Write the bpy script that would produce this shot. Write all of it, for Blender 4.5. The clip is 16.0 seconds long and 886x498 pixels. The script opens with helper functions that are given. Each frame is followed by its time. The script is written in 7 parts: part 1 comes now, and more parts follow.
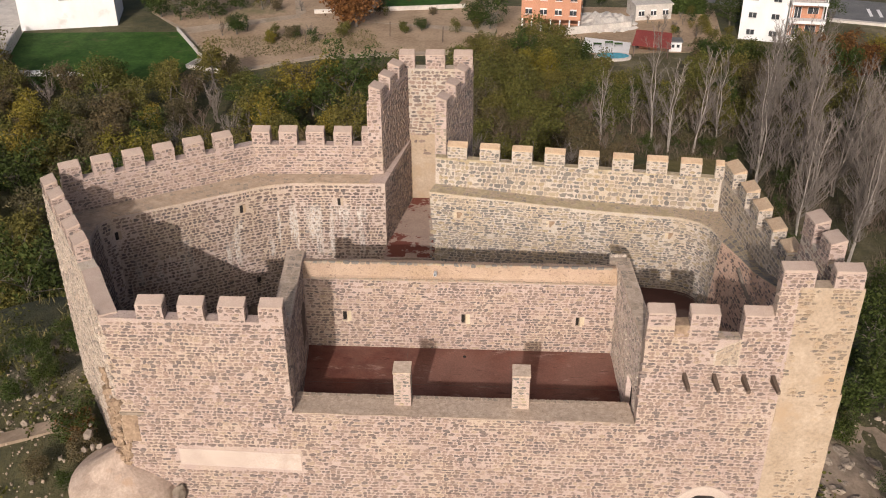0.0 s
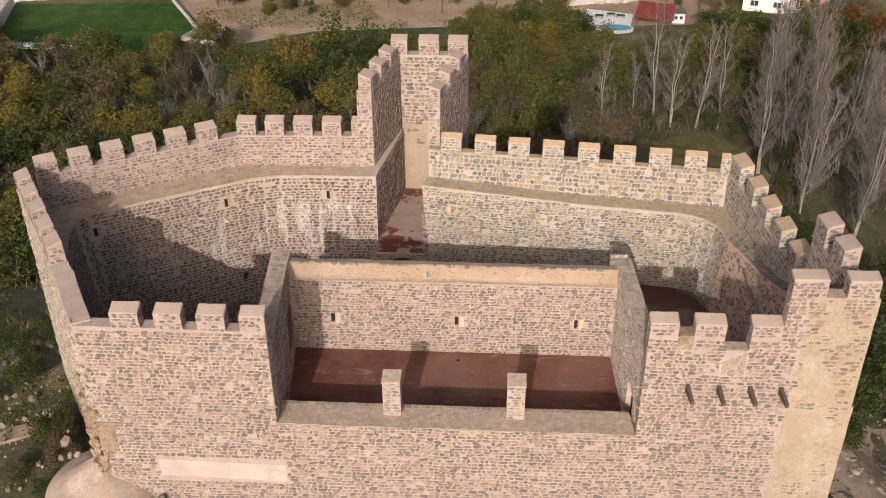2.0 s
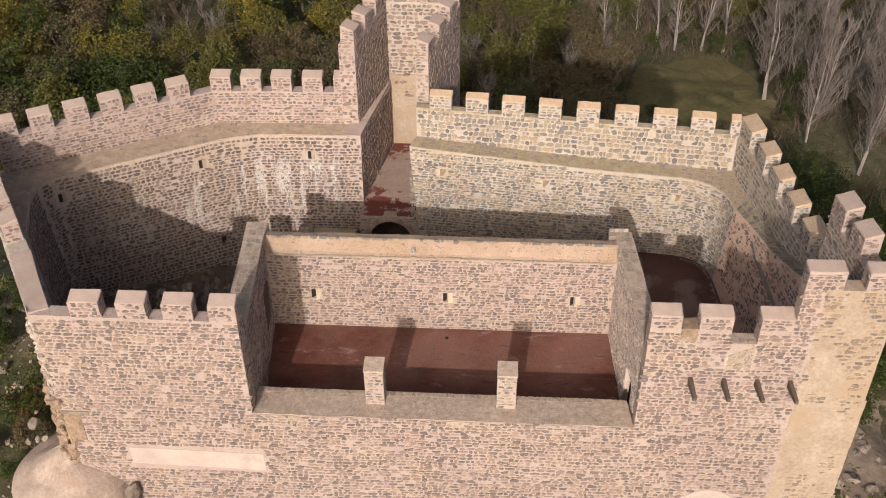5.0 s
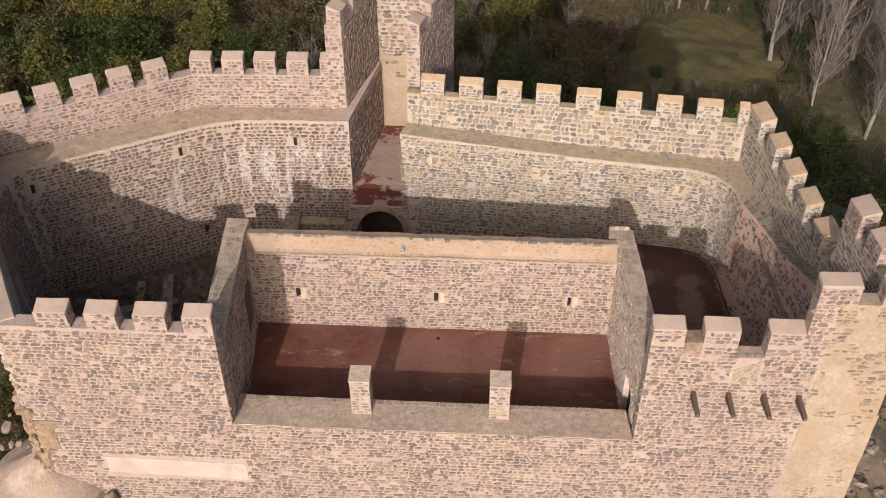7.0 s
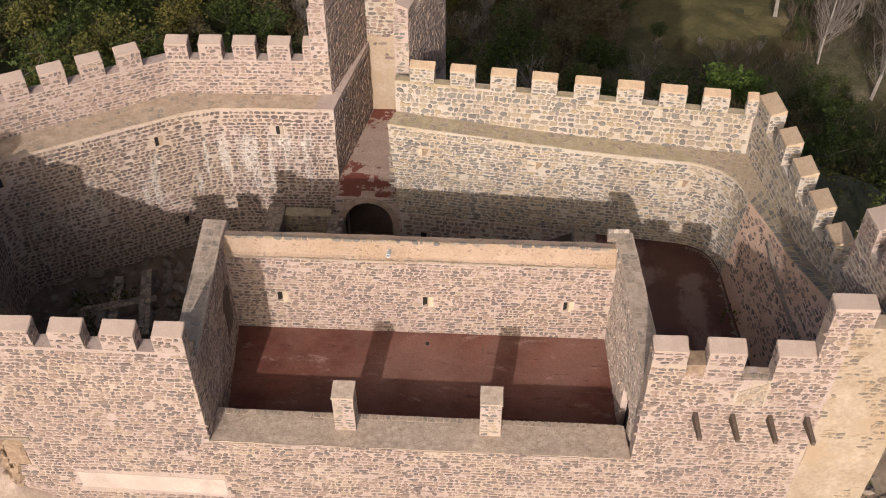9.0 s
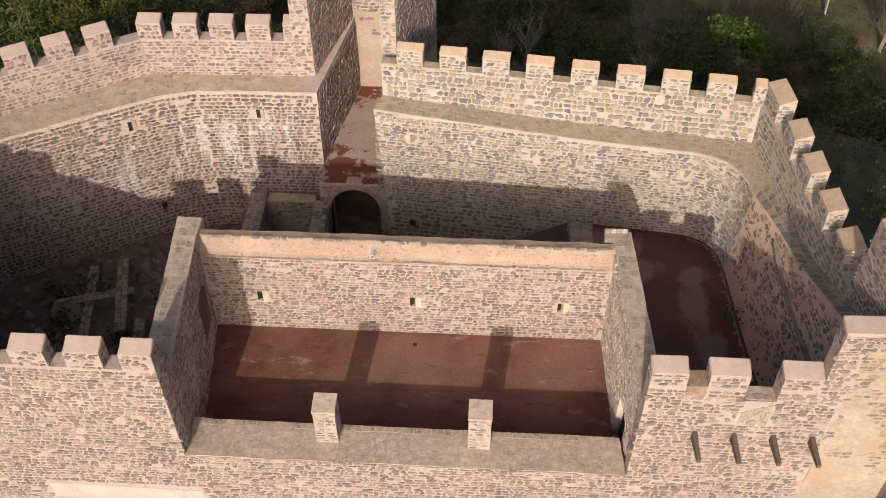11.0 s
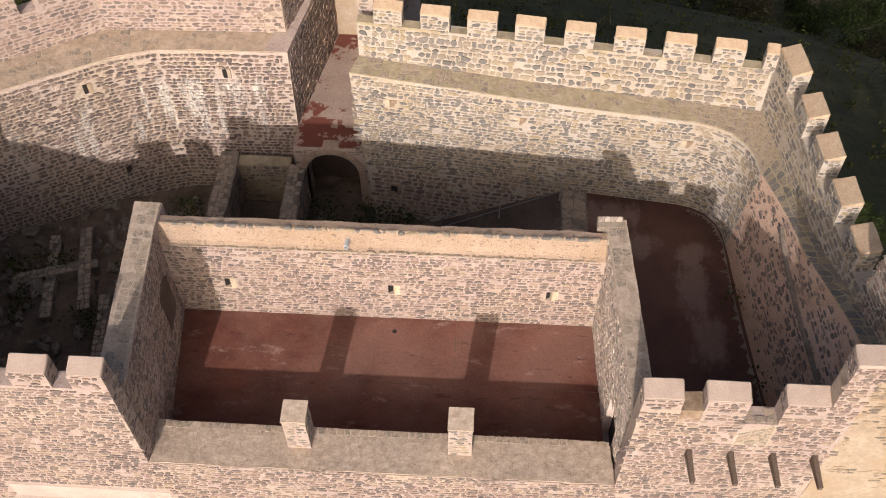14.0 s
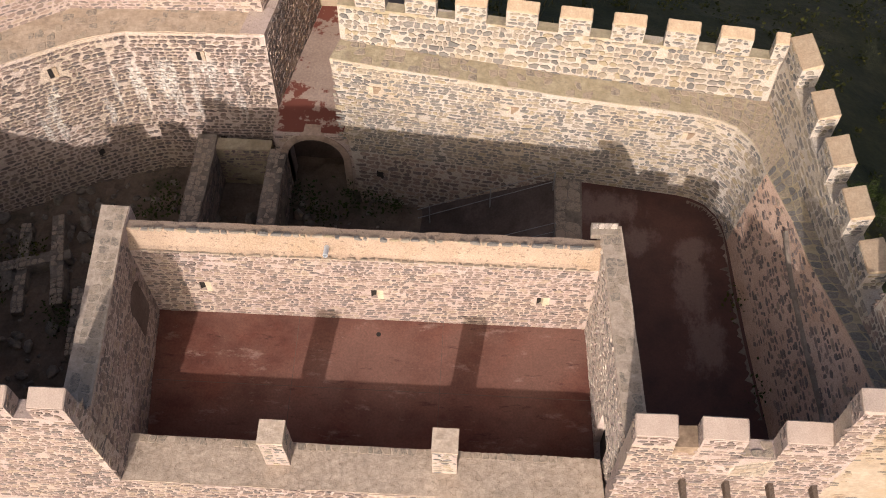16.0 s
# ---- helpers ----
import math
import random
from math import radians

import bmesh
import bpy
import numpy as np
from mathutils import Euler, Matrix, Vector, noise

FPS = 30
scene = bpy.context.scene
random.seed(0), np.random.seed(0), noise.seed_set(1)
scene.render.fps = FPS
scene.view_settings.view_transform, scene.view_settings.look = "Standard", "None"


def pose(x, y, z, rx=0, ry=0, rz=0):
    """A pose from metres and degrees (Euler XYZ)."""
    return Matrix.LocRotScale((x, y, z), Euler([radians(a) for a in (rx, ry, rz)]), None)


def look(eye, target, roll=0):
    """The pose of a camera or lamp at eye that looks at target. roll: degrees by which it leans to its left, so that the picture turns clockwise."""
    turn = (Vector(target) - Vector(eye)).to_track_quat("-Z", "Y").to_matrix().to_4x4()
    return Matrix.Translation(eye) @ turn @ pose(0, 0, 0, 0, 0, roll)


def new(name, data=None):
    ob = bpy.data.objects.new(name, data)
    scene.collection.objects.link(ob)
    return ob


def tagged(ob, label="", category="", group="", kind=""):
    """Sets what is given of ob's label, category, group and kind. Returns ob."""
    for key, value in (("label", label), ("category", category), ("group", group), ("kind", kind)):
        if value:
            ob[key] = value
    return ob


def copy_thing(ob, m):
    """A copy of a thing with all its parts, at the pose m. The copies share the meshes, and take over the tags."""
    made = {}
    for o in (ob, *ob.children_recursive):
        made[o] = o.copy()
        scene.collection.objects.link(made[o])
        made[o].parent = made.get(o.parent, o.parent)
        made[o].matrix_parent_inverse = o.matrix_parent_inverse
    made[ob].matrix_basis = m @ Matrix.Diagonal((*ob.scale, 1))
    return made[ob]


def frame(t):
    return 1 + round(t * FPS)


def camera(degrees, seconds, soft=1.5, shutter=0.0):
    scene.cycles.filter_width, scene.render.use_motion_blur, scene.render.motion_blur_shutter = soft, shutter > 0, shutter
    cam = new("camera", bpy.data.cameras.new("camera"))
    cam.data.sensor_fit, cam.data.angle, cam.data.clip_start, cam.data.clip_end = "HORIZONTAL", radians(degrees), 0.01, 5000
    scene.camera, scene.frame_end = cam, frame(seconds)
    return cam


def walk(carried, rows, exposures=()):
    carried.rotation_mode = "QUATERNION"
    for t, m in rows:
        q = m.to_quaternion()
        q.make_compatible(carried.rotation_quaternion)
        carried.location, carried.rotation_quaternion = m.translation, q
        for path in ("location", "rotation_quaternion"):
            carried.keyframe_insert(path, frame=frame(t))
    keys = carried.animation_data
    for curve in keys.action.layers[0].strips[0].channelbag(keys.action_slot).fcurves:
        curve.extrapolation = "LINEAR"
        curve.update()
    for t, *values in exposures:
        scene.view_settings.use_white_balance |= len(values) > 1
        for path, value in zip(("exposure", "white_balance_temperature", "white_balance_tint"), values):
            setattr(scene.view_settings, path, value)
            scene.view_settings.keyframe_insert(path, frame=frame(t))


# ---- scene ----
cam = camera(48.0, 16.0, 1.0)
PATH = [
    (0, (1.125, -33.622, 24.749), (1.035, -31.904, 23.73), -0.2),
    (0.5, (1.179, -33.083, 24.722), (1.09, -31.371, 23.691), -0.2),
    (1, (1.235, -32.512, 24.74), (1.146, -30.808, 23.696), -0.2),
    (1.5, (1.252, -31.971, 24.744), (1.164, -30.275, 23.688), -0.2),
    (2, (1.336, -31.396, 24.815), (1.246, -29.711, 23.743), -0.2),
    (2.5, (1.336, -30.85, 24.856), (1.249, -29.18, 23.759), -0.2),
    (3, (1.403, -30.293, 24.925), (1.316, -28.64, 23.803), -0.2),
    (3.5, (1.444, -29.729, 24.97), (1.358, -28.093, 23.822), -0.2),
    (4, (1.507, -29.153, 25.052), (1.421, -27.534, 23.879), -0.2),
    (6.5, (1.789, -26.15, 25.317), (1.704, -24.609, 24.045), -0.2),
    (7, (1.852, -25.52, 25.324), (1.767, -23.994, 24.033), -0.2),
    (7.5, (1.901, -24.874, 25.362), (1.817, -23.366, 24.051), -0.2),
    (8, (1.941, -24.216, 25.41), (1.858, -22.725, 24.08), -0.2),
    (8.5, (2.018, -23.565, 25.425), (1.936, -22.09, 24.076), -0.2),
    (9, (2.06, -22.898, 25.465), (1.979, -21.442, 24.096), -0.2),
    (11.5, (2.378, -19.714, 25.629), (2.302, -18.37, 24.15), -0.2),
    (12, (2.452, -19.095, 25.667), (2.376, -17.78, 24.162), -0.3),
    (12.5, (2.521, -18.48, 25.68), (2.446, -17.194, 24.149), -0.3),
    (13, (2.566, -17.86, 25.702), (2.493, -16.603, 24.148), -0.3),
    (13.5, (2.638, -17.225, 25.753), (2.567, -15.998, 24.175), -0.3),
    (14, (2.695, -16.538, 25.803), (2.626, -15.343, 24.2), -0.3),
    (14.5, (2.759, -15.876, 25.826), (2.692, -14.712, 24.201), -0.3),
    (15, (2.832, -15.183, 25.852), (2.766, -14.051, 24.204), -0.3),
    (15.5, (2.893, -14.458, 25.886), (2.829, -13.361, 24.215), -0.3),
    (16, (2.99, -13.725, 25.929), (2.925, -12.663, 24.236), -0.4),
]
walk(cam, [(t, look(eye, target, roll)) for t, eye, target, roll in PATH], [(0, -0.21), (4, -0.18), (9, -0.14), (12, -0.06), (14, 0.0), (16, 0.11)])

# ---- light ----
SUN_DIR = Vector((0.136, 1.0, -0.482)).normalized()
world = bpy.data.worlds.new("sky")
scene.world = world
world.use_nodes = True
wn = world.node_tree.nodes
wl = world.node_tree.links
wn.clear()
sky = wn.new("ShaderNodeTexSky")
sky.sky_type = "NISHITA"
sky.sun_disc = False
sky.sun_elevation = math.asin(-SUN_DIR.z)
sky.sun_rotation = math.atan2(-SUN_DIR.x, -SUN_DIR.y)
sky.air_density, sky.dust_density, sky.ozone_density = 0.5, 5.0, 0.2
bg = wn.new("ShaderNodeBackground")
bg.inputs["Strength"].default_value = 0.16
out = wn.new("ShaderNodeOutputWorld")
wl.new(sky.outputs["Color"], bg.inputs["Color"])
wl.new(bg.outputs["Background"], out.inputs["Surface"])
sun_data = bpy.data.lights.new("sun", "SUN")
sun_data.energy, sun_data.angle, sun_data.color = 3.75, radians(0.53), (1.0, 0.90, 0.855)
sun = new("sun", sun_data)
sun.matrix_world = look((0, 0, 60), Vector((0, 0, 60)) + SUN_DIR)


# ---- materials ----
def node_mat(name):
    m = bpy.data.materials.new(name)
    m.use_nodes = True
    nt = m.node_tree
    nt.nodes.clear()
    o = nt.nodes.new("ShaderNodeOutputMaterial")
    b = nt.nodes.new("ShaderNodeBsdfPrincipled")
    nt.links.new(b.outputs[0], o.inputs["Surface"])
    return m, nt, b


def tex_noise(nt, scale, detail=4.0, rough=0.6, stretch=None):
    co = nt.nodes.new("ShaderNodeTexCoord")
    mp = nt.nodes.new("ShaderNodeMapping")
    if stretch:
        mp.inputs["Scale"].default_value = stretch
    nt.links.new(co.outputs["Object"], mp.inputs["Vector"])
    n = nt.nodes.new("ShaderNodeTexNoise")
    n.inputs["Scale"].default_value = scale
    n.inputs["Detail"].default_value = detail
    n.inputs["Roughness"].default_value = rough
    nt.links.new(mp.outputs["Vector"], n.inputs["Vector"])
    return n.outputs["Fac"]


def ramp(nt, fac, stops, mode="LINEAR"):
    r = nt.nodes.new("ShaderNodeValToRGB")
    r.color_ramp.interpolation = mode
    el = r.color_ramp.elements
    while len(el) < len(stops):
        el.new(0.5)
    for e, (p, c) in zip(el, stops):
        e.position = p
        e.color = (*c, 1) if len(c) == 3 else c
    nt.links.new(fac, r.inputs["Fac"])
    return r.outputs["Color"]


def mix(nt, fac, a, b, kind="MIX"):
    m = nt.nodes.new("ShaderNodeMix")
    m.data_type, m.blend_type = "RGBA", kind
    for sock, v in ((m.inputs[0], fac), (m.inputs[6], a), (m.inputs[7], b)):
        if isinstance(v, (int, float)):
            sock.default_value = v
        elif isinstance(v, tuple):
            sock.default_value = (*v, 1)
        else:
            nt.links.new(v, sock)
    return m.outputs[2]


def bump(nt, bsdf, height, strength, dist=0.02):
    b = nt.nodes.new("ShaderNodeBump")
    b.inputs["Strength"].default_value = strength
    b.inputs["Distance"].default_value = dist
    nt.links.new(height, b.inputs["Height"])
    nt.links.new(b.outputs[0], bsdf.inputs["Normal"])


def rough_bump(nt, bsdf, coarse, fine, dist=0.05):
    """Knobbly relief: lumps of a few centimetres with grain on them."""
    h = nt.nodes.new("ShaderNodeMath")
    h.operation = "MULTIPLY_ADD"
    h.inputs[1].default_value = 0.3
    nt.links.new(fine, h.inputs[0])
    nt.links.new(coarse, h.inputs[2])
    bump(nt, bsdf, h.outputs[0], 1.0, dist)


def surface(name, dark, light, stain=None, scale=1.2, grain=26.0, rough=0.92, bump_s=0.5, stretch=None, stain_from=0.55, stain_soft=0.13):
    """A mottled mineral or earth surface: broad tone, fine grain and, if given, stains."""
    m, nt, b = node_mat(name)
    broad = tex_noise(nt, scale, 5, 0.62, stretch)
    fine = tex_noise(nt, grain, 4, 0.7)
    c = ramp(nt, broad, [(0.32, dark), (0.68, light)])
    c = mix(nt, 0.35, c, ramp(nt, fine, [(0.3, (0.25, 0.25, 0.25)), (0.72, (0.8, 0.8, 0.8))]), "OVERLAY")
    if stain:
        s = tex_noise(nt, scale * 0.55, 6, 0.7)
        c = mix(nt, ramp(nt, s, [(stain_from, (0, 0, 0)), (stain_from + stain_soft, (1, 1, 1))]), c, stain)
    nt.links.new(c, b.inputs["Base Color"])
    b.inputs["Roughness"].default_value = rough
    b.inputs["Specular IOR Level"].default_value = 0.5 if rough < 0.5 else 0.2
    bump(nt, b, fine, bump_s, 0.015)
    return m


def mortar_mat(name, dark, light, stain, speck):
    """Lime mortar between rubble: broad tone, warm stains, sandy grain and pits and chips of stone."""
    m, nt, b = node_mat(name)
    c = ramp(nt, tex_noise(nt, 0.8, 5, 0.62), [(0.32, dark), (0.68, light)])
    c = mix(nt, ramp(nt, tex_noise(nt, 0.5, 6, 0.7), [(0.46, (0, 0, 0)), (0.62, (0.85, 0.85, 0.85))]), c, stain)
    chips = tex_noise(nt, 9.0, 5, 0.72, (0.75, 0.75, 1.35))
    c = mix(nt, ramp(nt, chips, [(0.575, (0, 0, 0)), (0.63, (0.8, 0.8, 0.8))]), c, speck)
    fine = tex_noise(nt, 26, 5, 0.75)
    c = mix(nt, 0.55, c, ramp(nt, fine, [(0.3, (0.24, 0.24, 0.24)), (0.72, (0.8, 0.8, 0.8))]), "OVERLAY")
    nt.links.new(c, b.inputs["Base Color"])
    b.inputs["Roughness"].default_value = 0.94
    b.inputs["Specular IOR Level"].default_value = 0.2
    rough_bump(nt, b, chips, fine, 0.015)
    return m


def stone_mat(name, tones, piece, over, cover=0.535):
    """Field stones: one tone for each stone, with veins and grain."""
    m, nt, b = node_mat(name)
    if piece:
        rnd = nt.nodes.new("ShaderNodeObjectInfo").outputs["Random"]
    else:
        rnd = nt.nodes.new("ShaderNodeNewGeometry").outputs["Random Per Island"]
    n = len(tones)
    c = ramp(nt, rnd, [(i / n, t) for i, t in enumerate(tones)], "CONSTANT")
    fine = tex_noise(nt, 19, 6, 0.75)
    c = mix(nt, 0.75, c, ramp(nt, fine, [(0.3, (0.18, 0.18, 0.18)), (0.72, (0.84, 0.82, 0.78))]), "OVERLAY")
    ragged = tex_noise(nt, 8.5, 8, 0.8)
    c = mix(nt, ramp(nt, ragged, [(cover - 0.03, (0, 0, 0)), (cover + 0.04, (0.9, 0.9, 0.9))]), c, over)
    smear = tex_noise(nt, 1.7, 5, 0.7)
    c = mix(nt, ramp(nt, smear, [(cover + 0.01, (0, 0, 0)), (0.78, (0.55, 0.55, 0.55))]), c, over)
    nt.links.new(c, b.inputs["Base Color"])
    b.inputs["Roughness"].default_value = 0.88
    rough_bump(nt, b, ragged, fine, 0.016)
    return m


PINK_TONES = [(0.153, 0.118, 0.105), (0.270, 0.200, 0.165), (0.203, 0.154, 0.132), (0.310, 0.232, 0.190), (0.141, 0.116, 0.108), (0.240, 0.180, 0.152), (0.232, 0.175, 0.150),
              (0.320, 0.247, 0.187), (0.169, 0.132, 0.120), (0.285, 0.215, 0.182), (0.158, 0.129, 0.120), (0.250, 0.184, 0.152), (0.192, 0.147, 0.128)]
CREAM_TONES = [(0.135, 0.124, 0.115), (0.28, 0.235, 0.175), (0.175, 0.16, 0.145), (0.31, 0.25, 0.165), (0.21, 0.187, 0.165), (0.30, 0.255, 0.20), (0.25, 0.215, 0.172),
               (0.155, 0.145, 0.138), (0.235, 0.20, 0.16), (0.32, 0.265, 0.19), (0.19, 0.172, 0.155), (0.225, 0.195, 0.165), (0.165, 0.153, 0.143)]
TAN_TONES = [(0.26, 0.21, 0.16), (0.32, 0.25, 0.19), (0.22, 0.185, 0.15), (0.34, 0.27, 0.20), (0.28, 0.228, 0.175), (0.235, 0.20, 0.16), (0.30, 0.235, 0.175)]
OCHRE_TONES = [(0.19, 0.15, 0.115), (0.34, 0.255, 0.175), (0.23, 0.178, 0.13), (0.155, 0.13, 0.11), (0.37, 0.285, 0.20), (0.28, 0.212, 0.15), (0.205, 0.162, 0.125)]
UMBER_TONES = [tuple(c * 0.80 for c in tone) for tone in PINK_TONES]
PALE_TONES = [(0.40, 0.335, 0.28), (0.31, 0.262, 0.225), (0.47, 0.40, 0.335), (0.25, 0.215, 0.19), (0.43, 0.35, 0.285), (0.36, 0.305, 0.255), (0.50, 0.43, 0.36)]


MAT = dict(
    mortar_pink=mortar_mat("mortar_pink", (0.352, 0.272, 0.236), (0.43, 0.345, 0.306), (0.42, 0.336, 0.262), (0.22, 0.165, 0.14)),
    mortar_cream=mortar_mat("mortar_cream", (0.395, 0.341, 0.285), (0.46, 0.407, 0.347), (0.41, 0.332, 0.24), (0.26, 0.22, 0.18)),
    mortar_earth=mortar_mat("mortar_earth", (0.50, 0.345, 0.258), (0.60, 0.44, 0.345), (0.47, 0.31, 0.21), (0.27, 0.18, 0.135)),
    mortar_tan=mortar_mat("mortar_tan", (0.31, 0.222, 0.158), (0.40, 0.298, 0.22), (0.33, 0.235, 0.155), (0.17, 0.125, 0.095)),
    mortar_bare=mortar_mat("mortar_bare", (0.415, 0.33, 0.28), (0.50, 0.408, 0.352), (0.45, 0.36, 0.27), (0.24, 0.185, 0.155)),
    # lighter copy of the pink mortar: sunlight painted into the hall's right wall
    mortar_pink_lit=mortar_mat("mortar_pink_lit", (0.50, 0.395, 0.345), (0.60, 0.49, 0.435), (0.52, 0.40, 0.32), (0.33, 0.25, 0.21)),
    plaster=surface("plaster_pink", (0.285, 0.208, 0.158), (0.40, 0.302, 0.236), (0.24, 0.18, 0.14), 3.2, 9, 0.9, 1.0, None, 0.52),
    plaster_pale=surface("plaster_pale", (0.42, 0.345, 0.295), (0.50, 0.42, 0.365), (0.37, 0.295, 0.245), 0.8, 30, 0.9, 0.3),
    plaster_ochre=surface("plaster_ochre", (0.325, 0.25, 0.178), (0.41, 0.33, 0.25), (0.375, 0.276, 0.182), 0.9, 9, 0.9, 0.8, None, 0.52),
    jamb=surface("jamb_plaster", (0.44, 0.36, 0.25), (0.54, 0.455, 0.33), None, 3.0, 14, 0.9, 0.5),
    coping=surface("coping_mortar", (0.37, 0.288, 0.218), (0.50, 0.40, 0.315), (0.32, 0.255, 0.195), 4.5, 12, 0.95, 1.0, None, 0.56),
    cap=surface("merlon_cap", (0.375, 0.288, 0.235), (0.455, 0.36, 0.298), (0.34, 0.265, 0.21), 1.3, 34, 0.9, 0.5),
    cap_cream=surface("merlon_cap_cream", (0.42, 0.30, 0.195), (0.52, 0.395, 0.27), (0.35, 0.255, 0.17), 2.0, 18, 0.9, 0.8),
    walk=surface("walkway_cobbles", (0.31, 0.252, 0.16), (0.42, 0.35, 0.24), (0.25, 0.20, 0.15), 2.4, 9, 0.95, 1.0),
    slab=surface("worn_red_slab", (0.27, 0.20, 0.165), (0.35, 0.265, 0.22), (0.15, 0.05, 0.036), 0.9, 12, 0.85, 0.4, None, 0.50, 0.025),
    earth=surface("courtyard_earth", (0.11, 0.079, 0.058), (0.20, 0.146, 0.107), (0.065, 0.058, 0.038), 0.9, 12, 0.98, 1.0),
    plinth=surface("plinth_render", (0.32, 0.245, 0.195), (0.45, 0.355, 0.285), (0.37, 0.26, 0.185), 1.8, 9, 0.95, 1.0),
    # near-black fill: shade inside holes and doorways put in as colour
    shade_fill=surface("painted_shade", (0.02, 0.017, 0.015), (0.035, 0.03, 0.026), None, 2, 20),
    core=surface("rubble_core", (0.20, 0.14, 0.095), (0.36, 0.262, 0.18), (0.14, 0.10, 0.075), 3.5, 8, 0.98, 1.0),
    wood=surface("weathered_wood", (0.085, 0.062, 0.048), (0.15, 0.11, 0.085), None, 3, 40, 0.85, 0.6, (8, 8, 1)),
    ramp=surface("dark_concrete", (0.075, 0.055, 0.045), (0.125, 0.095, 0.08), (0.17, 0.13, 0.11), 0.8, 14, 0.9, 0.4),
    rubble=surface("rubble_stone", (0.13, 0.105, 0.085), (0.30, 0.25, 0.20), (0.09, 0.075, 0.06), 1.6, 14, 0.95, 0.9),
    white_pipe=surface("white_pipe", (0.55, 0.58, 0.62), (0.65, 0.68, 0.7), None, 2, 20, 0.4, 0.1),
    steel=surface("steel_rail", (0.20, 0.20, 0.20), (0.30, 0.29, 0.28), None, 3, 40, 0.45, 0.1),
)
for nm, tones, over, cover in (("pink", PINK_TONES, (0.42, 0.332, 0.288), 0.615), ("cream", CREAM_TONES, (0.48, 0.415, 0.345), 0.65), ("tan", TAN_TONES, (0.39, 0.31, 0.235), 0.50),
                               ("ochre", OCHRE_TONES, (0.38, 0.305, 0.235), 0.575), ("pale", PALE_TONES, (0.48, 0.40, 0.33), 0.55), ("umber", UMBER_TONES, (0.44, 0.35, 0.305), 0.64)):
    MAT["stone_" + nm] = stone_mat("stone_" + nm, tones, False, over, cover)
    MAT["stone_" + nm + "_piece"] = stone_mat("stone_" + nm + "_piece", tones, True, over, cover)
MAT["mortar_ochre"] = MAT["plaster_ochre"]
MAT["walk_tan"] = surface("walkway_mortar", (0.35, 0.265, 0.19), (0.46, 0.36, 0.27), (0.29, 0.22, 0.165), 2.4, 9, 0.95, 1.0)
MAT["rock"] = surface("limestone_rock", (0.15, 0.122, 0.097), (0.31, 0.255, 0.20), (0.20, 0.165, 0.12), 0.7, 6.0, 1.0, 1.0)
MAT["soil"] = surface("trodden_soil", (0.17, 0.128, 0.092), (0.31, 0.24, 0.178), (0.085, 0.078, 0.042), 0.7, 5.0, 1.0, 1.0, None, 0.56)


def faded_floor(name, dark, light, bare, spots):
    """Dark red coating worn through to grey concrete in soft-edged spots (x, y, half length along x, along y)."""
    m, nt, b = node_mat(name)
    c = ramp(nt, tex_noise(nt, 0.75, 6, 0.65), [(0.32, dark), (0.68, light)])
    ragged = tex_noise(nt, 1.3, 7, 0.72, (1.4, 0.8, 1))
    co = nt.nodes.new("ShaderNodeTexCoord")
    for x, y, rx, ry in spots:
        mp = nt.nodes.new("ShaderNodeMapping")
        mp.inputs["Location"].default_value = (-x / rx, -y / ry, 0)
        mp.inputs["Scale"].default_value = (1 / rx, 1 / ry, 0)
        nt.links.new(co.outputs["Object"], mp.inputs["Vector"])
        d = nt.nodes.new("ShaderNodeVectorMath")
        d.operation = "LENGTH"
        nt.links.new(mp.outputs[0], d.inputs[0])
        k = nt.nodes.new("ShaderNodeMath")
        k.operation = "MULTIPLY_ADD"
        k.inputs[1].default_value = -0.30
        nt.links.new(d.outputs["Value"], k.inputs[0])
        nt.links.new(ragged, k.inputs[2])
        c = mix(nt, ramp(nt, k.outputs[0], [(0.14, (0, 0, 0)), (0.34, (0.85, 0.85, 0.85))]), c, bare)
    fine = tex_noise(nt, 14, 5, 0.75)
    c = mix(nt, 0.4, c, ramp(nt, fine, [(0.3, (0.25, 0.25, 0.25)), (0.72, (0.8, 0.8, 0.8))]), "OVERLAY")
    nt.links.new(c, b.inputs["Base Color"])
    b.inputs["Roughness"].default_value = 0.6
    bump(nt, b, fine, 0.2, 0.01)
    return m


MAT["court_floor"] = faded_floor("dark_red_floor", (0.055, 0.022, 0.016), (0.11, 0.042, 0.030), (0.185, 0.118, 0.097),
                                 [(9.6, 2.9, 0.6, 0.5), (9.55, 1.6, 0.55, 1.2), (9.8, -0.4, 0.6, 0.9), (7.0, 4.4, 0.9, 0.7), (7.9, 3.2, 0.6, 0.5)])


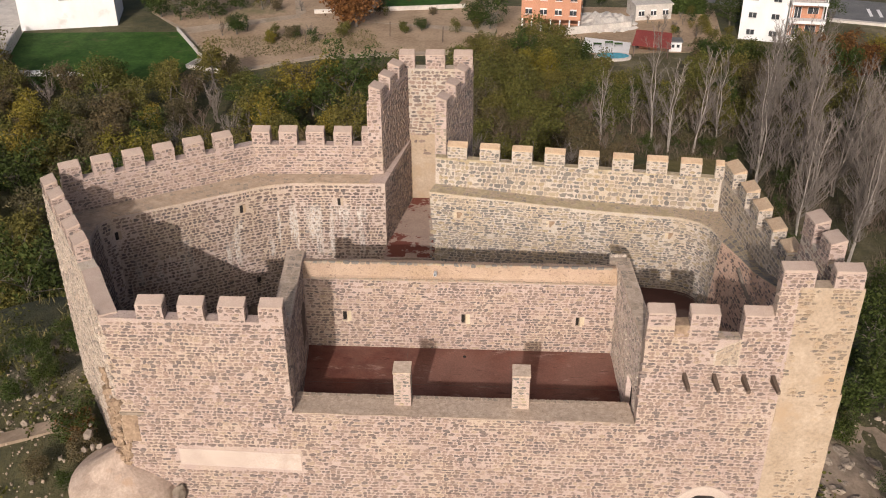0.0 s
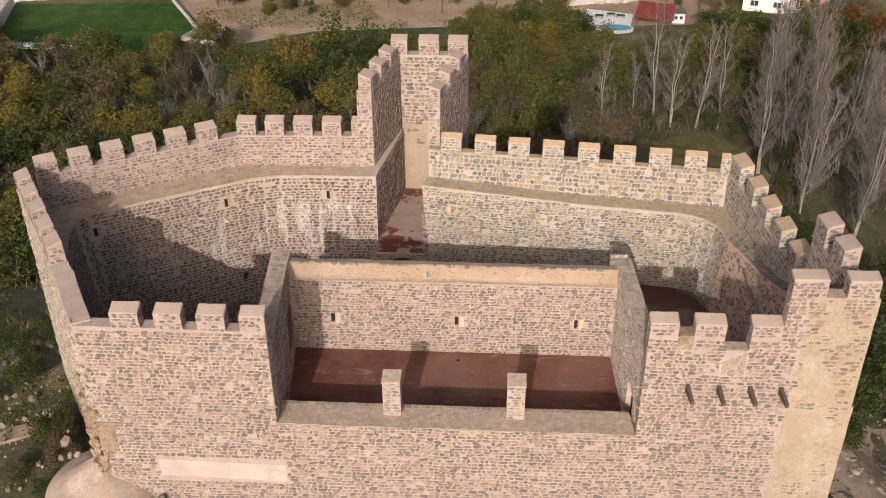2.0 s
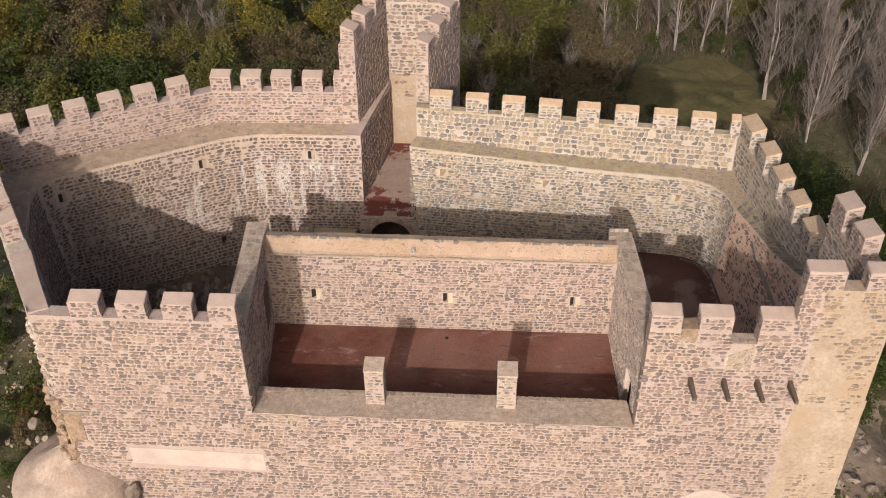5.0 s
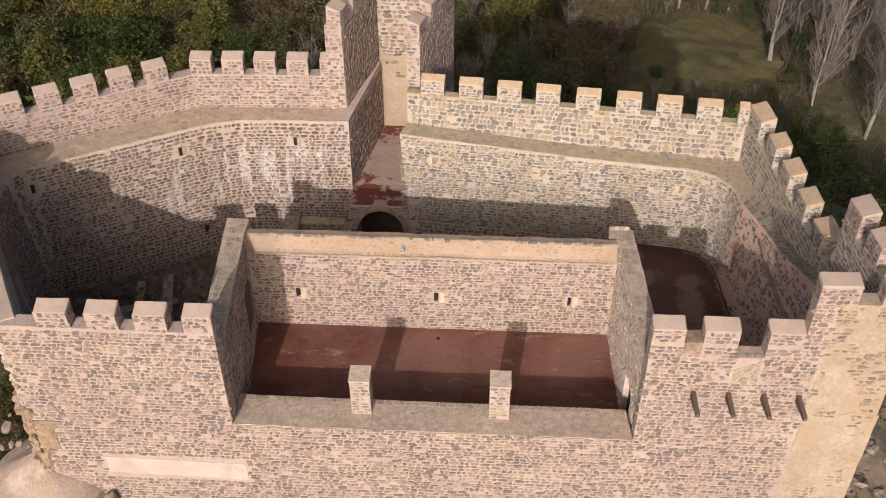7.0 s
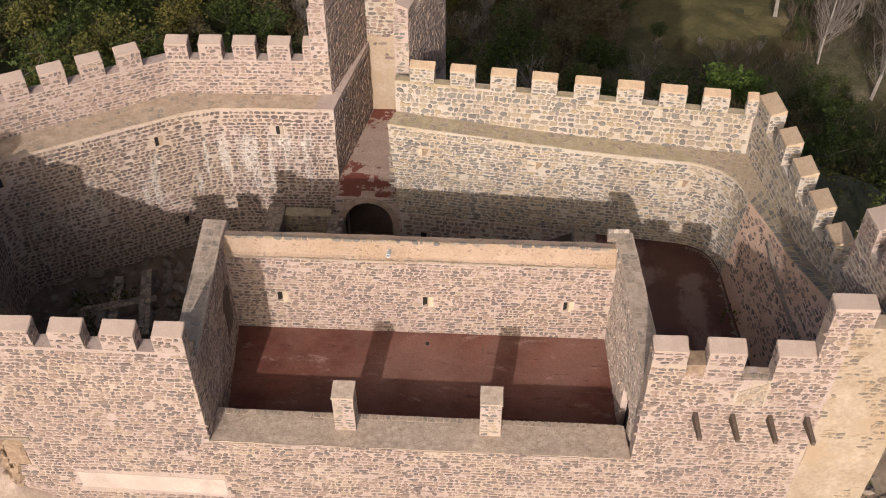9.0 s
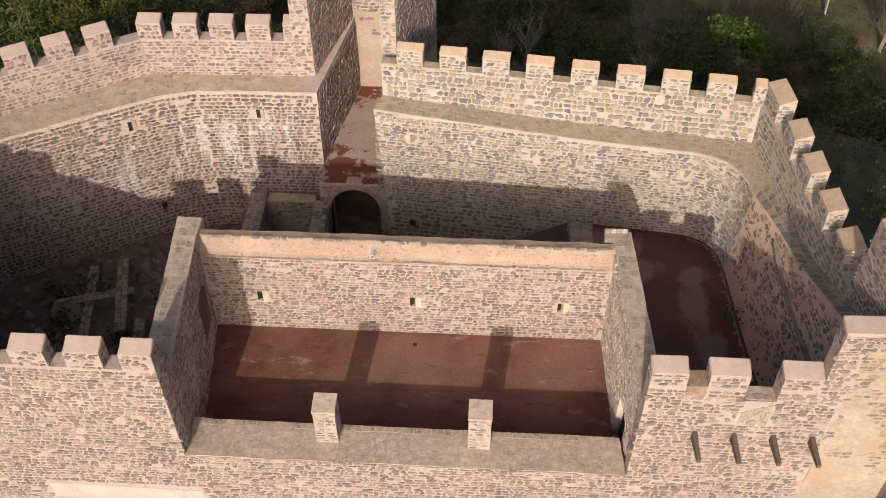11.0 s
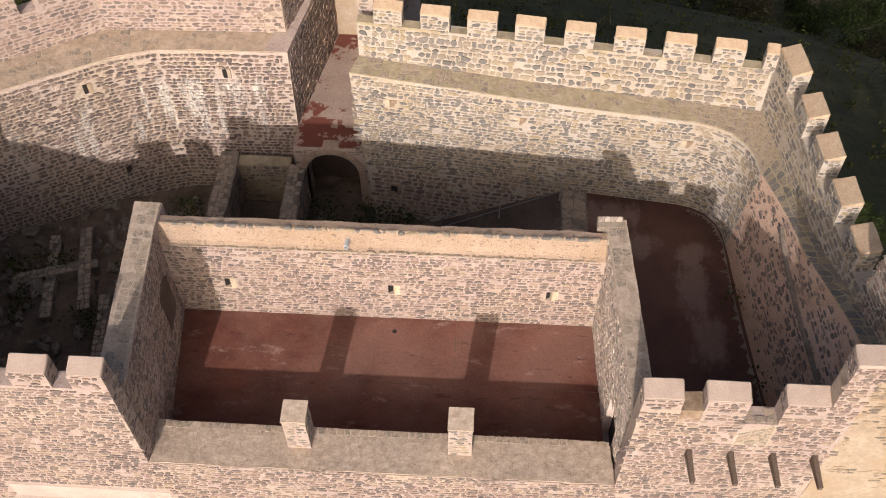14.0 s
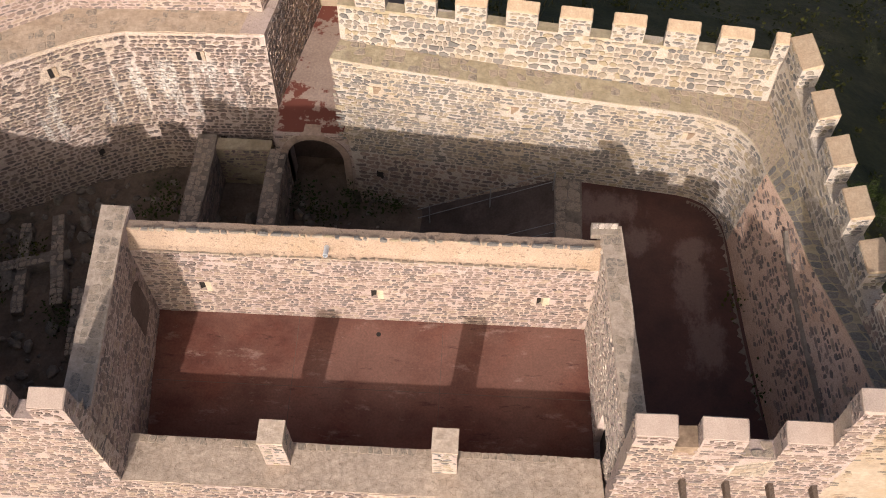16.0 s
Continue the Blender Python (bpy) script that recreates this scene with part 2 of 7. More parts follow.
def painted_floor(name, dark, light, dust, bare):
    """Red-painted concrete: uneven coat, dusty patches, pale scrapes, dark damp smudges and fine grain."""
    m, nt, b = node_mat(name)
    c = ramp(nt, tex_noise(nt, 0.9, 6, 0.65, (0.7, 1.2, 1)), [(0.33, dark), (0.67, light)])
    c = mix(nt, ramp(nt, tex_noise(nt, 0.28, 5, 0.6), [(0.40, (0, 0, 0)), (0.60, (0.7, 0.7, 0.7))]), c, dust)
    c = mix(nt, ramp(nt, tex_noise(nt, 1.5, 7, 0.72, (0.55, 1.3, 1)), [(0.58, (0, 0, 0)), (0.72, (0.75, 0.75, 0.75))]), c, bare)
    c = mix(nt, ramp(nt, tex_noise(nt, 2.3, 6, 0.75, (0.4, 1.5, 1)), [(0.60, (0, 0, 0)), (0.70, (0.7, 0.7, 0.7))]), c, (dark[0] * 0.55, dark[1] * 0.6, dark[2] * 0.7))
    fine = tex_noise(nt, 16, 5, 0.75)
    c = mix(nt, 0.4, c, ramp(nt, fine, [(0.3, (0.25, 0.25, 0.25)), (0.72, (0.8, 0.8, 0.8))]), "OVERLAY")
    nt.links.new(c, b.inputs["Base Color"])
    b.inputs["Roughness"].default_value = 0.8
    b.inputs["Specular IOR Level"].default_value = 0.15
    bump(nt, b, fine, 0.25, 0.01)
    return m


MAT["red_floor"] = painted_floor("red_floor", (0.075, 0.029, 0.022), (0.155, 0.060, 0.042), (0.19, 0.104, 0.080), (0.29, 0.20, 0.165))


def cracked(src, name, scale):
    """A copy of a material with fine branching cracks."""
    m = src.copy()
    m.name = name
    nt = m.node_tree
    b = next(n for n in nt.nodes if n.type == "BSDF_PRINCIPLED")
    old = b.inputs["Base Color"].links[0].from_socket
    co = nt.nodes.new("ShaderNodeTexCoord").outputs["Object"]
    n = nt.nodes.new("ShaderNodeTexNoise")
    n.inputs["Scale"].default_value = 2.2
    n.inputs["Detail"].default_value = 5.0
    nt.links.new(co, n.inputs["Vector"])
    warp = mix(nt, 0.35, co, n.outputs["Color"])
    v = nt.nodes.new("ShaderNodeTexVoronoi")
    v.feature = "DISTANCE_TO_EDGE"
    v.inputs["Scale"].default_value = scale
    nt.links.new(warp, v.inputs["Vector"])
    c = ramp(nt, v.outputs["Distance"], [(0.0, (0.62, 0.59, 0.56)), (0.022, (1, 1, 1))])
    nt.links.new(mix(nt, 1.0, old, c, "MULTIPLY"), b.inputs["Base Color"])
    return m


MAT["sill"] = cracked(MAT["coping"], "cracked_sill_mortar", 5.5)


def limed(src, name):
    """A copy of a wall material with whitish lime washed down from a height, in upright streaks."""
    m = src.copy()
    m.name = name
    nt = m.node_tree
    b = next(n for n in nt.nodes if n.type == "BSDF_PRINCIPLED")
    old = b.inputs["Base Color"].links[0].from_socket
    pos = nt.nodes.new("ShaderNodeNewGeometry").outputs["Position"]
    sep = nt.nodes.new("ShaderNodeSeparateXYZ")
    nt.links.new(pos, sep.inputs[0])
    masks = []
    for scale, stretch, lo, hi in ((1.0, (2.6, 2.6, 0.22), 0.50, 0.58), (1.0, (0.42, 0.42, 0.25), 0.38, 0.48), (1.0, (14.0, 14.0, 5.0), 0.36, 0.60)):
        mp = nt.nodes.new("ShaderNodeMapping")
        mp.inputs["Scale"].default_value = stretch
        nt.links.new(pos, mp.inputs["Vector"])
        n = nt.nodes.new("ShaderNodeTexNoise")
        n.inputs["Scale"].default_value = scale
        n.inputs["Detail"].default_value = 4.0
        nt.links.new(mp.outputs["Vector"], n.inputs["Vector"])
        masks.append(ramp(nt, n.outputs["Fac"], [(lo, (0, 0, 0)), (hi, (1, 1, 1))]))
    for axis_name, lo, hi, soft in (("Z", 0.2, 2.55, 0.25), ("X", -14.6, -4.4, 0.5)):
        mr = nt.nodes.new("ShaderNodeMapRange")
        mr.inputs["From Min"].default_value, mr.inputs["From Max"].default_value = lo - soft, hi + soft
        nt.links.new(sep.outputs[axis_name], mr.inputs["Value"])
        w = soft / (hi - lo + 2 * soft) * 2
        masks.append(ramp(nt, mr.outputs["Result"], [(0.0, (0, 0, 0)), (w, (1, 1, 1)), (1 - w, (1, 1, 1)), (1.0, (0, 0, 0))]))
    f = masks[0]
    for k in masks[1:]:
        f = mix(nt, 1.0, f, k, "MULTIPLY")
    f = mix(nt, 1.0, f, (0.9, 0.9, 0.9), "MULTIPLY")
    nt.links.new(mix(nt, f, old, (0.60, 0.565, 0.51)), b.inputs["Base Color"])
    return m


for k in ("mortar_bare", "stone_umber", "stone_umber_piece"):
    limed_name = k.replace("bare", "limed").replace("umber", "limed")
    MAT[limed_name] = limed(MAT[k], limed_name)


# ---- builders ----
def part(name, data, material, parent=None, label="", kind=""):
    """Links a bmesh or a mesh as one object, under a thing or a part if given."""
    if isinstance(data, bmesh.types.BMesh):
        me = bpy.data.meshes.new(name)
        data.normal_update()
        data.to_mesh(me)
        data.free()
    else:
        me = data
    if material and not me.materials:
        me.materials.append(material)
    ob = new(name, me)
    ob.parent = parent
    return tagged(ob, label, "", "", kind)


def prism(bm, plan, low, high):
    """A solid over a plan outline (anticlockwise); low and high are heights, or one height for each corner."""
    n = len(plan)
    lows = [low] * n if isinstance(low, (int, float)) else low
    highs = [high] * n if isinstance(high, (int, float)) else high
    a = [bm.verts.new((x, y, z)) for (x, y), z in zip(plan, lows)]
    b = [bm.verts.new((x, y, z)) for (x, y), z in zip(plan, highs)]
    bm.faces.new(a[::-1])
    bm.faces.new(b)
    for i in range(n):
        j = (i + 1) % n
        bm.faces.new((a[i], a[j], b[j], b[i]))


def box(bm, x0, x1, y0, y1, z0, z1):
    prism(bm, [(x0, y0), (x1, y0), (x1, y1), (x0, y1)], z0, z1)


def roughen(bm, size=0.5, amp=0.015, seed=0.0):
    """Breaks long straight edges up and unsettles them a little, as hand-laid walls are."""
    for _ in range(7):
        longer = [e for e in bm.edges if e.calc_length() > size * 1.5]
        if not longer or len(bm.verts) > 24000:
            break
        bmesh.ops.subdivide_edges(bm, edges=longer, cuts=1, use_grid_fill=True)
    for v in bm.verts:
        p = v.co * 1.1 + Vector((seed, seed * 2, 0))
        v.co += noise.noise_vector(p) * amp + noise.noise_vector(p * 4.3) * amp * 0.6


def offset(path, d):
    """The path moved d to its left."""
    res = []
    for i, p in enumerate(path):
        p = Vector(p)
        t1 = (Vector(path[i]) - Vector(path[i - 1])).normalized() if i else None
        t2 = (Vector(path[i + 1]) - p).normalized() if i + 1 < len(path) else None
        t1, t2 = t1 or t2, t2 or t1
        t = (t1 + t2).normalized()
        nrm = Vector((-t.y, t.x))
        res.append(tuple(p + nrm * (d / max(0.4, nrm.dot(Vector((-t1.y, t1.x)))))))
    return res


def band(bm, front, back, low, high_front, high_back=None):
    """A wall between two plan paths of as many points; heights may be lists along the path."""
    n = len(front)
    hf = [high_front] * n if isinstance(high_front, (int, float)) else high_front
    hb = hf if high_back is None else ([high_back] * n if isinstance(high_back, (int, float)) else high_back)
    rows = [[bm.verts.new((*front[i], low)), bm.verts.new((*front[i], hf[i])), bm.verts.new((*back[i], hb[i])), bm.verts.new((*back[i], low))] for i in range(n)]
    for r, s in zip(rows, rows[1:]):
        for k in range(4):
            bm.faces.new((r[k], s[k], s[(k + 1) % 4], r[(k + 1) % 4]))
    bm.faces.new(rows[0])
    bm.faces.new(rows[-1][::-1])
    bmesh.ops.recalc_face_normals(bm, faces=bm.faces)


# Stone outlines in a unit square: an outer ring and an inner, proud ring.
rng = random.Random(7)
SHAPES = []
for k in range(36):
    n = rng.choice((5, 6, 7, 8))
    power = rng.choice((4.0, 8.0, 14.0, 20.0))
    turn = rng.uniform(0, 1)
    slant, taper = rng.gauss(0, 0.16), rng.gauss(0, 0.14)
    pts = []
    for i in range(n):
        a = 6.2832 * (i + turn + rng.uniform(-0.32, 0.32)) / n
        c, d = math.cos(a), math.sin(a)
        rad = 0.5 / (abs(c) ** power + abs(d) ** power) ** (1 / power) * rng.uniform(0.76, 1.14)
        x, y = rad * c, rad * d
        pts.append((max(-0.52, min(0.52, x + slant * y)), max(-0.52, min(0.52, y * (1 + taper * 2 * x)))))
    SHAPES.append(pts)
PIECES = {}


def piece_mesh(k, material):
    if (k, material.name) not in PIECES:
        pts = SHAPES[k]
        n = len(pts)
        vs = [(x, y, -0.25) for x, y in pts] + [(x * 0.96, y * 0.93, 1.0) for x, y in pts]
        fs = [tuple(range(n, 2 * n))] + [(i, (i + 1) % n, n + (i + 1) % n, n + i) for i in range(n)]
        me = bpy.data.meshes.new("stone")
        me.from_pydata(vs, [], fs)
        me.materials.append(material)
        PIECES[(k, material.name)] = me
    return PIECES[(k, material.name)]


def stones(parent, path, z0, z1, style, seed=1, skip=None, lean=0.0, row=(0.12, 0.19), wide=(0.15, 0.42), proud=(0.006, 0.022), pieces=0, span=None, joint=0.027, top=None):
    """Lays stones in rough courses on a face: path in plan with the face to its right, from z0 to z1 (or top(u), the height along it).
    lean: how far the face steps back for each metre up from z0. skip(u, z): where no stone lies. pieces: how many, within
    span along the path, are objects of their own."""
    r = random.Random(seed)
    pts = [Vector(p) for p in path]
    seg = [(b - a).length for a, b in zip(pts, pts[1:])]
    total = sum(seg)
    ends = [sum(seg[:i]) for i in range(len(seg) + 1)]

    def at(u):
        i = max(j for j in range(len(seg)) if ends[j] <= u + 1e-6)
        t = (pts[i + 1] - pts[i]).normalized()
        return pts[i] + t * (u - ends[i]), t

    vs, fs = [], []
    made = 0
    zmax = z1
    z = z0 + 0.02
    mat = MAT["stone_" + style]
    while z < zmax - 0.06:
        h = min(r.uniform(*row), zmax - z - 0.01)
        u = r.uniform(-0.15, 0.05)
        while u < total:
            w = lerp(wide[0], wide[1], r.random() ** 1.35) * (1.0 if r.random() > 0.15 else 0.6)
            cu, cz = u + w / 2, z + h / 2
            u += w + r.uniform(0.2, 1.6) * joint
            if cu - w / 2 < 0.01:
                w -= 2 * max(0.0, 0.01 - (cu - w / 2))
            if cu + w / 2 > total - 0.01:
                w -= 2 * max(0.0, cu + w / 2 - total + 0.01)
            if w < 0.08 or not 0 < cu < total or (top and cz + h / 2 > top(cu)) or (skip and skip(cu, cz)) or r.random() < 0.05:
                continue
            p, t = at(cu)
            nrm = Vector((t.y, -t.x))
            cz2 = cz + 0.05 * noise.noise(Vector((cu * 0.5, cz * 0.3, seed))) + 0.018 * noise.noise(Vector((cu * 2.1, cz * 1.1, seed))) + r.uniform(-0.012, 0.012)
            k = r.randrange(36)
            hh = (h - joint * r.uniform(0.5, 1.25)) * r.choice((1.15, 1.08, 1.02, 0.96, 0.9, 0.72))
            d = r.uniform(*proud)
            spin = r.gauss(0, 0.06)
            cs, sn = math.cos(spin), math.sin(spin)
            tilt = lean(cu) if callable(lean) else lean
            base = p - nrm * tilt * (cz2 - z0)
            if made < pieces and (span is None or span[0] <= cu <= span[1]):
                m = Matrix(((t.x, 0, nrm.x, 0), (t.y, 0, nrm.y, 0), (0, 1, 0, 0), (0, 0, 0, 1))) @ Matrix.Rotation(spin, 4, "Z") @ Matrix.Diagonal((w, hh, d, 1))
                m.translation = (base.x, base.y, cz2)
                ob = new("stone", piece_mesh(k, MAT["stone_" + style + "_piece"]))
                ob.parent = parent
                ob.matrix_basis = m
                made += 1
                continue
            o = len(vs)
            shape = SHAPES[k]
            n = len(shape)
            for sx, sy, dd in ((1, 1, -0.25), (0.96, 0.93, 1.0)):
                for x, y in shape:
                    a, b = x * w * sx, y * hh * sy
                    a, b = a * cs - b * sn, a * sn + b * cs
                    q = base + t * a + nrm * (d * dd - tilt * b)
                    vs.append((q.x, q.y, cz2 + b))
            fs.append(tuple(range(o + n, o + 2 * n)))
            fs += [(o + i, o + (i + 1) % n, o + n + (i + 1) % n, o + n + i) for i in range(n)]
        z += h
    if vs:
        me = bpy.data.meshes.new("stone_facing")
        me.from_pydata(vs, [], fs)
        part("stone_facing", me, mat, parent, kind="stuff")


def slab_stones(parent, quad, style, seed, cell=0.32, proud=0.012, joint=0.1, keep=0.94):
    """Irregular flagstones bedded in a surface given by four corners (x, y, z)."""
    r = random.Random(seed)
    a, b, c, d = (Vector(p) for p in quad)
    nu = max(1, round(((b - a).length + (c - d).length) / 2 / cell))
    nv = max(1, round(((d - a).length + (c - b).length) / 2 / cell))
    up = (b - a).cross(d - a).normalized()

    def spot(i, j):
        q = random.Random(seed * 7919 + i * 131 + j)
        u = (i + (q.uniform(-0.32, 0.32) if 0 < i < nu else 0)) / nu
        v = (j + (q.uniform(-0.32, 0.32) if 0 < j < nv else 0)) / nv
        return (a * (1 - u) + b * u) * (1 - v) + (d * (1 - u) + c * u) * v

    vs, fs = [], []
    for i in range(nu):
        for j in range(nv):
            if r.random() > keep:
                continue
            k = [spot(i, j), spot(i + 1, j), spot(i + 1, j + 1), spot(i, j + 1)]
            mid = sum(k, Vector()) / 4
            ring = []
            for q in range(4):
                p, n = k[q], k[(q + 1) % 4]
                ring += [p.lerp(n, r.uniform(0.08, 0.25)), p.lerp(n, r.uniform(0.72, 0.92))]
            o, n = len(vs), len(ring)
            sh = joint * r.uniform(0.6, 1.5)
            for f, dd in ((sh, -0.4), (sh + 0.06, 1)):
                vs += [tuple(p.lerp(mid, f) + up * proud * dd * r.uniform(0.8, 1.2)) for p in ring]
            fs.append(tuple(range(o + n, o + 2 * n)))
            fs += [(o + q, o + (q + 1) % n, o + n + (q + 1) % n, o + n + q) for q in range(n)]
    me = bpy.data.meshes.new("flagstone_bed")
    me.from_pydata(vs, [], fs)
    part("flagstone_bed", me, MAT["stone_" + style], parent, kind="stuff")


def empty(name, label, category, kind="", group=""):
    return tagged(new(name), label, category, group, kind)


MERLONS = {}


def merlon(parent, p, t, width, depth, z, height, style, seed=0, cap_drop=0.15):
    """One merlon: p its front left foot in plan, t the way along the wall (front to its right); a capped block faced with stones."""
    t = Vector(t).normalized()
    m = Matrix(((t.x, -t.y, 0, p[0]), (t.y, t.x, 0, p[1]), (0, 0, 1, z), (0, 0, 0, 1)))
    cap_mat = MAT["cap_cream" if style == "cream" else "cap"]
    bm = bmesh.new()
    box(bm, 0, width, 0, depth, -0.05, height - 0.165)
    roughen(bm, 0.3, 0.012, seed)
    ob = part("merlon", bm, MAT["mortar_" + style], parent)
    ob.matrix_basis = m
    bm = bmesh.new()
    prism(bm, [(-0.01, -0.01), (width + 0.01, -0.01), (width + 0.01, depth + 0.01), (-0.01, depth + 0.01)], height - 0.18,
          [height - cap_drop, height - cap_drop, height + 0.01, height])
    bmesh.ops.bevel(bm, geom=list(bm.edges), offset=0.03, segments=1, affect="EDGES")
    roughen(bm, 0.22, 0.016, seed + 5)
    part("cap", bm, cap_mat, ob)
    stones(ob, [(0, 0), (width, 0)], 0, height - 0.15, style, seed * 3 + 1, row=(0.10, 0.17), wide=(0.13, 0.34), proud=(0.012, 0.028), joint=0.03)
    stones(ob, [(width, 0), (width, depth)], 0, height - 0.15, style, seed * 3 + 2, row=(0.10, 0.17), wide=(0.13, 0.34), proud=(0.012, 0.028), joint=0.03)
    stones(ob, [(0, depth), (0, 0)], 0, height - 0.15, style, seed * 3 + 3, row=(0.10, 0.17), wide=(0.13, 0.34), proud=(0.012, 0.028), joint=0.03)
    return ob


def lerp(a, b, s):
    return a + (b - a) * s


# ---- castle: front wall ----
F = -5.58
wall_front = empty("wall_front", "tall pinkish rubble stone curtain wall with battlements and a low middle stretch", "castle wall", "structure")
bm = bmesh.new()
prism(bm, [(-12.4, F), (-5.9, F), (-5.86, -5.11), (-12.1, -5.11)], -10, [5.02, 4.95, 4.95, 5.02])
roughen(bm, 0.6, 0.014)
part("wall_stretch", bm, MAT["mortar_pink"], wall_front)
bm = bmesh.new()
prism(bm, [(-5.9, F), (6.6, F), (6.5, -4.30), (-5.98, -4.25)], -10, [0.93, 0.93, 0.88, 0.88])
roughen(bm, 0.5, 0.016)
part("wall_stretch", bm, MAT["mortar_pink"], wall_front)
bm = bmesh.new()
prism(bm, [(-5.9, F + 0.02), (6.6, F + 0.02), (6.5, -4.31), (-5.98, -4.26)], 0.86, [0.955, 0.955, 0.90, 0.90])
roughen(bm, 0.16, 0.026, 3)
part("sill_mortar", bm, MAT["sill"], wall_front, "grey-brown rough mortar bed on the low wall top")
bm = bmesh.new()
for x0, x1, zt in ((6.6, 7.51, 5.3), (7.51, 9.01, 5.3), (9.01, 9.83, 4.8), (9.83, 10.8, 5.3)):
    box(bm, x0, x1, F, -5.11, -10, zt)
roughen(bm, 0.6, 0.014)
part("wall_stretch", bm, MAT["mortar_pink"], wall_front)
for x0, x1 in ((-5.9, -0.1), (-0.1, 6.45)):
    slab_stones(wall_front, [(x0, -4.50, 0.902), (x1, -4.50, 0.902), (x1, -4.265, 0.897), (x0, -4.265, 0.897)], "tan", 8 + int(x0), 0.22, 0.012, 0.14)
# corner turret
bm = bmesh.new()
prism(bm, [(10.8, F), (11.45, F), (11.45, -5.08), (10.8, -5.11)], -10, 6.95)
roughen(bm, 0.6, 0.014, 2)
part("wall_stretch", bm, MAT["mortar_pink"], wall_front)
bm = bmesh.new()
prism(bm, [(11.45, F - 0.01), (13.62, F - 0.01), (13.62, -5.05), (11.45, -5.08)], -10, 2.55)
prism(bm, [(11.45, F), (13.55, F), (13.5, -5.05), (11.45, -5.08)], 2.55, 6.95)
roughen(bm, 0.4, 0.022, 2)
part("turret_front", bm, MAT["plaster_ochre"], wall_front, "sandy ochre render wearing off the corner turret")


def skip_turret(u, z):
    x = 11.4 + u
    n = noise.noise(Vector((x * 1.1, 3.1, z * 0.8)))
    if x > 12.95 + 0.22 * noise.noise(Vector((0, 1, z * 3))):
        return False
    if z < 2.4:
        return not (z < -0.9 + 0.2 * n and x > 12.0 + 0.3 * n)
    if z > 5.9 + 0.5 * n:
        return n > 0.28
    return n > 0.0 + 0.10 * abs(z - 4.3) - 0.5 * max(0.0, 11.9 - x)


def skip_front(u, z):
    x = u - 12.4
    if -5.92 < x < 6.62 and z > 0.89:
        return True
    if -10.45 < x < -5.7 and -1.95 < z < -0.85:
        return True
    if x > 11.35 + 0.1 * noise.noise(Vector((z, 0, 3))) and -1.6 < z < 2.6 and x < 12.9 + 0.3 * noise.noise(Vector((z * 2, 1, 3))):
        return True
    if 9.01 < x < 9.83 and z > 3.75:
        return True
    if (x - 9.5) ** 2 + (z + 3.1) ** 2 < 1.35:
        return True
    if -0.6 < z < 0.8 and x < -11.72 + 0.1 * noise.noise(Vector((z * 2.5, 2, 0))):
        return True
    return x > 11.42 + 0.15 * noise.noise(Vector((z * 1.3, 5, 1)))


stones(wall_front, [(-12.4, F), (11.5, F)], -3.6, 6.93, "pink", 11, skip_front, row=(0.115, 0.178), wide=(0.12, 0.36), joint=0.019, top=lambda u: 5.0 if u < 7 else 5.28 if u < 23.15 else 6.93, pieces=300, span=(6.5, 11.4))
stones(wall_front, [(11.4, F), (13.5, F)], -3.6, 6.93, "ochre", 12, skip_turret, row=(0.11, 0.18), wide=(0.14, 0.40), proud=(0.004, 0.018))
stones(wall_front, [(-5.9, F), (-5.86, -4.9)], 0.95, 4.9, "pink", 14)
for i, (x0, x1) in enumerate(((-11.05, -10.1), (-9.58, -8.67), (-8.16, -7.23), (-6.74, -5.9))):
    merlon(wall_front, (x0, F), (1, 0), x1 - x0, 0.47, 4.95, 0.80, "pink", 20 + i)
for i, (x0, x1) in enumerate(((6.6, 7.51), (8.04, 9.01), (9.83, 10.8))):
    merlon(wall_front, (x0, F), (1, 0), x1 - x0, 0.48, 5.3, 0.62, "pink", 30 + i, 0.14)
for i, (x0, x1) in enumerate(((10.8, 11.86), (12.5, 13.45))):
    merlon(wall_front, (x0, F), (1, 0), x1 - x0, 0.5, 6.95, 0.74, "pink", 35 + i, 0.08)
# pale rendered patches
bm = bmesh.new()
prism(bm, [(-10.4, F - 0.012), (-5.75, F - 0.012), (-5.75, F + 0.1), (-10.4, F + 0.1)], [-1.72, -1.85, -1.85, -1.72], [-0.92, -1.02, -1.02, -0.92])
roughen(bm, 0.35, 0.010, 4)
part("render_patch", bm, MAT["plaster_pale"], wall_front, "smooth pale band of lime render")
bm = bmesh.new()
prism(bm, [(9.0, F - 0.010), (9.84, F - 0.010), (9.84, F + 0.1), (9.0, F + 0.1)], 3.68, [4.3, 4.80, 4.80, 4.3])
roughen(bm, 0.2, 0.008, 44)
part("notch_fill", bm, MAT["mortar_cream"], wall_front, "repaired notch bedded in pale mortar")
slab_stones(wall_front, [(9.05, F - 0.018, 3.72), (9.82, F - 0.018, 3.72), (9.82, F - 0.018, 4.74), (9.05, F - 0.018, 4.3)], "tan", 5, 0.25, 0.012, 0.07)
slab_stones(wall_front, [(9.03, F + 0.03, 4.806), (9.81, F + 0.03, 4.806), (9.81, -5.14, 4.806), (9.03, -5.14, 4.806)], "tan", 6, 0.24, 0.012, 0.07)
bm = bmesh.new()
prism(bm, [(7.53, F - 0.008), (8.03, F - 0.008), (8.03, -5.1), (7.53, -5.1)], 4.85, [5.32, 5.33, 5.36, 5.34])
roughen(bm, 0.15, 0.02, 45)
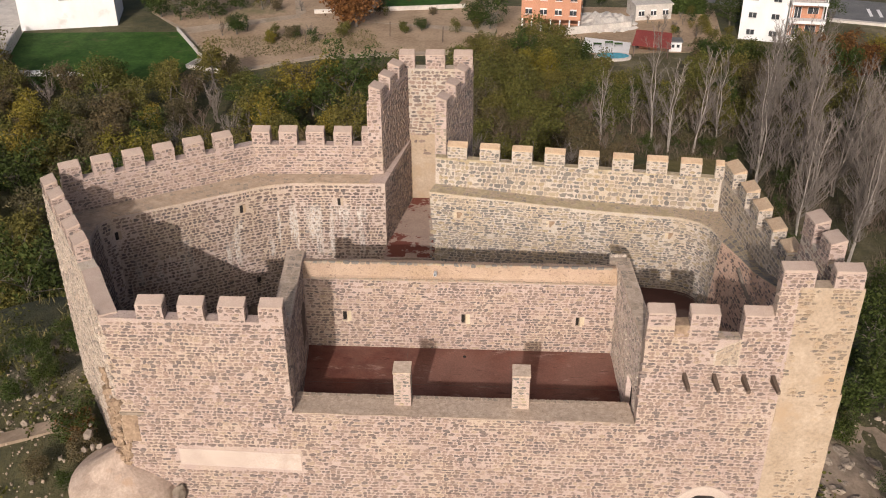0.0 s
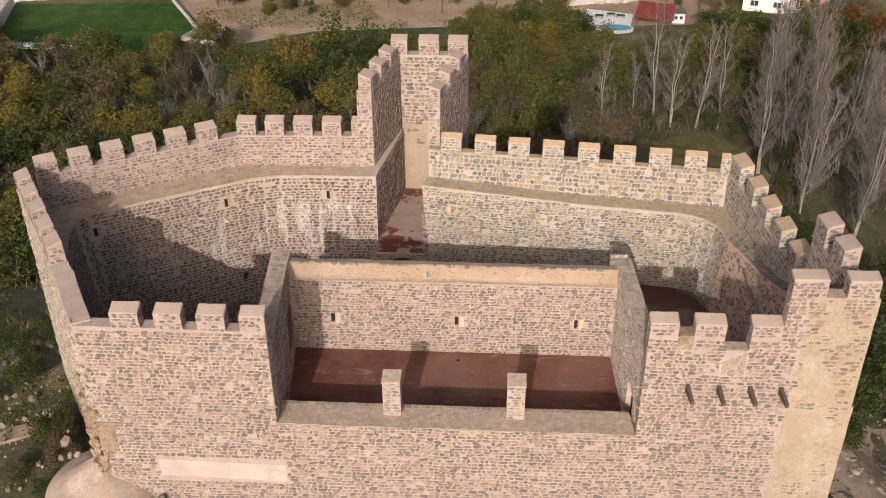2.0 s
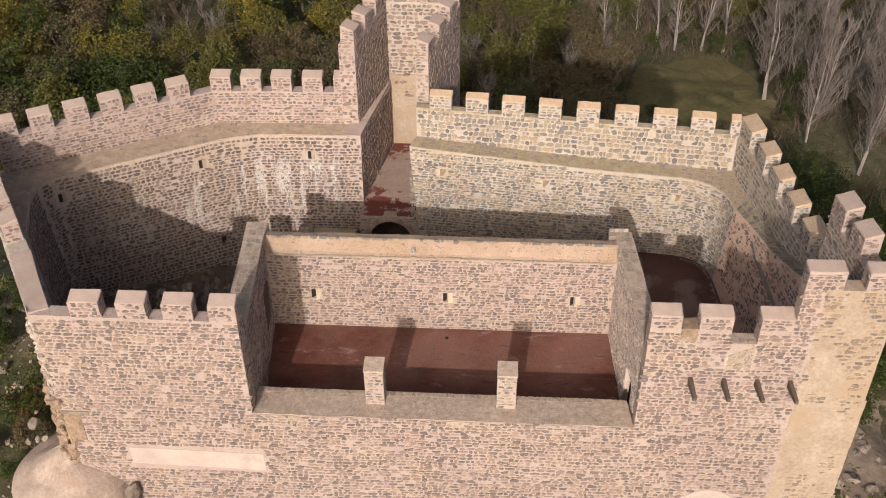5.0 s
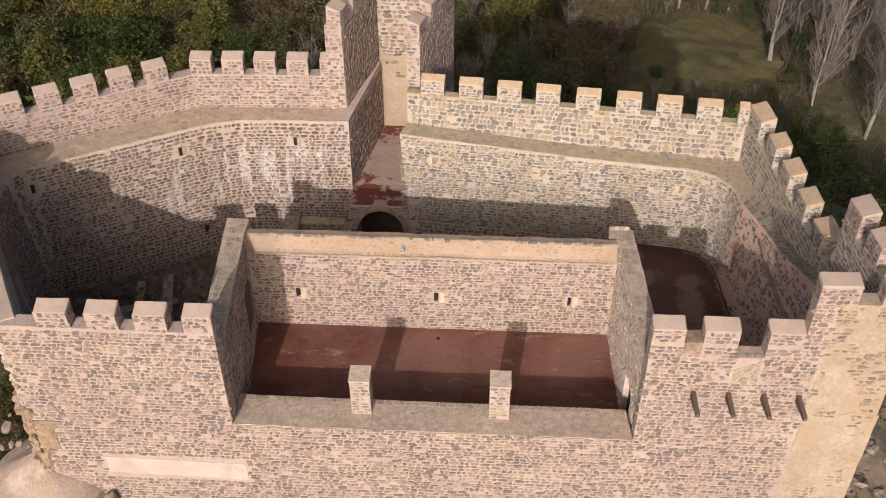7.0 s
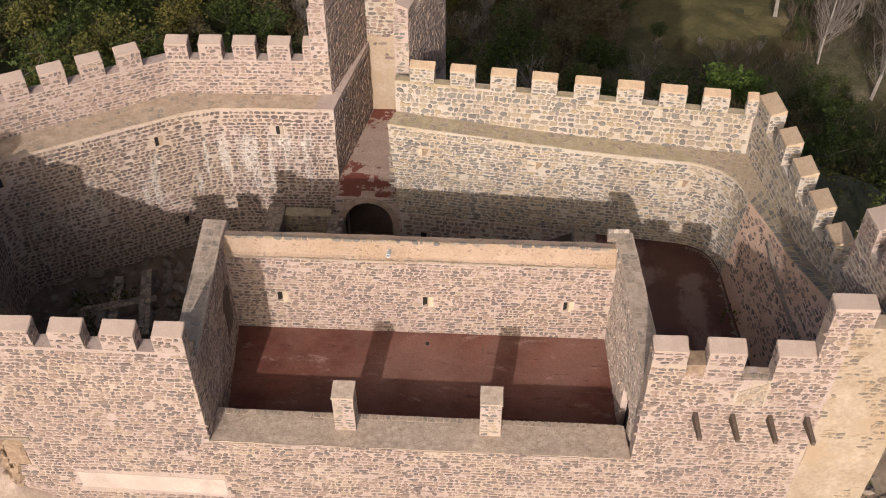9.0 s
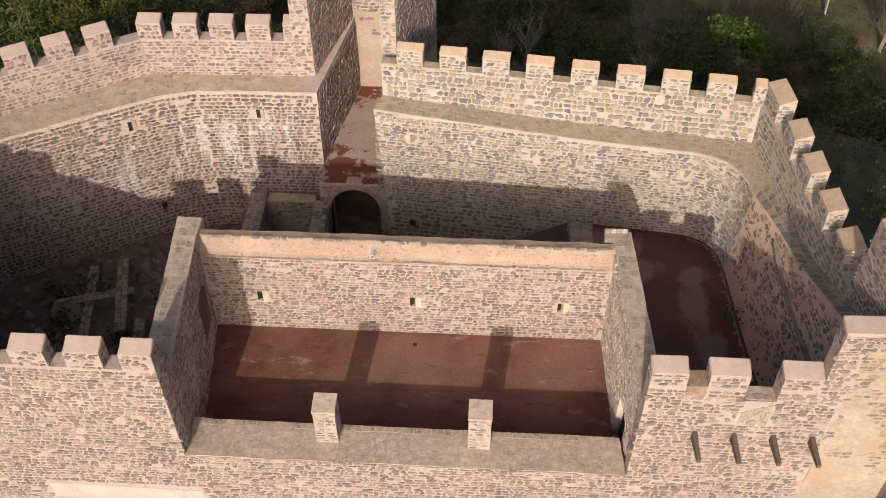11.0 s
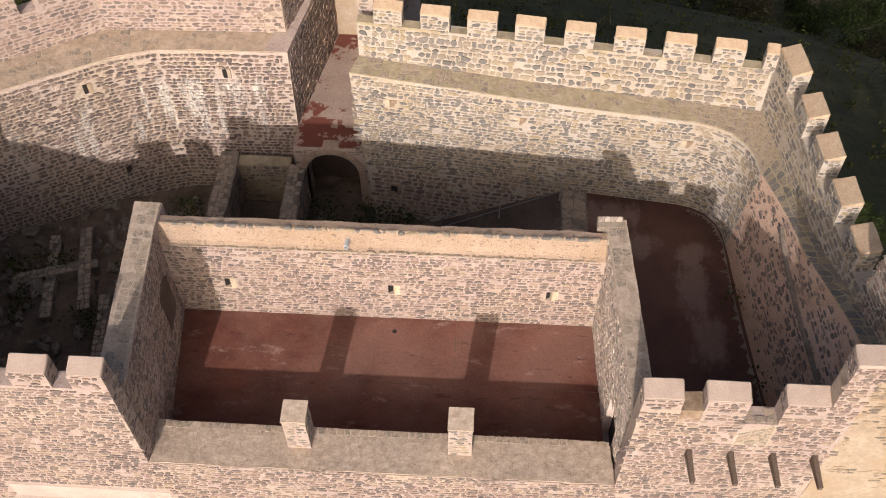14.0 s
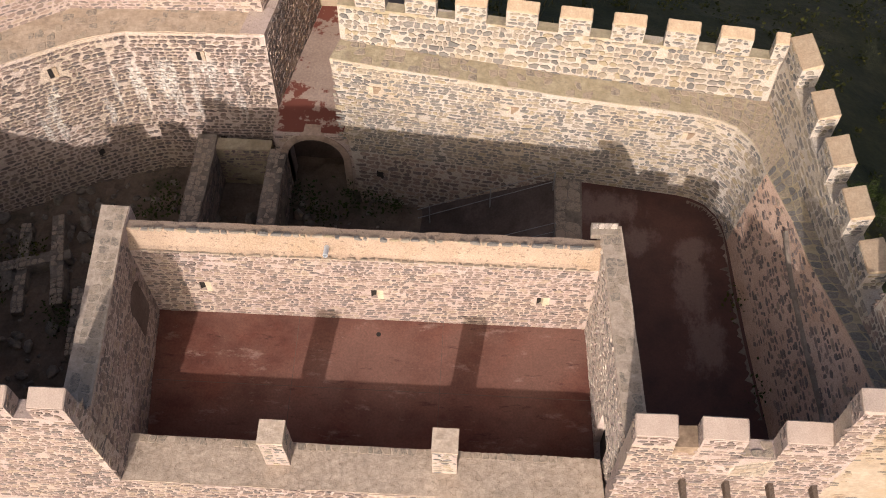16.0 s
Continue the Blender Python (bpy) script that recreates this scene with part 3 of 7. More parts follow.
part("crenel_bed", bm, MAT["core"], wall_front, "ochre mud mortar in the crenel")
# timber brackets
for i, x in enumerate((8.06, 9.08, 10.10, 11.11)):
    bm = bmesh.new()
    prism(bm, [(x - 0.01, F - 0.82), (x + 0.10, F - 0.82), (x + 0.065, F + 0.2), (x - 0.065, F + 0.2)], [3.12, 3.12, 3.02, 3.02], [3.26, 3.27, 3.36, 3.36])
    bmesh.ops.bevel(bm, geom=list(bm.edges), offset=0.01, segments=1, affect="EDGES")
    part("bracket", bm, MAT["wood"], wall_front, "dark weathered timber bracket")


def arch_plate(bm, cx, half, spring, foot, x0, x1, top, y0, y1):
    """A wall slab with an arched opening through it."""
    outline = [(x0, foot), (cx - half, foot), (cx - half, spring)]
    outline += [(cx - half * math.cos(a), spring + half * 1.12 * math.sin(a)) for a in np.linspace(0, math.pi, 15)[1:-1]]
    outline += [(cx + half, spring), (cx + half, foot), (x1, foot), (x1, top), (x0, top)]
    a = [bm.verts.new((x, y0, z)) for x, z in outline]
    b = [bm.verts.new((x, y1, z)) for x, z in outline]
    bm.faces.new(a)
    bm.faces.new(b[::-1])
    for i in range(len(a)):
        j = (i + 1) % len(a)
        bm.faces.new((a[j], a[i], b[i], b[j]))


def arch_ring(bm, cx, half, spring, foot, wide, y0, y1, n=15):
    """The voussoirs round an arched opening."""
    def ring(r):
        return [(cx - r, foot)] + [(cx - r * math.cos(a), spring + r * 1.12 * math.sin(a)) for a in np.linspace(0, math.pi, n)] + [(cx + r, foot)]
    inn, outr = ring(half), ring(half + wide)
    vs = [[bm.verts.new((p[0], y, p[1])) for p in line] for line, y in ((inn, y0), (outr, y0), (outr, y1), (inn, y1))]
    for i in range(len(inn) - 1):
        for k in range(4):
            bm.faces.new((vs[k][i], vs[k][i + 1], vs[(k + 1) % 4][i + 1], vs[(k + 1) % 4][i]))
    for i in (0, -1):
        bm.faces.new([vs[k][i] for k in range(4)])
    bmesh.ops.recalc_face_normals(bm, faces=bm.faces)


bm = bmesh.new()
arch_ring(bm, 9.5, 0.75, -3.2, -6.0, 0.36, F - 0.03, F + 0.2)
part("arch_ring", bm, MAT["plaster_pale"], wall_front, "pale rendered door arch")
# near-black plate paints the shade under the door arch
bm = bmesh.new()
box(bm, 8.8, 10.2, F - 0.004, F + 0.1, -6.0, -2.45)
part("door_void", bm, MAT["shade_fill"], wall_front)

# ---- hall ----
hall = empty("wall_hall", "roofless rectangular keep hall of pinkish rubble stone", "castle wall", "structure")


def holed_wall(bm, a, b, thick, z0, z1, holes):
    """A straight wall from a to b, its face to the right, with openings (u0, u1, low, high) right through."""
    a, b = Vector(a), Vector(b)
    t = (b - a).normalized()
    nrm = Vector((-t.y, t.x))
    length = (b - a).length
    cuts = sorted({0.0, length, *[h[0] for h in holes], *[h[1] for h in holes]})
    for u0, u1 in zip(cuts, cuts[1:]):
        spans = [(z0, z1)]
        for h in holes:
            if h[0] <= u0 + 1e-5 and h[1] >= u1 - 1e-5:
                spans = [(z0, h[2]), (h[3], z1)]
        for lo, hi in spans:
            p0, p1 = a + t * u0, a + t * u1
            prism(bm, [tuple(p0), tuple(p1), tuple(p1 + nrm * thick), tuple(p0 + nrm * thick)], lo, hi)


def loophole(parent, a, t, u, z, w=0.22, h=0.40, depth=0.3, proud=0.0, face="jamb"):
    """The splayed right jamb and the sloping sill inside a small opening in a face that starts at a and runs along t."""
    t = Vector(t).normalized()
    nrm = Vector((t.y, -t.x))
    a = Vector(a) + t * u
    bm = bmesh.new()
    plan = [a + t * (w / 2 + 0.05) + nrm * 0.012, a + t * (w / 2 + 0.05) - nrm * depth, a - t * w * 0.10 - nrm * depth, a - t * w * 0.02 - nrm * 0.10, a + t * w * 0.10 + nrm * 0.004]
    prism(bm, [tuple(q) for q in plan], z - h / 2 - 0.02, z + h / 2 + 0.02)
    roughen(bm, 0.15, 0.008, u)
    bmesh.ops.recalc_face_normals(bm, faces=bm.faces)
    part("loophole_jamb", bm, MAT[face], parent)
    bm = bmesh.new()
    plan = [a - t * w * 0.55 + nrm * proud, a + t * w * 0.55 + nrm * proud, a + t * w * 0.55 - nrm * depth, a - t * w * 0.55 - nrm * depth]
    prism(bm, [tuple(q) for q in plan], z - h / 2 - 0.06, [z - h / 2 - 0.02, z - h / 2 - 0.02, z - h / 2 + 0.05, z - h / 2 + 0.05])
    bmesh.ops.recalc_face_normals(bm, faces=bm.faces)
    part("loophole_sill", bm, MAT[face], parent)
    # the slot's shade, painted as a near-black block inside the opening
    bm = bmesh.new()
    plan = [a - t * w * 0.5 - nrm * 0.05, a - t * w * 0.08 - nrm * 0.11, a - t * w * 0.08 - nrm * (depth + 0.02), a - t * w * 0.5 - nrm * (depth + 0.02)]
    prism(bm, [tuple(q) for q in plan], z - h / 2 - 0.02, z + h / 2)
    bmesh.ops.recalc_face_normals(bm, faces=bm.faces)
    part("loophole_slot", bm, MAT["shade_fill"], parent)


spout = empty("water_spout", "short pale pipe spout through the wall top", "spout")
LOOPS = (-4.64, 0.24, 4.90)
bm = bmesh.new()
holed_wall(bm, (-6.3, 0), (6.3, 0), 0.62, -3.2, 3.28, [(x + 6.3 - 0.13, x + 6.3 + 0.17, 1.28, 1.72) for x in LOOPS])
roughen(bm, 0.5, 0.010)
hall_back = part("wall_back", bm, MAT["mortar_pink"], hall)
bm = bmesh.new()
prof = [(0.0, 3.28), (0.62, 3.28), (0.62, 3.86), (0.34, 3.90), (0.10, 3.42), (0.0, 3.34)]
a = [bm.verts.new((-6.3, y, z)) for y, z in prof]
b = [bm.verts.new((6.3, y, z)) for y, z in prof]
bm.faces.new(a[::-1])
bm.faces.new(b)
for i in range(len(prof)):
    j = (i + 1) % len(prof)
    bm.faces.new((a[i], a[j], b[j], b[i]))
bmesh.ops.recalc_face_normals(bm, faces=bm.faces)
roughen(bm, 0.2, 0.036, 8)
part("wall_top_render", bm, MAT["mortar_tan"], hall, "sloping pink lime render along the wall top")


def near_loop(u, z):
    return any(abs(u - 6.3 - x - 0.03) < 0.25 and abs(z - 1.5) < 0.25 for x in LOOPS)


stones(hall_back, [(-6.3, 0), (6.3, 0)], -0.05, 3.3, "pink", 41, near_loop, row=(0.10, 0.15), wide=(0.12, 0.36), joint=0.019, pieces=300, span=(0.0, 12.6))
stones(hall_back, [(-6.28, -0.01), (6.28, -0.01)], 3.26, 3.40, "tan", 47, proud=(0.02, 0.06), wide=(0.14, 0.34), row=(0.12, 0.13), pieces=80)
stones(hall_back, [(-6.28, 0.34), (6.28, 0.34)], 3.78, 3.97, "cream", 42, proud=(0.03, 0.06), wide=(0.14, 0.34), pieces=80)
bm = bmesh.new()
bmesh.ops.create_cone(bm, cap_ends=False, segments=12, radius1=0.07, radius2=0.07, depth=0.5, matrix=pose(-0.95, 0.1, 3.62, 75, 0, 0))
bmesh.ops.solidify(bm, geom=bm.faces[:], thickness=0.015)
part("pipe", bm, MAT["white_pipe"], spout)
for x in LOOPS:
    loophole(hall_back, (-6.3, 0), (1, 0), x + 6.3 + 0.02, 1.5, 0.30, 0.44)
bm = bmesh.new()
prism(bm, [(-6.3, 0.0), (-6.3, 0.95), (-7.08, 0.95), (-6.66, -5.11), (-5.9, -5.11)], -3.2, 3.98)
bmesh.ops.recalc_face_normals(bm, faces=bm.faces)
roughen(bm, 0.5, 0.016, 1)
hall_left = part("wall_side", bm, MAT["mortar_pink"], hall)
bm = bmesh.new()
prism(bm, [(-6.31, 0.0), (-6.31, 0.93), (-7.06, 0.93), (-6.65, -5.1), (-5.91, -5.1)], 3.97, 4.03)
bmesh.ops.recalc_face_normals(bm, faces=bm.faces)
roughen(bm, 0.25, 0.016, 2)
part("coping", bm, MAT["coping"], hall_left, "grey-brown mortar coping with flat stones")
slab_stones(hall_left, [(-6.9, 0.9, 4.035), (-6.55, -5.0, 4.035), (-6.0, -5.0, 4.035), (-6.4, 0.9, 4.035)], "tan", 44, 0.25, 0.002, 0.07, 0.72)
stones(hall_left, [(-5.9, -5.11), (-6.3, 0.0)], -0.55, 3.98, "pink", 43, lambda u, z: 3.7 < u < 4.75 and 0.9 < z < 2.55, row=(0.11, 0.17), wide=(0.13, 0.40), pieces=240, span=(0, 5.2))
bm = bmesh.new()
for k in range(2):
    e = 0.0 if k else 0.10
    outline = [(-0.42 - e, 0.98 - e), (-0.42 - e, 2.0)] + [(-0.9 + (0.48 + e) * math.cos(a), 2.0 + (0.55 + e) * math.sin(a)) for a in np.linspace(0, math.pi, 9)[1:-1]] + [(-1.38 + e * 0, 2.0), (-1.38, 0.98 - e)]
    ring = [[bm.verts.new((-6.3 + 0.0783 * -y + d, y, z)) for y, z in outline] for d in ((0.012, -0.2) if k == 0 else (0.016, -0.05))]
    for i in range(len(outline)):
        j = (i + 1) % len(outline)
        bm.faces.new((ring[0][i], ring[0][j], ring[1][j], ring[1][i]))
    bm.faces.new(ring[0])
bmesh.ops.recalc_face_normals(bm, faces=bm.faces)
part("blocked_window", bm, MAT["ramp"], hall_left, "walled-up arched window of grey mortar")
bm = bmesh.new()
holed_wall(bm, (6.24, 0.95), (6.66, -5.11), 0.58, -3.2, 3.98, [(4.2, 5.2, -0.6, 1.45)])
roughen(bm, 0.5, 0.014, 3)
hall_right = part("wall_side", bm, MAT["mortar_pink_lit"], hall)
bm = bmesh.new()
prism(bm, [(6.25, 0.93), (6.66, -5.1), (7.24, -5.06), (6.82, 0.97)], 3.97, 4.03)
roughen(bm, 0.25, 0.016, 2)
part("coping", bm, MAT["coping"], hall_right, "greenish-grey mortar coping with flat stones")
slab_stones(hall_right, [(6.29, 0.9, 4.035), (6.69, -5.0, 4.035), (7.18, -5.0, 4.035), (6.78, 0.9, 4.035)], "tan", 45, 0.25, 0.002, 0.07, 0.72)
# pale stones here also carry the wall's painted sunlight
stones(hall_right, [(6.24, 0.95), (6.66, -5.11)], -0.55, 3.98, "pale", 46, lambda u, z: 4.15 < u < 5.25 and z < 1.55, row=(0.11, 0.16), wide=(0.11, 0.30), joint=0.035, proud=(0.006, 0.032))
# near-black block set in the side doorway to paint its shade
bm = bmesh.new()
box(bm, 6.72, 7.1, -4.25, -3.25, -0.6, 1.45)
part("door_void", bm, MAT["shade_fill"], hall_right, "near-black block painting the side doorway's shade")
block = empty("loose_block", "small grey mortared stone block on the corner of the hall wall", "stone block")
bm = bmesh.new()
prism(bm, [(6.0, 0.62), (6.70, 0.66), (6.72, 0.95), (6.0, 0.93)], 3.88, [4.07, 4.08, 4.2, 4.19])
bmesh.ops.recalc_face_normals(bm, faces=bm.faces)
roughen(bm, 0.12, 0.02, 14)
bed = part("bed", bm, MAT["rubble"], block)
slab_stones(block, [(6.03, 0.78, 4.13), (6.68, 0.80, 4.14), (6.69, 0.94, 4.19), (6.03, 0.92, 4.18)], "pale", 48, 0.15, 0.02, 0.05)
for i, x in enumerate((-1.90, 2.45)):
    pier = empty("pier", "short squat stone pier standing on the low wall", "pier", "", "piers on the low wall")
    bm = bmesh.new()
    box(bm, x - 0.31, x + 0.31, -4.92, -4.34, 0.84, 2.42)
    roughen(bm, 0.25, 0.014, i)
    body = part("shaft", bm, MAT["mortar_pink"], pier)
    for j, pth in enumerate(([(x - 0.31, -4.92), (x + 0.31, -4.92)], [(x + 0.31, -4.92), (x + 0.31, -4.34)], [(x - 0.31, -4.34), (x - 0.31, -4.92)])):
        stones(body, pth, 0.92, 2.40, "cream", 50 + 3 * i + j, row=(0.10, 0.15), wide=(0.16, 0.34), joint=0.035, proud=(0.006, 0.016))
    bm = bmesh.new()
    prism(bm, [(x - 0.33, -4.94), (x + 0.33, -4.94), (x + 0.33, -4.32), (x - 0.33, -4.32)], 2.40, [2.47, 2.46, 2.54, 2.53])
    roughen(bm, 0.2, 0.02, i)
    part("cap", bm, MAT["coping"], pier, "grey-brown mortar cap")

# ---- floors ----
bm = bmesh.new()
FALL = 0.11


def hall_z(y):
    """The hall floor's height; it falls towards the low wall."""
    return -0.03 + FALL * y


prism(bm, [(-6.35, 0.05), (-5.9, -4.4), (6.56, -4.4), (6.34, 0.05)], -1.0, [hall_z(y) for y in (0.05, -4.4, -4.4, 0.05)])
bmesh.ops.recalc_face_normals(bm, faces=bm.faces)
floor_hall = tagged(part("floor_hall", bm, MAT["red_floor"]), "red-brown painted concrete floor with pale stains", "floor", "", "structure")
bm = bmesh.new()
prism(bm, [(6.4, 5.7), (5.5, 5.75), (5.5, 0.7), (6.9, 0.7), (7.2, -5.05), (11.75, -5.05), (11.5, -2.6), (11.2, 3.3), (10.9, 4.6), (10.2, 5.3)], -3.0, 0.0)
bmesh.ops.recalc_face_normals(bm, faces=bm.faces)
floor_court = tagged(part("floor_courtyard", bm, MAT["court_floor"]), "dark red concrete courtyard floor with faded patches", "floor", "", "structure")

# ---- north and east curtain ----
def rw_y(x):
    return 5.899 - 0.118 * (x - 3.934)


def par_y(x):
    return 6.92 - 0.115 * (x - 3.62)


curtain = empty("wall_north", "cream-mortared rubble curtain wall with wall walk, battlements and a rounded corner", "castle wall", "structure")
arc = [(9.3, rw_y(9.3)), (9.85, 5.13), (10.35, 4.86), (10.72, 4.42), (10.93, 3.9), (11.02, 3.3)]
inner = [(-1.6, rw_y(-1.6)), (2.0, rw_y(2.0)), (5.4, rw_y(5.4))] + arc + [(11.15, 1.6), (11.25, 0.2), (11.4, -1.4), (11.55, -2.8), (11.7, -5.05)]
tops = [3.90, 3.74, 3.60, 3.57, 3.55, 3.55, 3.52, 3.5, 3.5, 3.66, 3.92, 4.42, 4.85, 5.4]
back = [(-1.1, 8.2), (2.0, par_y(2.0) + 0.5), (5.4, par_y(5.4) + 0.5), (9.3, par_y(9.3) + 0.5), (10.2, par_y(10.2) + 0.5), (11.0, par_y(11.0) + 0.5), (11.8, 6.5),
        (11.95, 5.6), (12.05, 4.6), (12.3, 1.6), (12.5, 0.2), (12.75, -1.4), (13.05, -2.8), (13.5, -5.05)]
LEAN = 0.085


def face_path(path, z):
    """The leaning face's line at height z."""
    return [tuple(p) for p in offset(path, -LEAN * (3.6 - z))]


deep = face_path(inner, -3.0)
face_top = [face_path(inner, z)[i] for i, z in enumerate(tops)]
# the east stretch leans further back
EAST_LEAN = 0.165
foot = face_path(inner, 0.0)
for i in range(9, 14):
    face_top[i] = (foot[i][0] + EAST_LEAN * tops[i], inner[i][1])
    deep[i] = (foot[i][0] - EAST_LEAN * 3.0, inner[i][1])
deep[8] = (foot[8][0] - LEAN * 3.0, foot[8][1])
deep[0] = (-1.0, deep[0][1])


def leaning_band(bm, low_path, high_path, back_path, low, highs):
    n = len(low_path)
    rows = [[bm.verts.new((*low_path[i], low)), bm.verts.new((*high_path[i], highs[i])), bm.verts.new((*back_path[i], highs[i])), bm.verts.new((*back_path[i], low))] for i in range(n)]
    for r, s in zip(rows, rows[1:]):
        for k in range(4):
            bm.faces.new((r[k], s[k], s[(k + 1) % 4], r[(k + 1) % 4]))
    bm.faces.new(rows[0])
    bm.faces.new(rows[-1])
    bmesh.ops.recalc_face_normals(bm, faces=bm.faces)


bm = bmesh.new()
leaning_band(bm, deep[:9], face_top[:9], back[:9], -3.0, tops[:9])
roughen(bm, 0.6, 0.012, 5)
wall_low = part("lower_wall", bm, MAT["mortar_cream"], curtain)
bm = bmesh.new()
leaning_band(bm, deep[8:], face_top[8:], back[8:], -3.0, tops[8:])
roughen(bm, 0.6, 0.008, 6)
wall_east = part("lower_wall", bm, MAT["mortar_earth"], curtain, "pinkish rubble wall leaning back from the courtyard")
bm = bmesh.new()
rows = [[bm.verts.new((*p, z - 0.05)), bm.verts.new((*p, z + 0.02)), bm.verts.new((*q, z + 0.03)), bm.verts.new((*q, z - 0.05))] for p, q, z in zip(offset(face_top, 0.02), back, tops)]
for r, s in zip(rows, rows[1:]):
    for k in range(4):
        bm.faces.new((r[k], s[k], s[(k + 1) % 4], r[(k + 1) % 4]))
bmesh.ops.recalc_face_normals(bm, faces=bm.faces)
roughen(bm, 0.3, 0.02, 6)
walkway = part("wall_walk", bm, MAT["walk"], curtain, "grey-brown cobbled wall walk")
for i in range(len(inner) - 1):
    p, q, r, s = face_top[i], face_top[i + 1], back[i + 1], back[i]
    slab_stones(walkway, [(*p, tops[i] + 0.03), (*q, tops[i + 1] + 0.03), (*r, tops[i + 1] + 0.03), (*s, tops[i] + 0.03)], "tan" if i < 8 else "cream", 70 + i, 0.28, 0.006, 0.12, 0.45 if i < 3 else 0.94)
cum = [0.0]
for p, q in zip(inner, inner[1:]):
    cum.append(cum[-1] + (Vector(q) - Vector(p)).length)


def top_of(u):
    for i in range(len(cum) - 1):
        if u <= cum[i + 1]:
            return lerp(tops[i], tops[i + 1], (u - cum[i]) / (cum[i + 1] - cum[i]))
    return tops[-1]


RW_LOOPS = ((-0.25, 2.87), (3.95, 2.79), (9.2, 2.68))


def near_rw(u, z):
    if z < 0.5 and u < 0.42:
        return True
    x = -1.6 + u * 0.993
    return any(abs(x - a) < 0.24 and abs(z - b) < 0.24 for a, b in RW_LOOPS)


base_path = face_path(inner, 0.0)
east_foot = [foot[8]] + [(p[0], q[1]) for p, q in zip(foot[9:], inner[9:])]


def bare_foot(u, z):
    return z < 0.7 + 0.7 * noise.noise(Vector((u * 0.7, 0, 2))) or noise.noise(Vector((u * 3.1, z * 4.3, 7))) > 0.10


stones(wall_east, east_foot, 0.05, 5.4, "pink", 86, bare_foot, lambda u: lerp(LEAN, EAST_LEAN, min(1, u / 1.7)), row=(0.10, 0.15), wide=(0.11, 0.34), proud=(0.004, 0.04), joint=0.06, top=lambda u: lerp(3.5, 3.64, u / 1.7) if u < 1.7 else lerp(3.64, 5.3, (u - 1.7) / 6.7))
stones(wall_low, base_path[:9], 0.0, 3.95, "cream", 81, near_rw, LEAN, row=(0.095, 0.15), wide=(0.13, 0.40), top=lambda u: top_of(u) - 0.02, pieces=300, span=(1.5, 11.0), joint=0.012)
stones(wall_low, face_path(inner, -3.0)[:4], -3.0, 0.0, "pink", 82, lambda u, z: u < 0.62, LEAN, row=(0.14, 0.2), wide=(0.17, 0.42))
for x, z in RW_LOOPS:
    yf = rw_y(x) - 0.3 + LEAN * z
    for du, w, mt, name in ((0.04, 0.24, "core", "block"), (-0.15, 0.14, "jamb", "jamb_stone")):
        bm = bmesh.new()
        prism(bm, [(x + du - w / 2, yf - 0.012 - 0.118 * du), (x + du + w / 2, yf - 0.012 - 0.118 * du), (x + du + w / 2, yf + 0.1), (x + du - w / 2, yf + 0.1)], z - 0.16, z + 0.14)
        roughen(bm, 0.15, 0.012, x)
        part("blocked_loophole", bm, MAT[mt], wall_low, "walled-up loophole of ochre stone")
# putlog holes: no recess, their shade is painted with near-black blocks
for x, y, z, t, owner in ((-0.31, 6.0, -1.03, (1, -0.118), wall_low),):
    t = Vector(t).normalized()
    n = Vector((t.y, -t.x))
    bm = bmesh.new()
    prism(bm, [tuple(Vector((x, y)) + t * a + n * b) for a, b in ((-0.11, 0.02), (0.11, 0.02), (0.11, -0.2), (-0.11, -0.2))], z - 0.17, z + 0.17)
    part("putlog_hole", bm, MAT["shade_fill"], owner, "near-black square block painting a putlog hole's shade")
# parapet
bm = bmesh.new()
par_in = [(x, par_y(x)) for x in (-1.35, 2, 5.4, 8.5, 11.3)]
par_out = [(x, par_y(x) + 0.34) for x in (-1.35, 2, 5.4, 8.5, 11.6)]
leaning_band(bm, [(x, y - 0.16) for x, y in par_in], par_in, par_out, 3.4, [5.22, 5.18, 5.16, 5.14, 5.12])
roughen(bm, 0.5, 0.016, 7)
parapet = part("parapet", bm, MAT["mortar_cream"], curtain)
stones(parapet, [(x, y - 0.17) for x, y in par_in], 3.5, 5.14, "cream", 83, None, 0.085, row=(0.13, 0.25), wide=(0.14, 0.36), joint=0.014, pieces=200, span=(2, 12))
bm = bmesh.new()
leaning_band(bm, [(x, y - 0.004) for x, y in par_in], [(x, y - 0.004) for x, y in par_in], [(x, y + 0.004) for x, y in par_out], 5.0, [5.232, 5.192, 5.172, 5.152, 5.132])
roughen(bm, 0.2, 0.014, 17)
part("crenel_floor", bm, MAT["walk"], parapet, "tan mortar bed between the merlons")
tv = Vector((1, -0.115)).normalized()
for i, x in enumerate((-0.81, 0.66, 2.11, 3.57, 5.07, 6.56, 8.04, 9.50, 10.99)):
    merlon(parapet, (x, par_y(x) + 0.0), tv, 0.9 if i < 8 else 0.37, 0.33, 5.13 - 0.008 * i, 0.84, "cream", 90 + i)
e_in = [(11.36, 6.03), (11.66, 4.1), (12.03, 1.1), (12.22, -0.4), (12.4, -1.95)]
e_out = [(11.95, 6.5), (12.2, 4.1), (12.57, 1.1), (12.76, -0.4), (12.95, -1.95)]
bm = bmesh.new()
band(bm, e_in, e_out, 3.0, [5.15, 5.12, 5.05, 5.0, 5.0])
roughen(bm, 0.5, 0.016, 8)
parapet_e = part("parapet", bm, MAT["mortar_cream"], curtain)
stones(parapet_e, e_in, 3.4, 5.05, "cream", 84, None, 0, row=(0.15, 0.24), wide=(0.2, 0.44), joint=0.045)
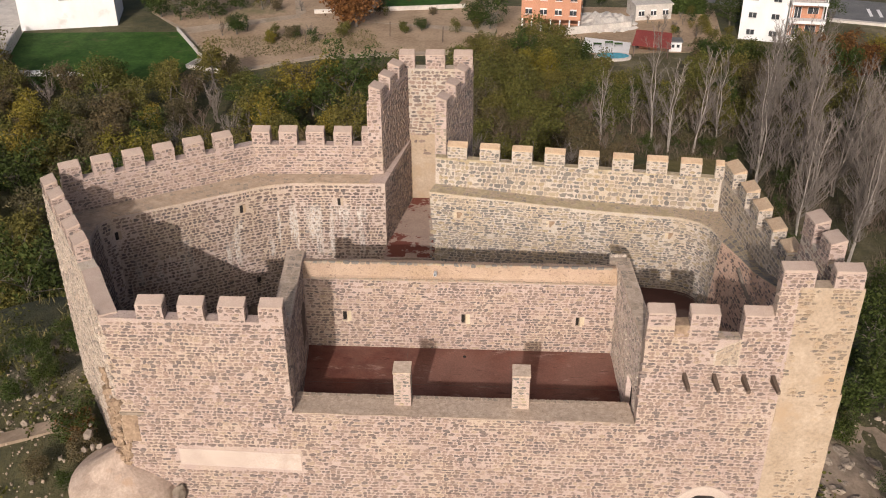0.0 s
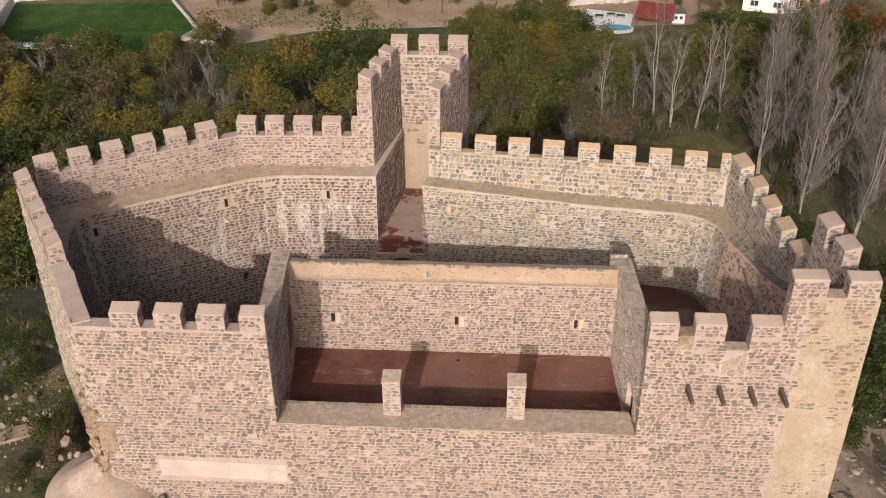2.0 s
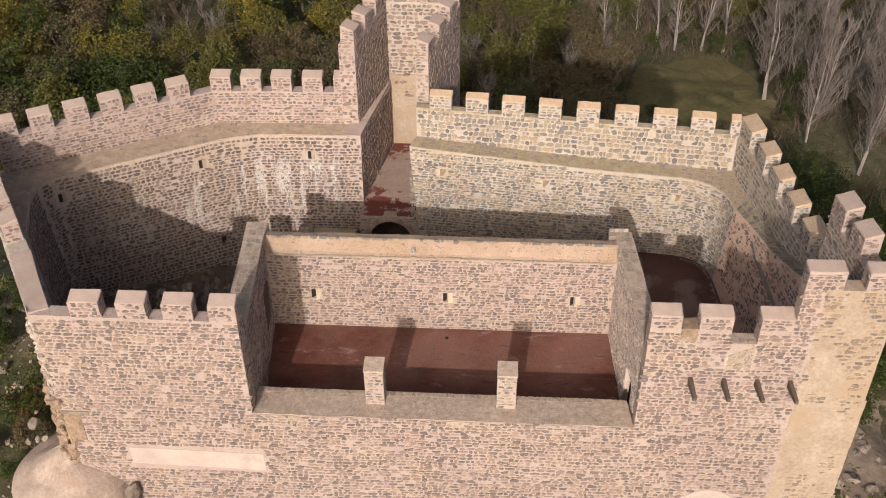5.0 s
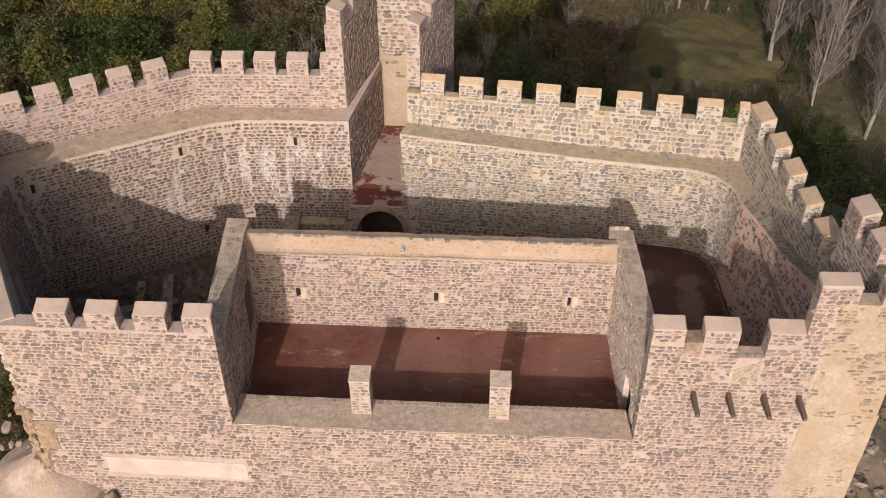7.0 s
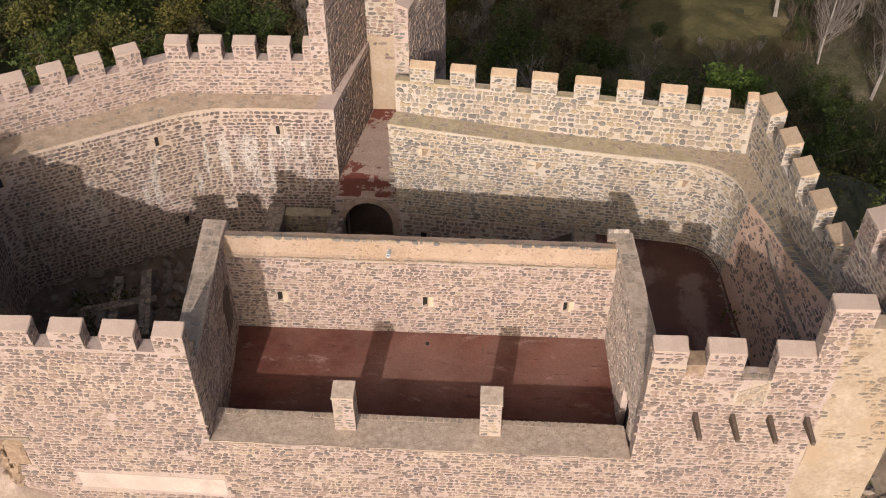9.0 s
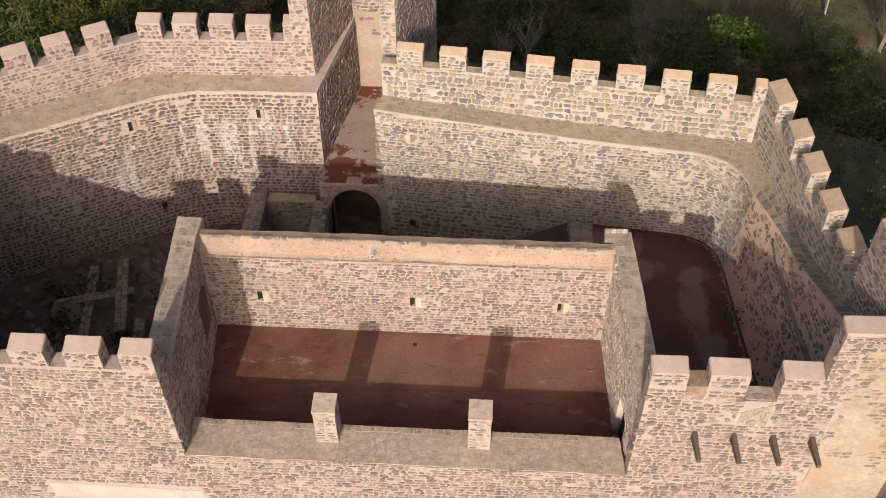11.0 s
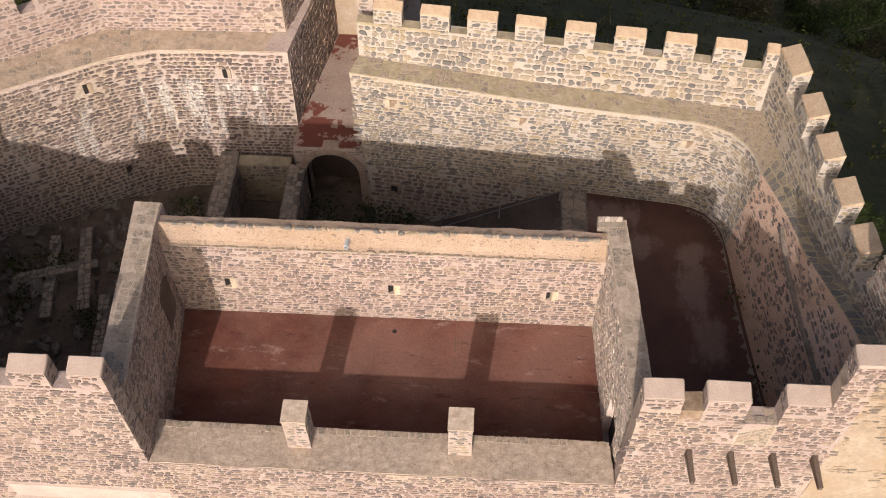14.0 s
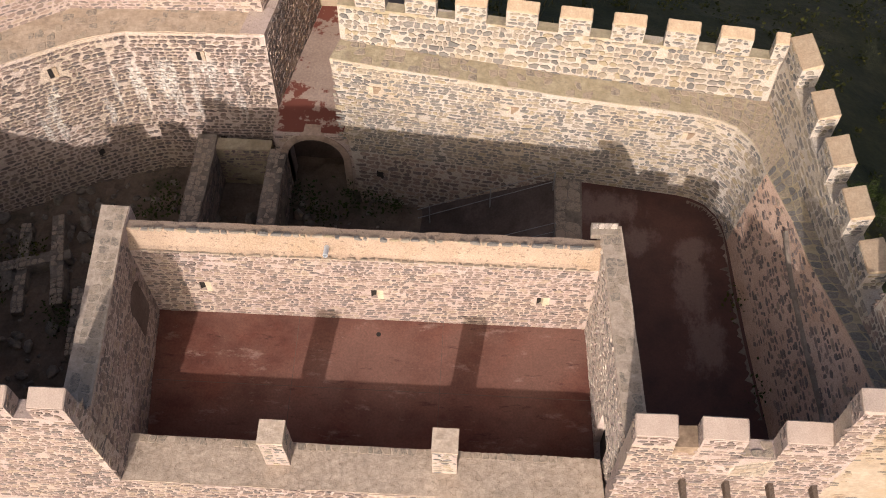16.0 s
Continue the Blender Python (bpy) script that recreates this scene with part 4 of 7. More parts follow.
merlon(parapet_e, (11.38, 6.22), (0.13, -0.99), 1.2, 0.56, 5.12, 0.88, "cream", 99)
for i, y in enumerate((4.28, 2.79, 1.22, -0.28)):
    merlon(parapet_e, (11.66 + 0.118 * (4.28 - y), y), (0.07, -0.998), 0.93, 0.55, 5.08 - 0.03 * i, 0.92 - 0.01 * i, "cream", 100 + i)
# raised flank of the corner turret
bm = bmesh.new()
band(bm, [(12.4, -1.95), (12.55, -3.4), (12.75, -5.08)], [(12.95, -1.95), (13.12, -3.4), (13.45, -5.08)], 2.0, 7.1)
roughen(bm, 0.5, 0.016, 9)
flank = part("turret_flank", bm, MAT["mortar_cream"], curtain)
stones(flank, [(12.95, -1.95), (12.4, -1.95), (12.55, -3.4), (12.75, -5.08)], 4.6, 7.08, "pink", 85)
bm = bmesh.new()
prism(bm, [(13.5, -5.05), (13.62, F + 0.01), (13.66, -5.05), (13.1, -1.95), (12.95, -1.95)], -10, 2.1)
bmesh.ops.recalc_face_normals(bm, faces=bm.faces)
part("turret_flank", bm, MAT["mortar_cream"], curtain)
for i, (p, w) in enumerate((((12.36, -2.0), 0.9), ((12.52, -3.43), 0.85))):
    merlon(flank, p, (0.12, -0.99), w, 0.55, 7.08, 0.92, "pink", 110 + i)

# ---- north-west and west curtain ----
west = empty("wall_west", "pinkish rubble curtain wall bending round the ward, with wall walk and battlements", "castle wall", "structure")
w_in = [(-3.73, 7.6), (-8.0, 7.52), (-8.8, 7.3), (-9.5, 7.02), (-9.95, 6.78), (-14.5, 4.3), (-15.42, 3.82), (-15.8, 3.2), (-15.72, 2.2), (-15.05, 0.2), (-13.9, -1.7), (-12.7, -3.6), (-11.6, -4.95)][::-1]
w_out = [(-3.73, 9.06), (-8.0, 9.0), (-9.2, 8.95), (-9.9, 8.92), (-10.5, 8.6), (-15.6, 5.65), (-17.6, 4.5), (-17.9, 3.9), (-17.95, 3.3), (-16.2, 0.75), (-14.9, -1.2), (-13.75, -3.0), (-12.33, F + 0.02)][::-1]
WT = 3.72
bm = bmesh.new()
leaning_band(bm, offset(w_in, -0.5), w_in, w_out, -3.4, [WT] * len(w_in))
roughen(bm, 0.6, 0.014, 11)
west_low = part("lower_wall", bm, MAT["mortar_limed"], west)
bm = bmesh.new()
band(bm, offset(w_in, 0.02), offset(w_out, -0.02), WT - 0.05, WT + 0.03)
roughen(bm, 0.3, 0.022, 12)
west_walk = part("wall_walk", bm, MAT["walk_tan"], west, "tan mortar wall walk with worn flat stones")
for i in range(len(w_in) - 1):
    slab_stones(west_walk, [(*w_in[i], WT + 0.034), (*w_in[i + 1], WT + 0.034), (*w_out[i + 1], WT + 0.034), (*w_out[i], WT + 0.034)], "tan", 160 + i, 0.3, 0.004, 0.12, 0.4)
W_LOOPS = ((-5.89, 2.82), (-10.1, 2.86), (-15.4, 2.83))


W_FACE = [(-5.89, 7.49), (-10.3, 6.50), (-15.265, 3.81)]
w_base = [Vector(p) for p in offset(w_in, -0.5)]


def near_w(u, z):
    run = 0.0
    for a, b in zip(w_base, w_base[1:]):
        ln = (b - a).length
        if u <= run + ln:
            p = a.lerp(b, (u - run) / ln)
            return any(math.hypot(p.x - q[0], p.y - q[1]) < 0.55 and abs(z - c[1]) < 0.27 for q, c in zip(W_FACE, W_LOOPS))
        run += ln
    return False


stones(west_low, [tuple(p) for p in offset(w_in, -0.5)], -2.7, WT - 0.02, "limed", 121, near_w, 0.5 / 7.12, proud=(0.004, 0.014), row=(0.11, 0.18), wide=(0.12, 0.34), joint=0.03, pieces=300, span=(13.0, 22.0))
for (x, z), (p, t) in zip(W_LOOPS, (((-5.89, 7.49), (1, 0.02)), ((-10.3, 6.50), (0.853, 0.522)), ((-15.265, 3.81), (0.853, 0.522)))):
    bm = bmesh.new()
    tt = Vector(t).normalized()
    nn = Vector((tt.y, -tt.x))
    pp = Vector(p)
    # no opening here: a near-black block at the face paints the loophole's shade
    prism(bm, [tuple(q) for q in (pp - tt * 0.1 + nn * 0.006, pp + tt * 0.04 + nn * 0.006, pp + tt * 0.04 - nn * 0.1, pp - tt * 0.1 - nn * 0.1)], z - 0.19, z + 0.17)
    part("loophole_void", bm, MAT["shade_fill"], west_low)
    bm = bmesh.new()
    prism(bm, [tuple(q) for q in (pp + tt * 0.04 + nn * 0.0, pp + tt * 0.17 + nn * 0.022, pp + tt * 0.17 - nn * 0.1, pp + tt * 0.04 - nn * 0.1)], z - 0.21, z + 0.2)
    roughen(bm, 0.15, 0.008, z)
    part("loophole_jamb", bm, MAT["plaster_ochre"], west_low)
# west putlog holes, likewise near-black blocks in place of shaded recesses
for x, y, z, t in ((-5.79, 7.24, -1.03, (1, 0.02)), (-9.86, 6.44, -1.0, (0.853, 0.522))):
    t = Vector(t).normalized()
    n = Vector((t.y, -t.x))
    bm = bmesh.new()
    prism(bm, [tuple(Vector((x, y)) + t * a + n * b) for a, b in ((-0.10, 0.03), (0.10, 0.03), (0.10, -0.2), (-0.10, -0.2))], z - 0.17, z + 0.17)
    part("putlog_hole", bm, MAT["shade_fill"], west_low, "near-black square block painting a putlog hole's shade")
q_in = [(-17.4, 4.05), (-9.9, 8.42), (-3.95, 8.56)]
bm = bmesh.new()
band(bm, q_in, offset(q_in, 0.5), WT - 0.1, 5.25)
roughen(bm, 0.5, 0.016, 13)
parapet_w = part("parapet", bm, MAT["mortar_pink"], west)
stones(parapet_w, q_in, WT, 5.22, "pink", 122, row=(0.11, 0.18), wide=(0.13, 0.40), pieces=200, span=(3, 14))
td = Vector((7.5, 4.37)).normalized()
for i in range(6):
    p = Vector(q_in[0]) + td * (0.05 + 1.36 * i)
    merlon(parapet_w, tuple(p), td, 0.86, 0.48, 5.25, 0.80, "pink", 130 + i)
for i, x in enumerate((-9.98, -8.72, -7.45, -6.16, -4.85)):
    merlon(parapet_w, (x, 8.42 + 0.0235 * (x + 9.9)), (1, 0.0235), 0.84, 0.48, 5.25, 0.80, "pink", 140 + i)
l_out = [(-17.95, 3.3), (-13.9, -3.0), (-12.4, F)]
bm = bmesh.new()
band(bm, l_out[:2], offset(l_out, 0.6)[:2], -10, [5.3, 5.25])
band(bm, l_out[1:], offset(l_out, 0.6)[1:], -10, [5.22, 5.02])
roughen(bm, 0.6, 0.03, 14)
flank_w = part("outer_wall", bm, MAT["mortar_cream"], west)
bm = bmesh.new()
band(bm, offset(l_out, -0.03)[1:], offset(l_out, 0.62)[1:], 4.9, [5.30, 5.08])
roughen(bm, 0.3, 0.02, 15)
part("coping", bm, MAT["cap"], flank_w, "pinkish mortar coping")
stones(flank_w, l_out, -5.0, 5.2, "pale", 123, lambda u, z: z < 1.3 and u > 8.6 + 0.4 * noise.noise(Vector((z, 0, 7))), row=(0.12, 0.22), wide=(0.14, 0.42), proud=(0.015, 0.045), joint=0.035)
dl = (Vector(l_out[1]) - Vector(l_out[0])).normalized()
for i in range(5):
    p = Vector(l_out[0]) + dl * (0.2 + 1.42 * i)
    merlon(flank_w, tuple(p), dl, 0.9, 0.55, 5.26, 0.86, "pink", 150 + i)
# eroded corner and round plinth
re_ = random.Random(88)
for name, mt, n, zlo, zhi, label in (("eroded_core", "core", 460, -1.8, 1.5, "crumbling ochre rubble core of the worn corner"), ("broken_edge", "stone_pale", 110, 1.0, 4.7, "broken pale stones along the worn corner")):
    bm = bmesh.new()
    for _ in range(n):
        z = re_.uniform(zlo, zhi)
        d = 0.10 + 0.14 * max(0.0, 1 - abs(z + 0.8) / 3)
        rad = re_.uniform(0.05, 0.15) * (1.3 if mt == "core" else 0.75)
        run = abs(re_.gauss(0, 0.9)) if mt == "core" else abs(re_.gauss(0, 0.2))
        m = pose(-12.40 - 0.503 * run + re_.gauss(0, d * 0.6), F + 0.02 + 0.864 * run + re_.gauss(0, d * 0.3), z, re_.uniform(0, 360), re_.uniform(0, 360), re_.uniform(0, 360)) @ Matrix.Diagonal((rad * 1.4, rad, rad * 0.8, 1))
        bmesh.ops.create_icosphere(bm, subdivisions=1, radius=1.0, matrix=m)
    for v in bm.verts:
        v.co += noise.noise_vector(v.co * 6) * 0.07
    part(name, bm, MAT[mt], west, label, kind="stuff")
bm = bmesh.new()
ring = [[bm.verts.new((-12.9 + r * math.cos(a), -5.2 + r * 0.97 * math.sin(a), z + 0.10 * noise.noise(Vector((math.cos(a) * 1.5, math.sin(a) * 1.5, r))))) for a in np.linspace(0, 2 * math.pi, 48, endpoint=False)]
        for r, z in ((0.05, -1.35), (0.65, -1.8), (1.25, -2.2), (1.8, -2.48), (2.05, -2.68), (2.15, -2.98), (2.2, -3.6), (2.3, -5.0), (2.5, -9.5))]
for r, s in zip(ring, ring[1:]):
    for i in range(48):
        bm.faces.new((r[i], s[i], s[(i + 1) % 48], r[(i + 1) % 48]))
bm.faces.new(ring[0])
bmesh.ops.recalc_face_normals(bm, faces=bm.faces)
for v in bm.verts:
    v.co += noise.noise_vector(v.co * 1.1) * 0.05 * min(1.0, math.hypot(v.co.x + 12.9, v.co.y + 5.2))
plinth = tagged(part("turret_plinth", bm, MAT["plinth"]), "round sloping plinth of a lost turret, rendered in pinkish mortar", "turret base")

# broken hollow in the front wall by the corner, under a slab, and a rock spur beside the plinth
bm = bmesh.new()
prism(bm, [(-12.38, F - 0.015), (-11.76, F - 0.015), (-11.76, F + 0.1), (-12.38, F + 0.1)], [-0.5, -0.62, -0.62, -0.5], 0.66)
roughen(bm, 0.12, 0.05, 41)
part("broken_hollow", bm, MAT["core"], wall_front, "hollow of brown broken rubble where facing stones fell out")
bm = bmesh.new()
box(bm, -12.36, -11.45, F - 0.05, F + 0.1, 0.66, 0.79)
roughen(bm, 0.2, 0.018, 42)
part("lintel_slab", bm, MAT["rock"], wall_front, "flat grey slab over the hollow")
bm = bmesh.new()
bmesh.ops.create_icosphere(bm, subdivisions=3, radius=1.0, matrix=pose(-10.62, F - 0.25, -3.3, 0, 12, 0) @ Matrix.Diagonal((0.22, 0.4, 0.85, 1)))
for v in bm.verts:
    v.co += noise.noise_vector(v.co * 2.6) * 0.16
tagged(part("rock_spur", bm, MAT["rock"]), "dark upright rock spur against the foot of the wall", "rock")

# ---- gate tower ----
tower = empty("gate_tower", "narrow open-backed gate tower with battlements above an arched passage", "castle tower")
lw = [(-3.9, 8.5), (-2.93, 12.0)]
bm = bmesh.new()
prism(bm, [(-4.55, 8.5), (-3.9, 8.5), (-2.93, 12.0), (-2.93, 12.6), (-3.6, 12.6)], -4, [7.45, 7.45, 7.78, 7.78, 7.78])
bmesh.ops.recalc_face_normals(bm, faces=bm.faces)
roughen(bm, 0.5, 0.014, 21)
tw_l = part("wall_left", bm, MAT["mortar_pink"], tower)
stones(tw_l, [(-4.55, 8.5), (-3.9, 8.5)], 3.78, 7.42, "pink", 201)
stones(tw_l, lw, 3.7, 7.74, "pink", 202, top=lambda u: 7.42 + 0.088 * u, row=(0.12, 0.18), wide=(0.12, 0.30), proud=(0.01, 0.05), joint=0.035)
bm = bmesh.new()
prism(bm, [(-1.42, 8.3), (-0.9, 8.3), (0.23, 12.0), (0.23, 12.6), (-0.35, 12.6), (-0.6, 11.5)], -4, [7.1, 7.1, 7.75, 7.76, 7.76, 7.65])
bmesh.ops.recalc_face_normals(bm, faces=bm.faces)
roughen(bm, 0.5, 0.014, 22)
tw_r = part("wall_right", bm, MAT["mortar_pink"], tower)
stones(tw_r, [(-1.42, 8.3), (-0.9, 8.3)], 4.0, 7.1, "cream", 203)
stones(tw_r, [(-0.9, 8.3), (0.23, 12.0)], 3.0, 7.7, "pink", 204, top=lambda u: 7.08 + 0.16 * u, row=(0.12, 0.18), wide=(0.12, 0.30), proud=(0.01, 0.05), joint=0.035)
bm = bmesh.new()
box(bm, -2.95, -0.4, 12.0, 12.55, -4, 7.77)
roughen(bm, 0.5, 0.014, 23)
tw_b = part("wall_back", bm, MAT["mortar_cream"], tower)
stones(tw_b, [(-2.95, 11.98), (-0.6, 11.98)], 0.4, 7.72, "pink", 205, lambda u, z: z < 4.3 + 0.4 * noise.noise(Vector((u * 1.3, 0, 4))) and noise.noise(Vector((u * 2.0, z * 1.6, 6))) > -0.28, row=(0.14, 0.22))
bm = bmesh.new()
box(bm, -2.92, -0.62, 11.985, 12.05, 0.6, 4.35)
roughen(bm, 0.3, 0.012, 27)
part("render_patch", bm, MAT["plaster_ochre"], tower, "ochre render left on the lower back wall")
tl = (Vector(lw[1]) - Vector(lw[0])).normalized()
for i, u in enumerate((0.0, 1.25, 2.45)):
    p = Vector(lw[0]) + tl * u
    merlon(tw_l, tuple(p), tl, 0.72, 0.58, 7.43 + 0.11 * i, 0.75, "pink", 210 + i)
for i, (x, w) in enumerate(((-3.35, 0.75), (-2.07, 0.92), (-0.72, 0.9))):
    merlon(tw_b, (x, 12.0), (1, 0), w, 0.5, 7.75, 0.85, "pink", 215 + i)
tr = (Vector((0.23, 12.0)) - Vector((-0.9, 8.3))).normalized()
for i, u in enumerate((0.0, 1.3, 2.6)):
    p = Vector((-0.9, 8.3)) + tr * u
    merlon(tw_r, tuple(p), tr, 0.75, 0.5, 7.08 + 0.21 * i, 0.72, "pink", 220 + i)
bm = bmesh.new()
prism(bm, [(-4.5, 7.62), (-3.73, 7.6), (-2.85, 11.95), (-3.6, 11.95)], -3, [3.76, 3.76, 4.05, 4.05])
roughen(bm, 0.4, 0.016, 24)
ledge = part("passage_wall", bm, MAT["mortar_pink"], tower)
stones(ledge, [(-3.73, 7.6), (-2.85, 11.95)], 0.5, 3.9, "pink", 206, row=(0.12, 0.18), wide=(0.12, 0.30), proud=(0.01, 0.05), joint=0.035, top=lambda u: 3.74 + 0.06 * u)
bm = bmesh.new()
arch_plate(bm, -2.5, 0.94, -0.78, -3.0, -3.78, -1.0, 0.46, 6.38, 7.3)
bmesh.ops.recalc_face_normals(bm, faces=bm.faces)
gate_wall = part("gate_wall", bm, MAT["mortar_pink"], tower)
stones(gate_wall, [(-3.78, 6.38), (-1.0, 6.38)], -2.8, 0.46, "pink", 207, lambda u, z: abs(u - 1.28) < 1.27 and (z < -0.78 or (u - 1.28) ** 2 + ((z + 0.78) / 1.12) ** 2 < 1.6))
bm = bmesh.new()
box(bm, -4.1, -1.46, 7.75, 8.0, -3.0, 0.3)
roughen(bm, 0.3, 0.02, 26)
part("passage_end", bm, MAT["ramp"], tower, "smooth grey-brown plaster inside the gate arch")
bm = bmesh.new()
arch_ring(bm, -2.5, 0.94, -0.78, -2.6, 0.24, 6.35, 6.8)
part("arch_ring", bm, MAT["plaster"], tower, "smooth pinkish arch surround")
bm = bmesh.new()
prism(bm, [(-3.8, 6.5), (-1.5, 6.5), (-1.2, 8.4), (-0.9, 11.98), (-2.8, 11.98), (-3.72, 7.6)], 0.3, [0.5, 0.5, 0.55, 0.75, 0.75, 0.52])
part("passage_roof", bm, MAT["slab"], tower, "red concrete slab over the gate passage")

# ---- ward floor, ramp and ruins ----
bm = bmesh.new()
nx, ny = 90, 60
grid = [[bm.verts.new((lerp(-16.5, 6.0, i / nx), lerp(-5.3, 12.0, j / ny), 0)) for j in range(ny + 1)] for i in range(nx + 1)]
for i in range(nx):
    for j in range(ny):
        c = grid[i][j].co
        if (c.y + 5.2) * 6.0 < -(c.x + 12.2) * 9.0 or (c.x < -3.8 and c.y > 8.4) or (c.x < -10.3 and c.y > 8.2 + (c.x + 10.5) * 0.577):
            continue
        bm.faces.new((grid[i][j], grid[i + 1][j], grid[i + 1][j + 1], grid[i][j + 1]))
for v in bm.verts:
    p = v.co
    v.co.z = -2.5 + 0.22 * noise.noise(p * 0.5) + 0.12 * noise.noise(p * 1.7) + 0.05 * noise.noise(p * 5) + 0.25 * max(0.0, min(1.0, (-8.5 - p.x) / 4))
tagged(part("floor_ward", bm, MAT["earth"]), "bare uneven earth floor of the lower ward strewn with rubble", "ground", "", "structure")
bm = bmesh.new()
prism(bm, [(0.9, 3.0), (5.45, 3.0), (5.45, 5.9), (0.9, 6.4)], -3.2, [-2.55, -0.05, -0.05, -2.55])
bmesh.ops.recalc_face_normals(bm, faces=bm.faces)
roughen(bm, 0.4, 0.012, 31)
tagged(part("ramp", bm, MAT["ramp"]), "dark concrete ramp down to the lower ward", "ramp", "", "structure")
landing = empty("landing", "narrow stone-flagged landing at the head of the ramp", "landing", "structure")
bm = bmesh.new()
prism(bm, [(5.42, 0.75), (6.25, 0.75), (6.3, 5.45), (5.42, 5.6)], -3.0, 0.03)
part("bed", bm, MAT["rubble"], landing)
slab_stones(landing, [(5.45, 0.8, 0.035), (6.22, 0.8, 0.035), (6.26, 5.4, 0.035), (5.45, 5.5, 0.035)], "tan", 301, 0.42, 0.008, 0.05)
railing = empty("railing", "thin steel post-and-cable railing along the ramp", "railing")


def rod(bm, a, b, rad, sides=6):
    a, b = Vector(a), Vector(b)
    m = Matrix.Translation((a + b) / 2) @ (b - a).to_track_quat("Z", "Y").to_matrix().to_4x4()
    bmesh.ops.create_cone(bm, cap_ends=True, segments=sides, radius1=rad, radius2=rad, depth=(b - a).length, matrix=m)


for y in (3.1, 5.0):
    for x in (5.38, 3.4, 1.4):
        z = -0.05 - (5.45 - x) * 0.55
        bm = bmesh.new()
        rod(bm, (x, y, z - 0.1), (x, y, z + 0.95), 0.025)
        part("post", bm, MAT["steel"], railing)
    for k in (0.4, 0.9):
        bm = bmesh.new()
        rod(bm, (5.38, y, -0.01 + k), (1.0, y, -2.42 + k), 0.012)
        part("cable", bm, MAT["steel"], railing)
for i, (x0, x1, y0, y1) in enumerate(((-6.53, -5.9, 3.3, 7.0), (-4.04, -3.46, 3.3, 6.5))):
    stub = empty("ruined_wall", "low ruined partition wall of rough stone in the ward", "ruined wall", "", "ruined walls in the ward")
    bm = bmesh.new()
    box(bm, x0, x1, y0, y1, -3, -0.5)
    roughen(bm, 0.35, 0.04, i)
    body = part("wall_core", bm, MAT["rubble"], stub)
    slab_stones(body, [(x0 + 0.03, y0, -0.47), (x1 - 0.03, y0, -0.47), (x1 - 0.03, y1, -0.47), (x0 + 0.03, y1, -0.47)], "tan", 310 + i, 0.2, 0.005, 0.08, 0.7)
    stones(body, [(x1, y0), (x1, y1)], -2.4, -0.5, "pink", 313 + i)
    stones(body, [(x0, y1), (x0, y0)], -2.4, -0.5, "pink", 316 + i)
lintel = empty("ruined_wall", "low ruined cross wall of rough stone in the ward", "ruined wall", "", "ruined walls in the ward")
bm = bmesh.new()
box(bm, -5.9, -4.04, 6.5, 6.95, -3, -0.6)
roughen(bm, 0.35, 0.04, 7)
body = part("wall_core", bm, MAT["walk"], lintel)
stones(body, [(-5.9, 6.5), (-4.04, 6.5)], -2.4, -0.6, "pink", 319)
for i, (a, b, w, zt) in enumerate((((-11.3, 4.3), (-10.5, 0.9), 0.42, -1.85), ((-13.0, 1.9), (-10.3, 2.75), 0.38, -1.9), ((-12.3, 4.0), (-11.7, 0.6), 0.35, -1.95), ((-9.9, 1.6), (-9.6, -0.8), 0.35, -1.9))):
    ruin = empty("ruined_wall", "stump of a ruined stone wall among rubble", "ruined wall", "", "ruined walls in the ward")
    a, b = Vector(a), Vector(b)
    n = Vector((-(b - a).y, (b - a).x)).normalized() * w
    bm = bmesh.new()
    prism(bm, [tuple(a), tuple(a + n), tuple(b + n), tuple(b)], -3, zt)
    bmesh.ops.recalc_face_normals(bm, faces=bm.faces)
    roughen(bm, 0.22, 0.07, i)
    body = part("wall_core", bm, MAT["rubble"], ruin)
    q = [(*a, zt + 0.03), (*b, zt + 0.03), (*(b + n), zt + 0.03), (*(a + n), zt + 0.03)]
    slab_stones(body, q, "tan", 330 + i, 0.2, 0.02, 0.1, 0.75)
rr = random.Random(77)
bm = bmesh.new()
for _ in range(520):
    if rr.random() < 0.8:
        x, y = rr.uniform(-15, -7), rr.uniform(-4.5, 6.5)
    else:
        x, y = rr.uniform(-7, 4), rr.uniform(1.2, 6.3)
    s = 0.05 + abs(rr.gauss(0, 0.10))
    z = -2.5 + 0.22 * noise.noise(Vector((x, y, 0)) * 0.5) + 0.25 * max(0.0, min(1.0, (-8.5 - x) / 4))
    m = pose(x, y, z + s * 0.35, rr.uniform(0, 360), rr.uniform(0, 360), rr.uniform(0, 360)) @ Matrix.Diagonal((s * 1.3, s, s * 0.7, 1))
    bmesh.ops.create_icosphere(bm, subdivisions=1, radius=1.0, matrix=m)
for v in bm.verts:
    v.co += noise.noise_vector(v.co * 5) * 0.05
tagged(part("rubble", bm, MAT["rubble"]), "loose rubble stones strewn over the ward floor", "rubble", "", "stuff")
# ---- small things ----
# drain hole drawn as a thin disc, its inner shade painted near-black
bm = bmesh.new()
bmesh.ops.create_cone(bm, cap_ends=True, segments=16, radius1=0.07, radius2=0.07, depth=0.01, matrix=pose(0.27, -0.46, hall_z(-0.46) + 0.003, math.degrees(math.atan(FALL)), 0, 0))
tagged(part("floor_drain", bm, MAT["shade_fill"]), "small round near-black disc painting a drain hole's shade in the red floor", "drain")
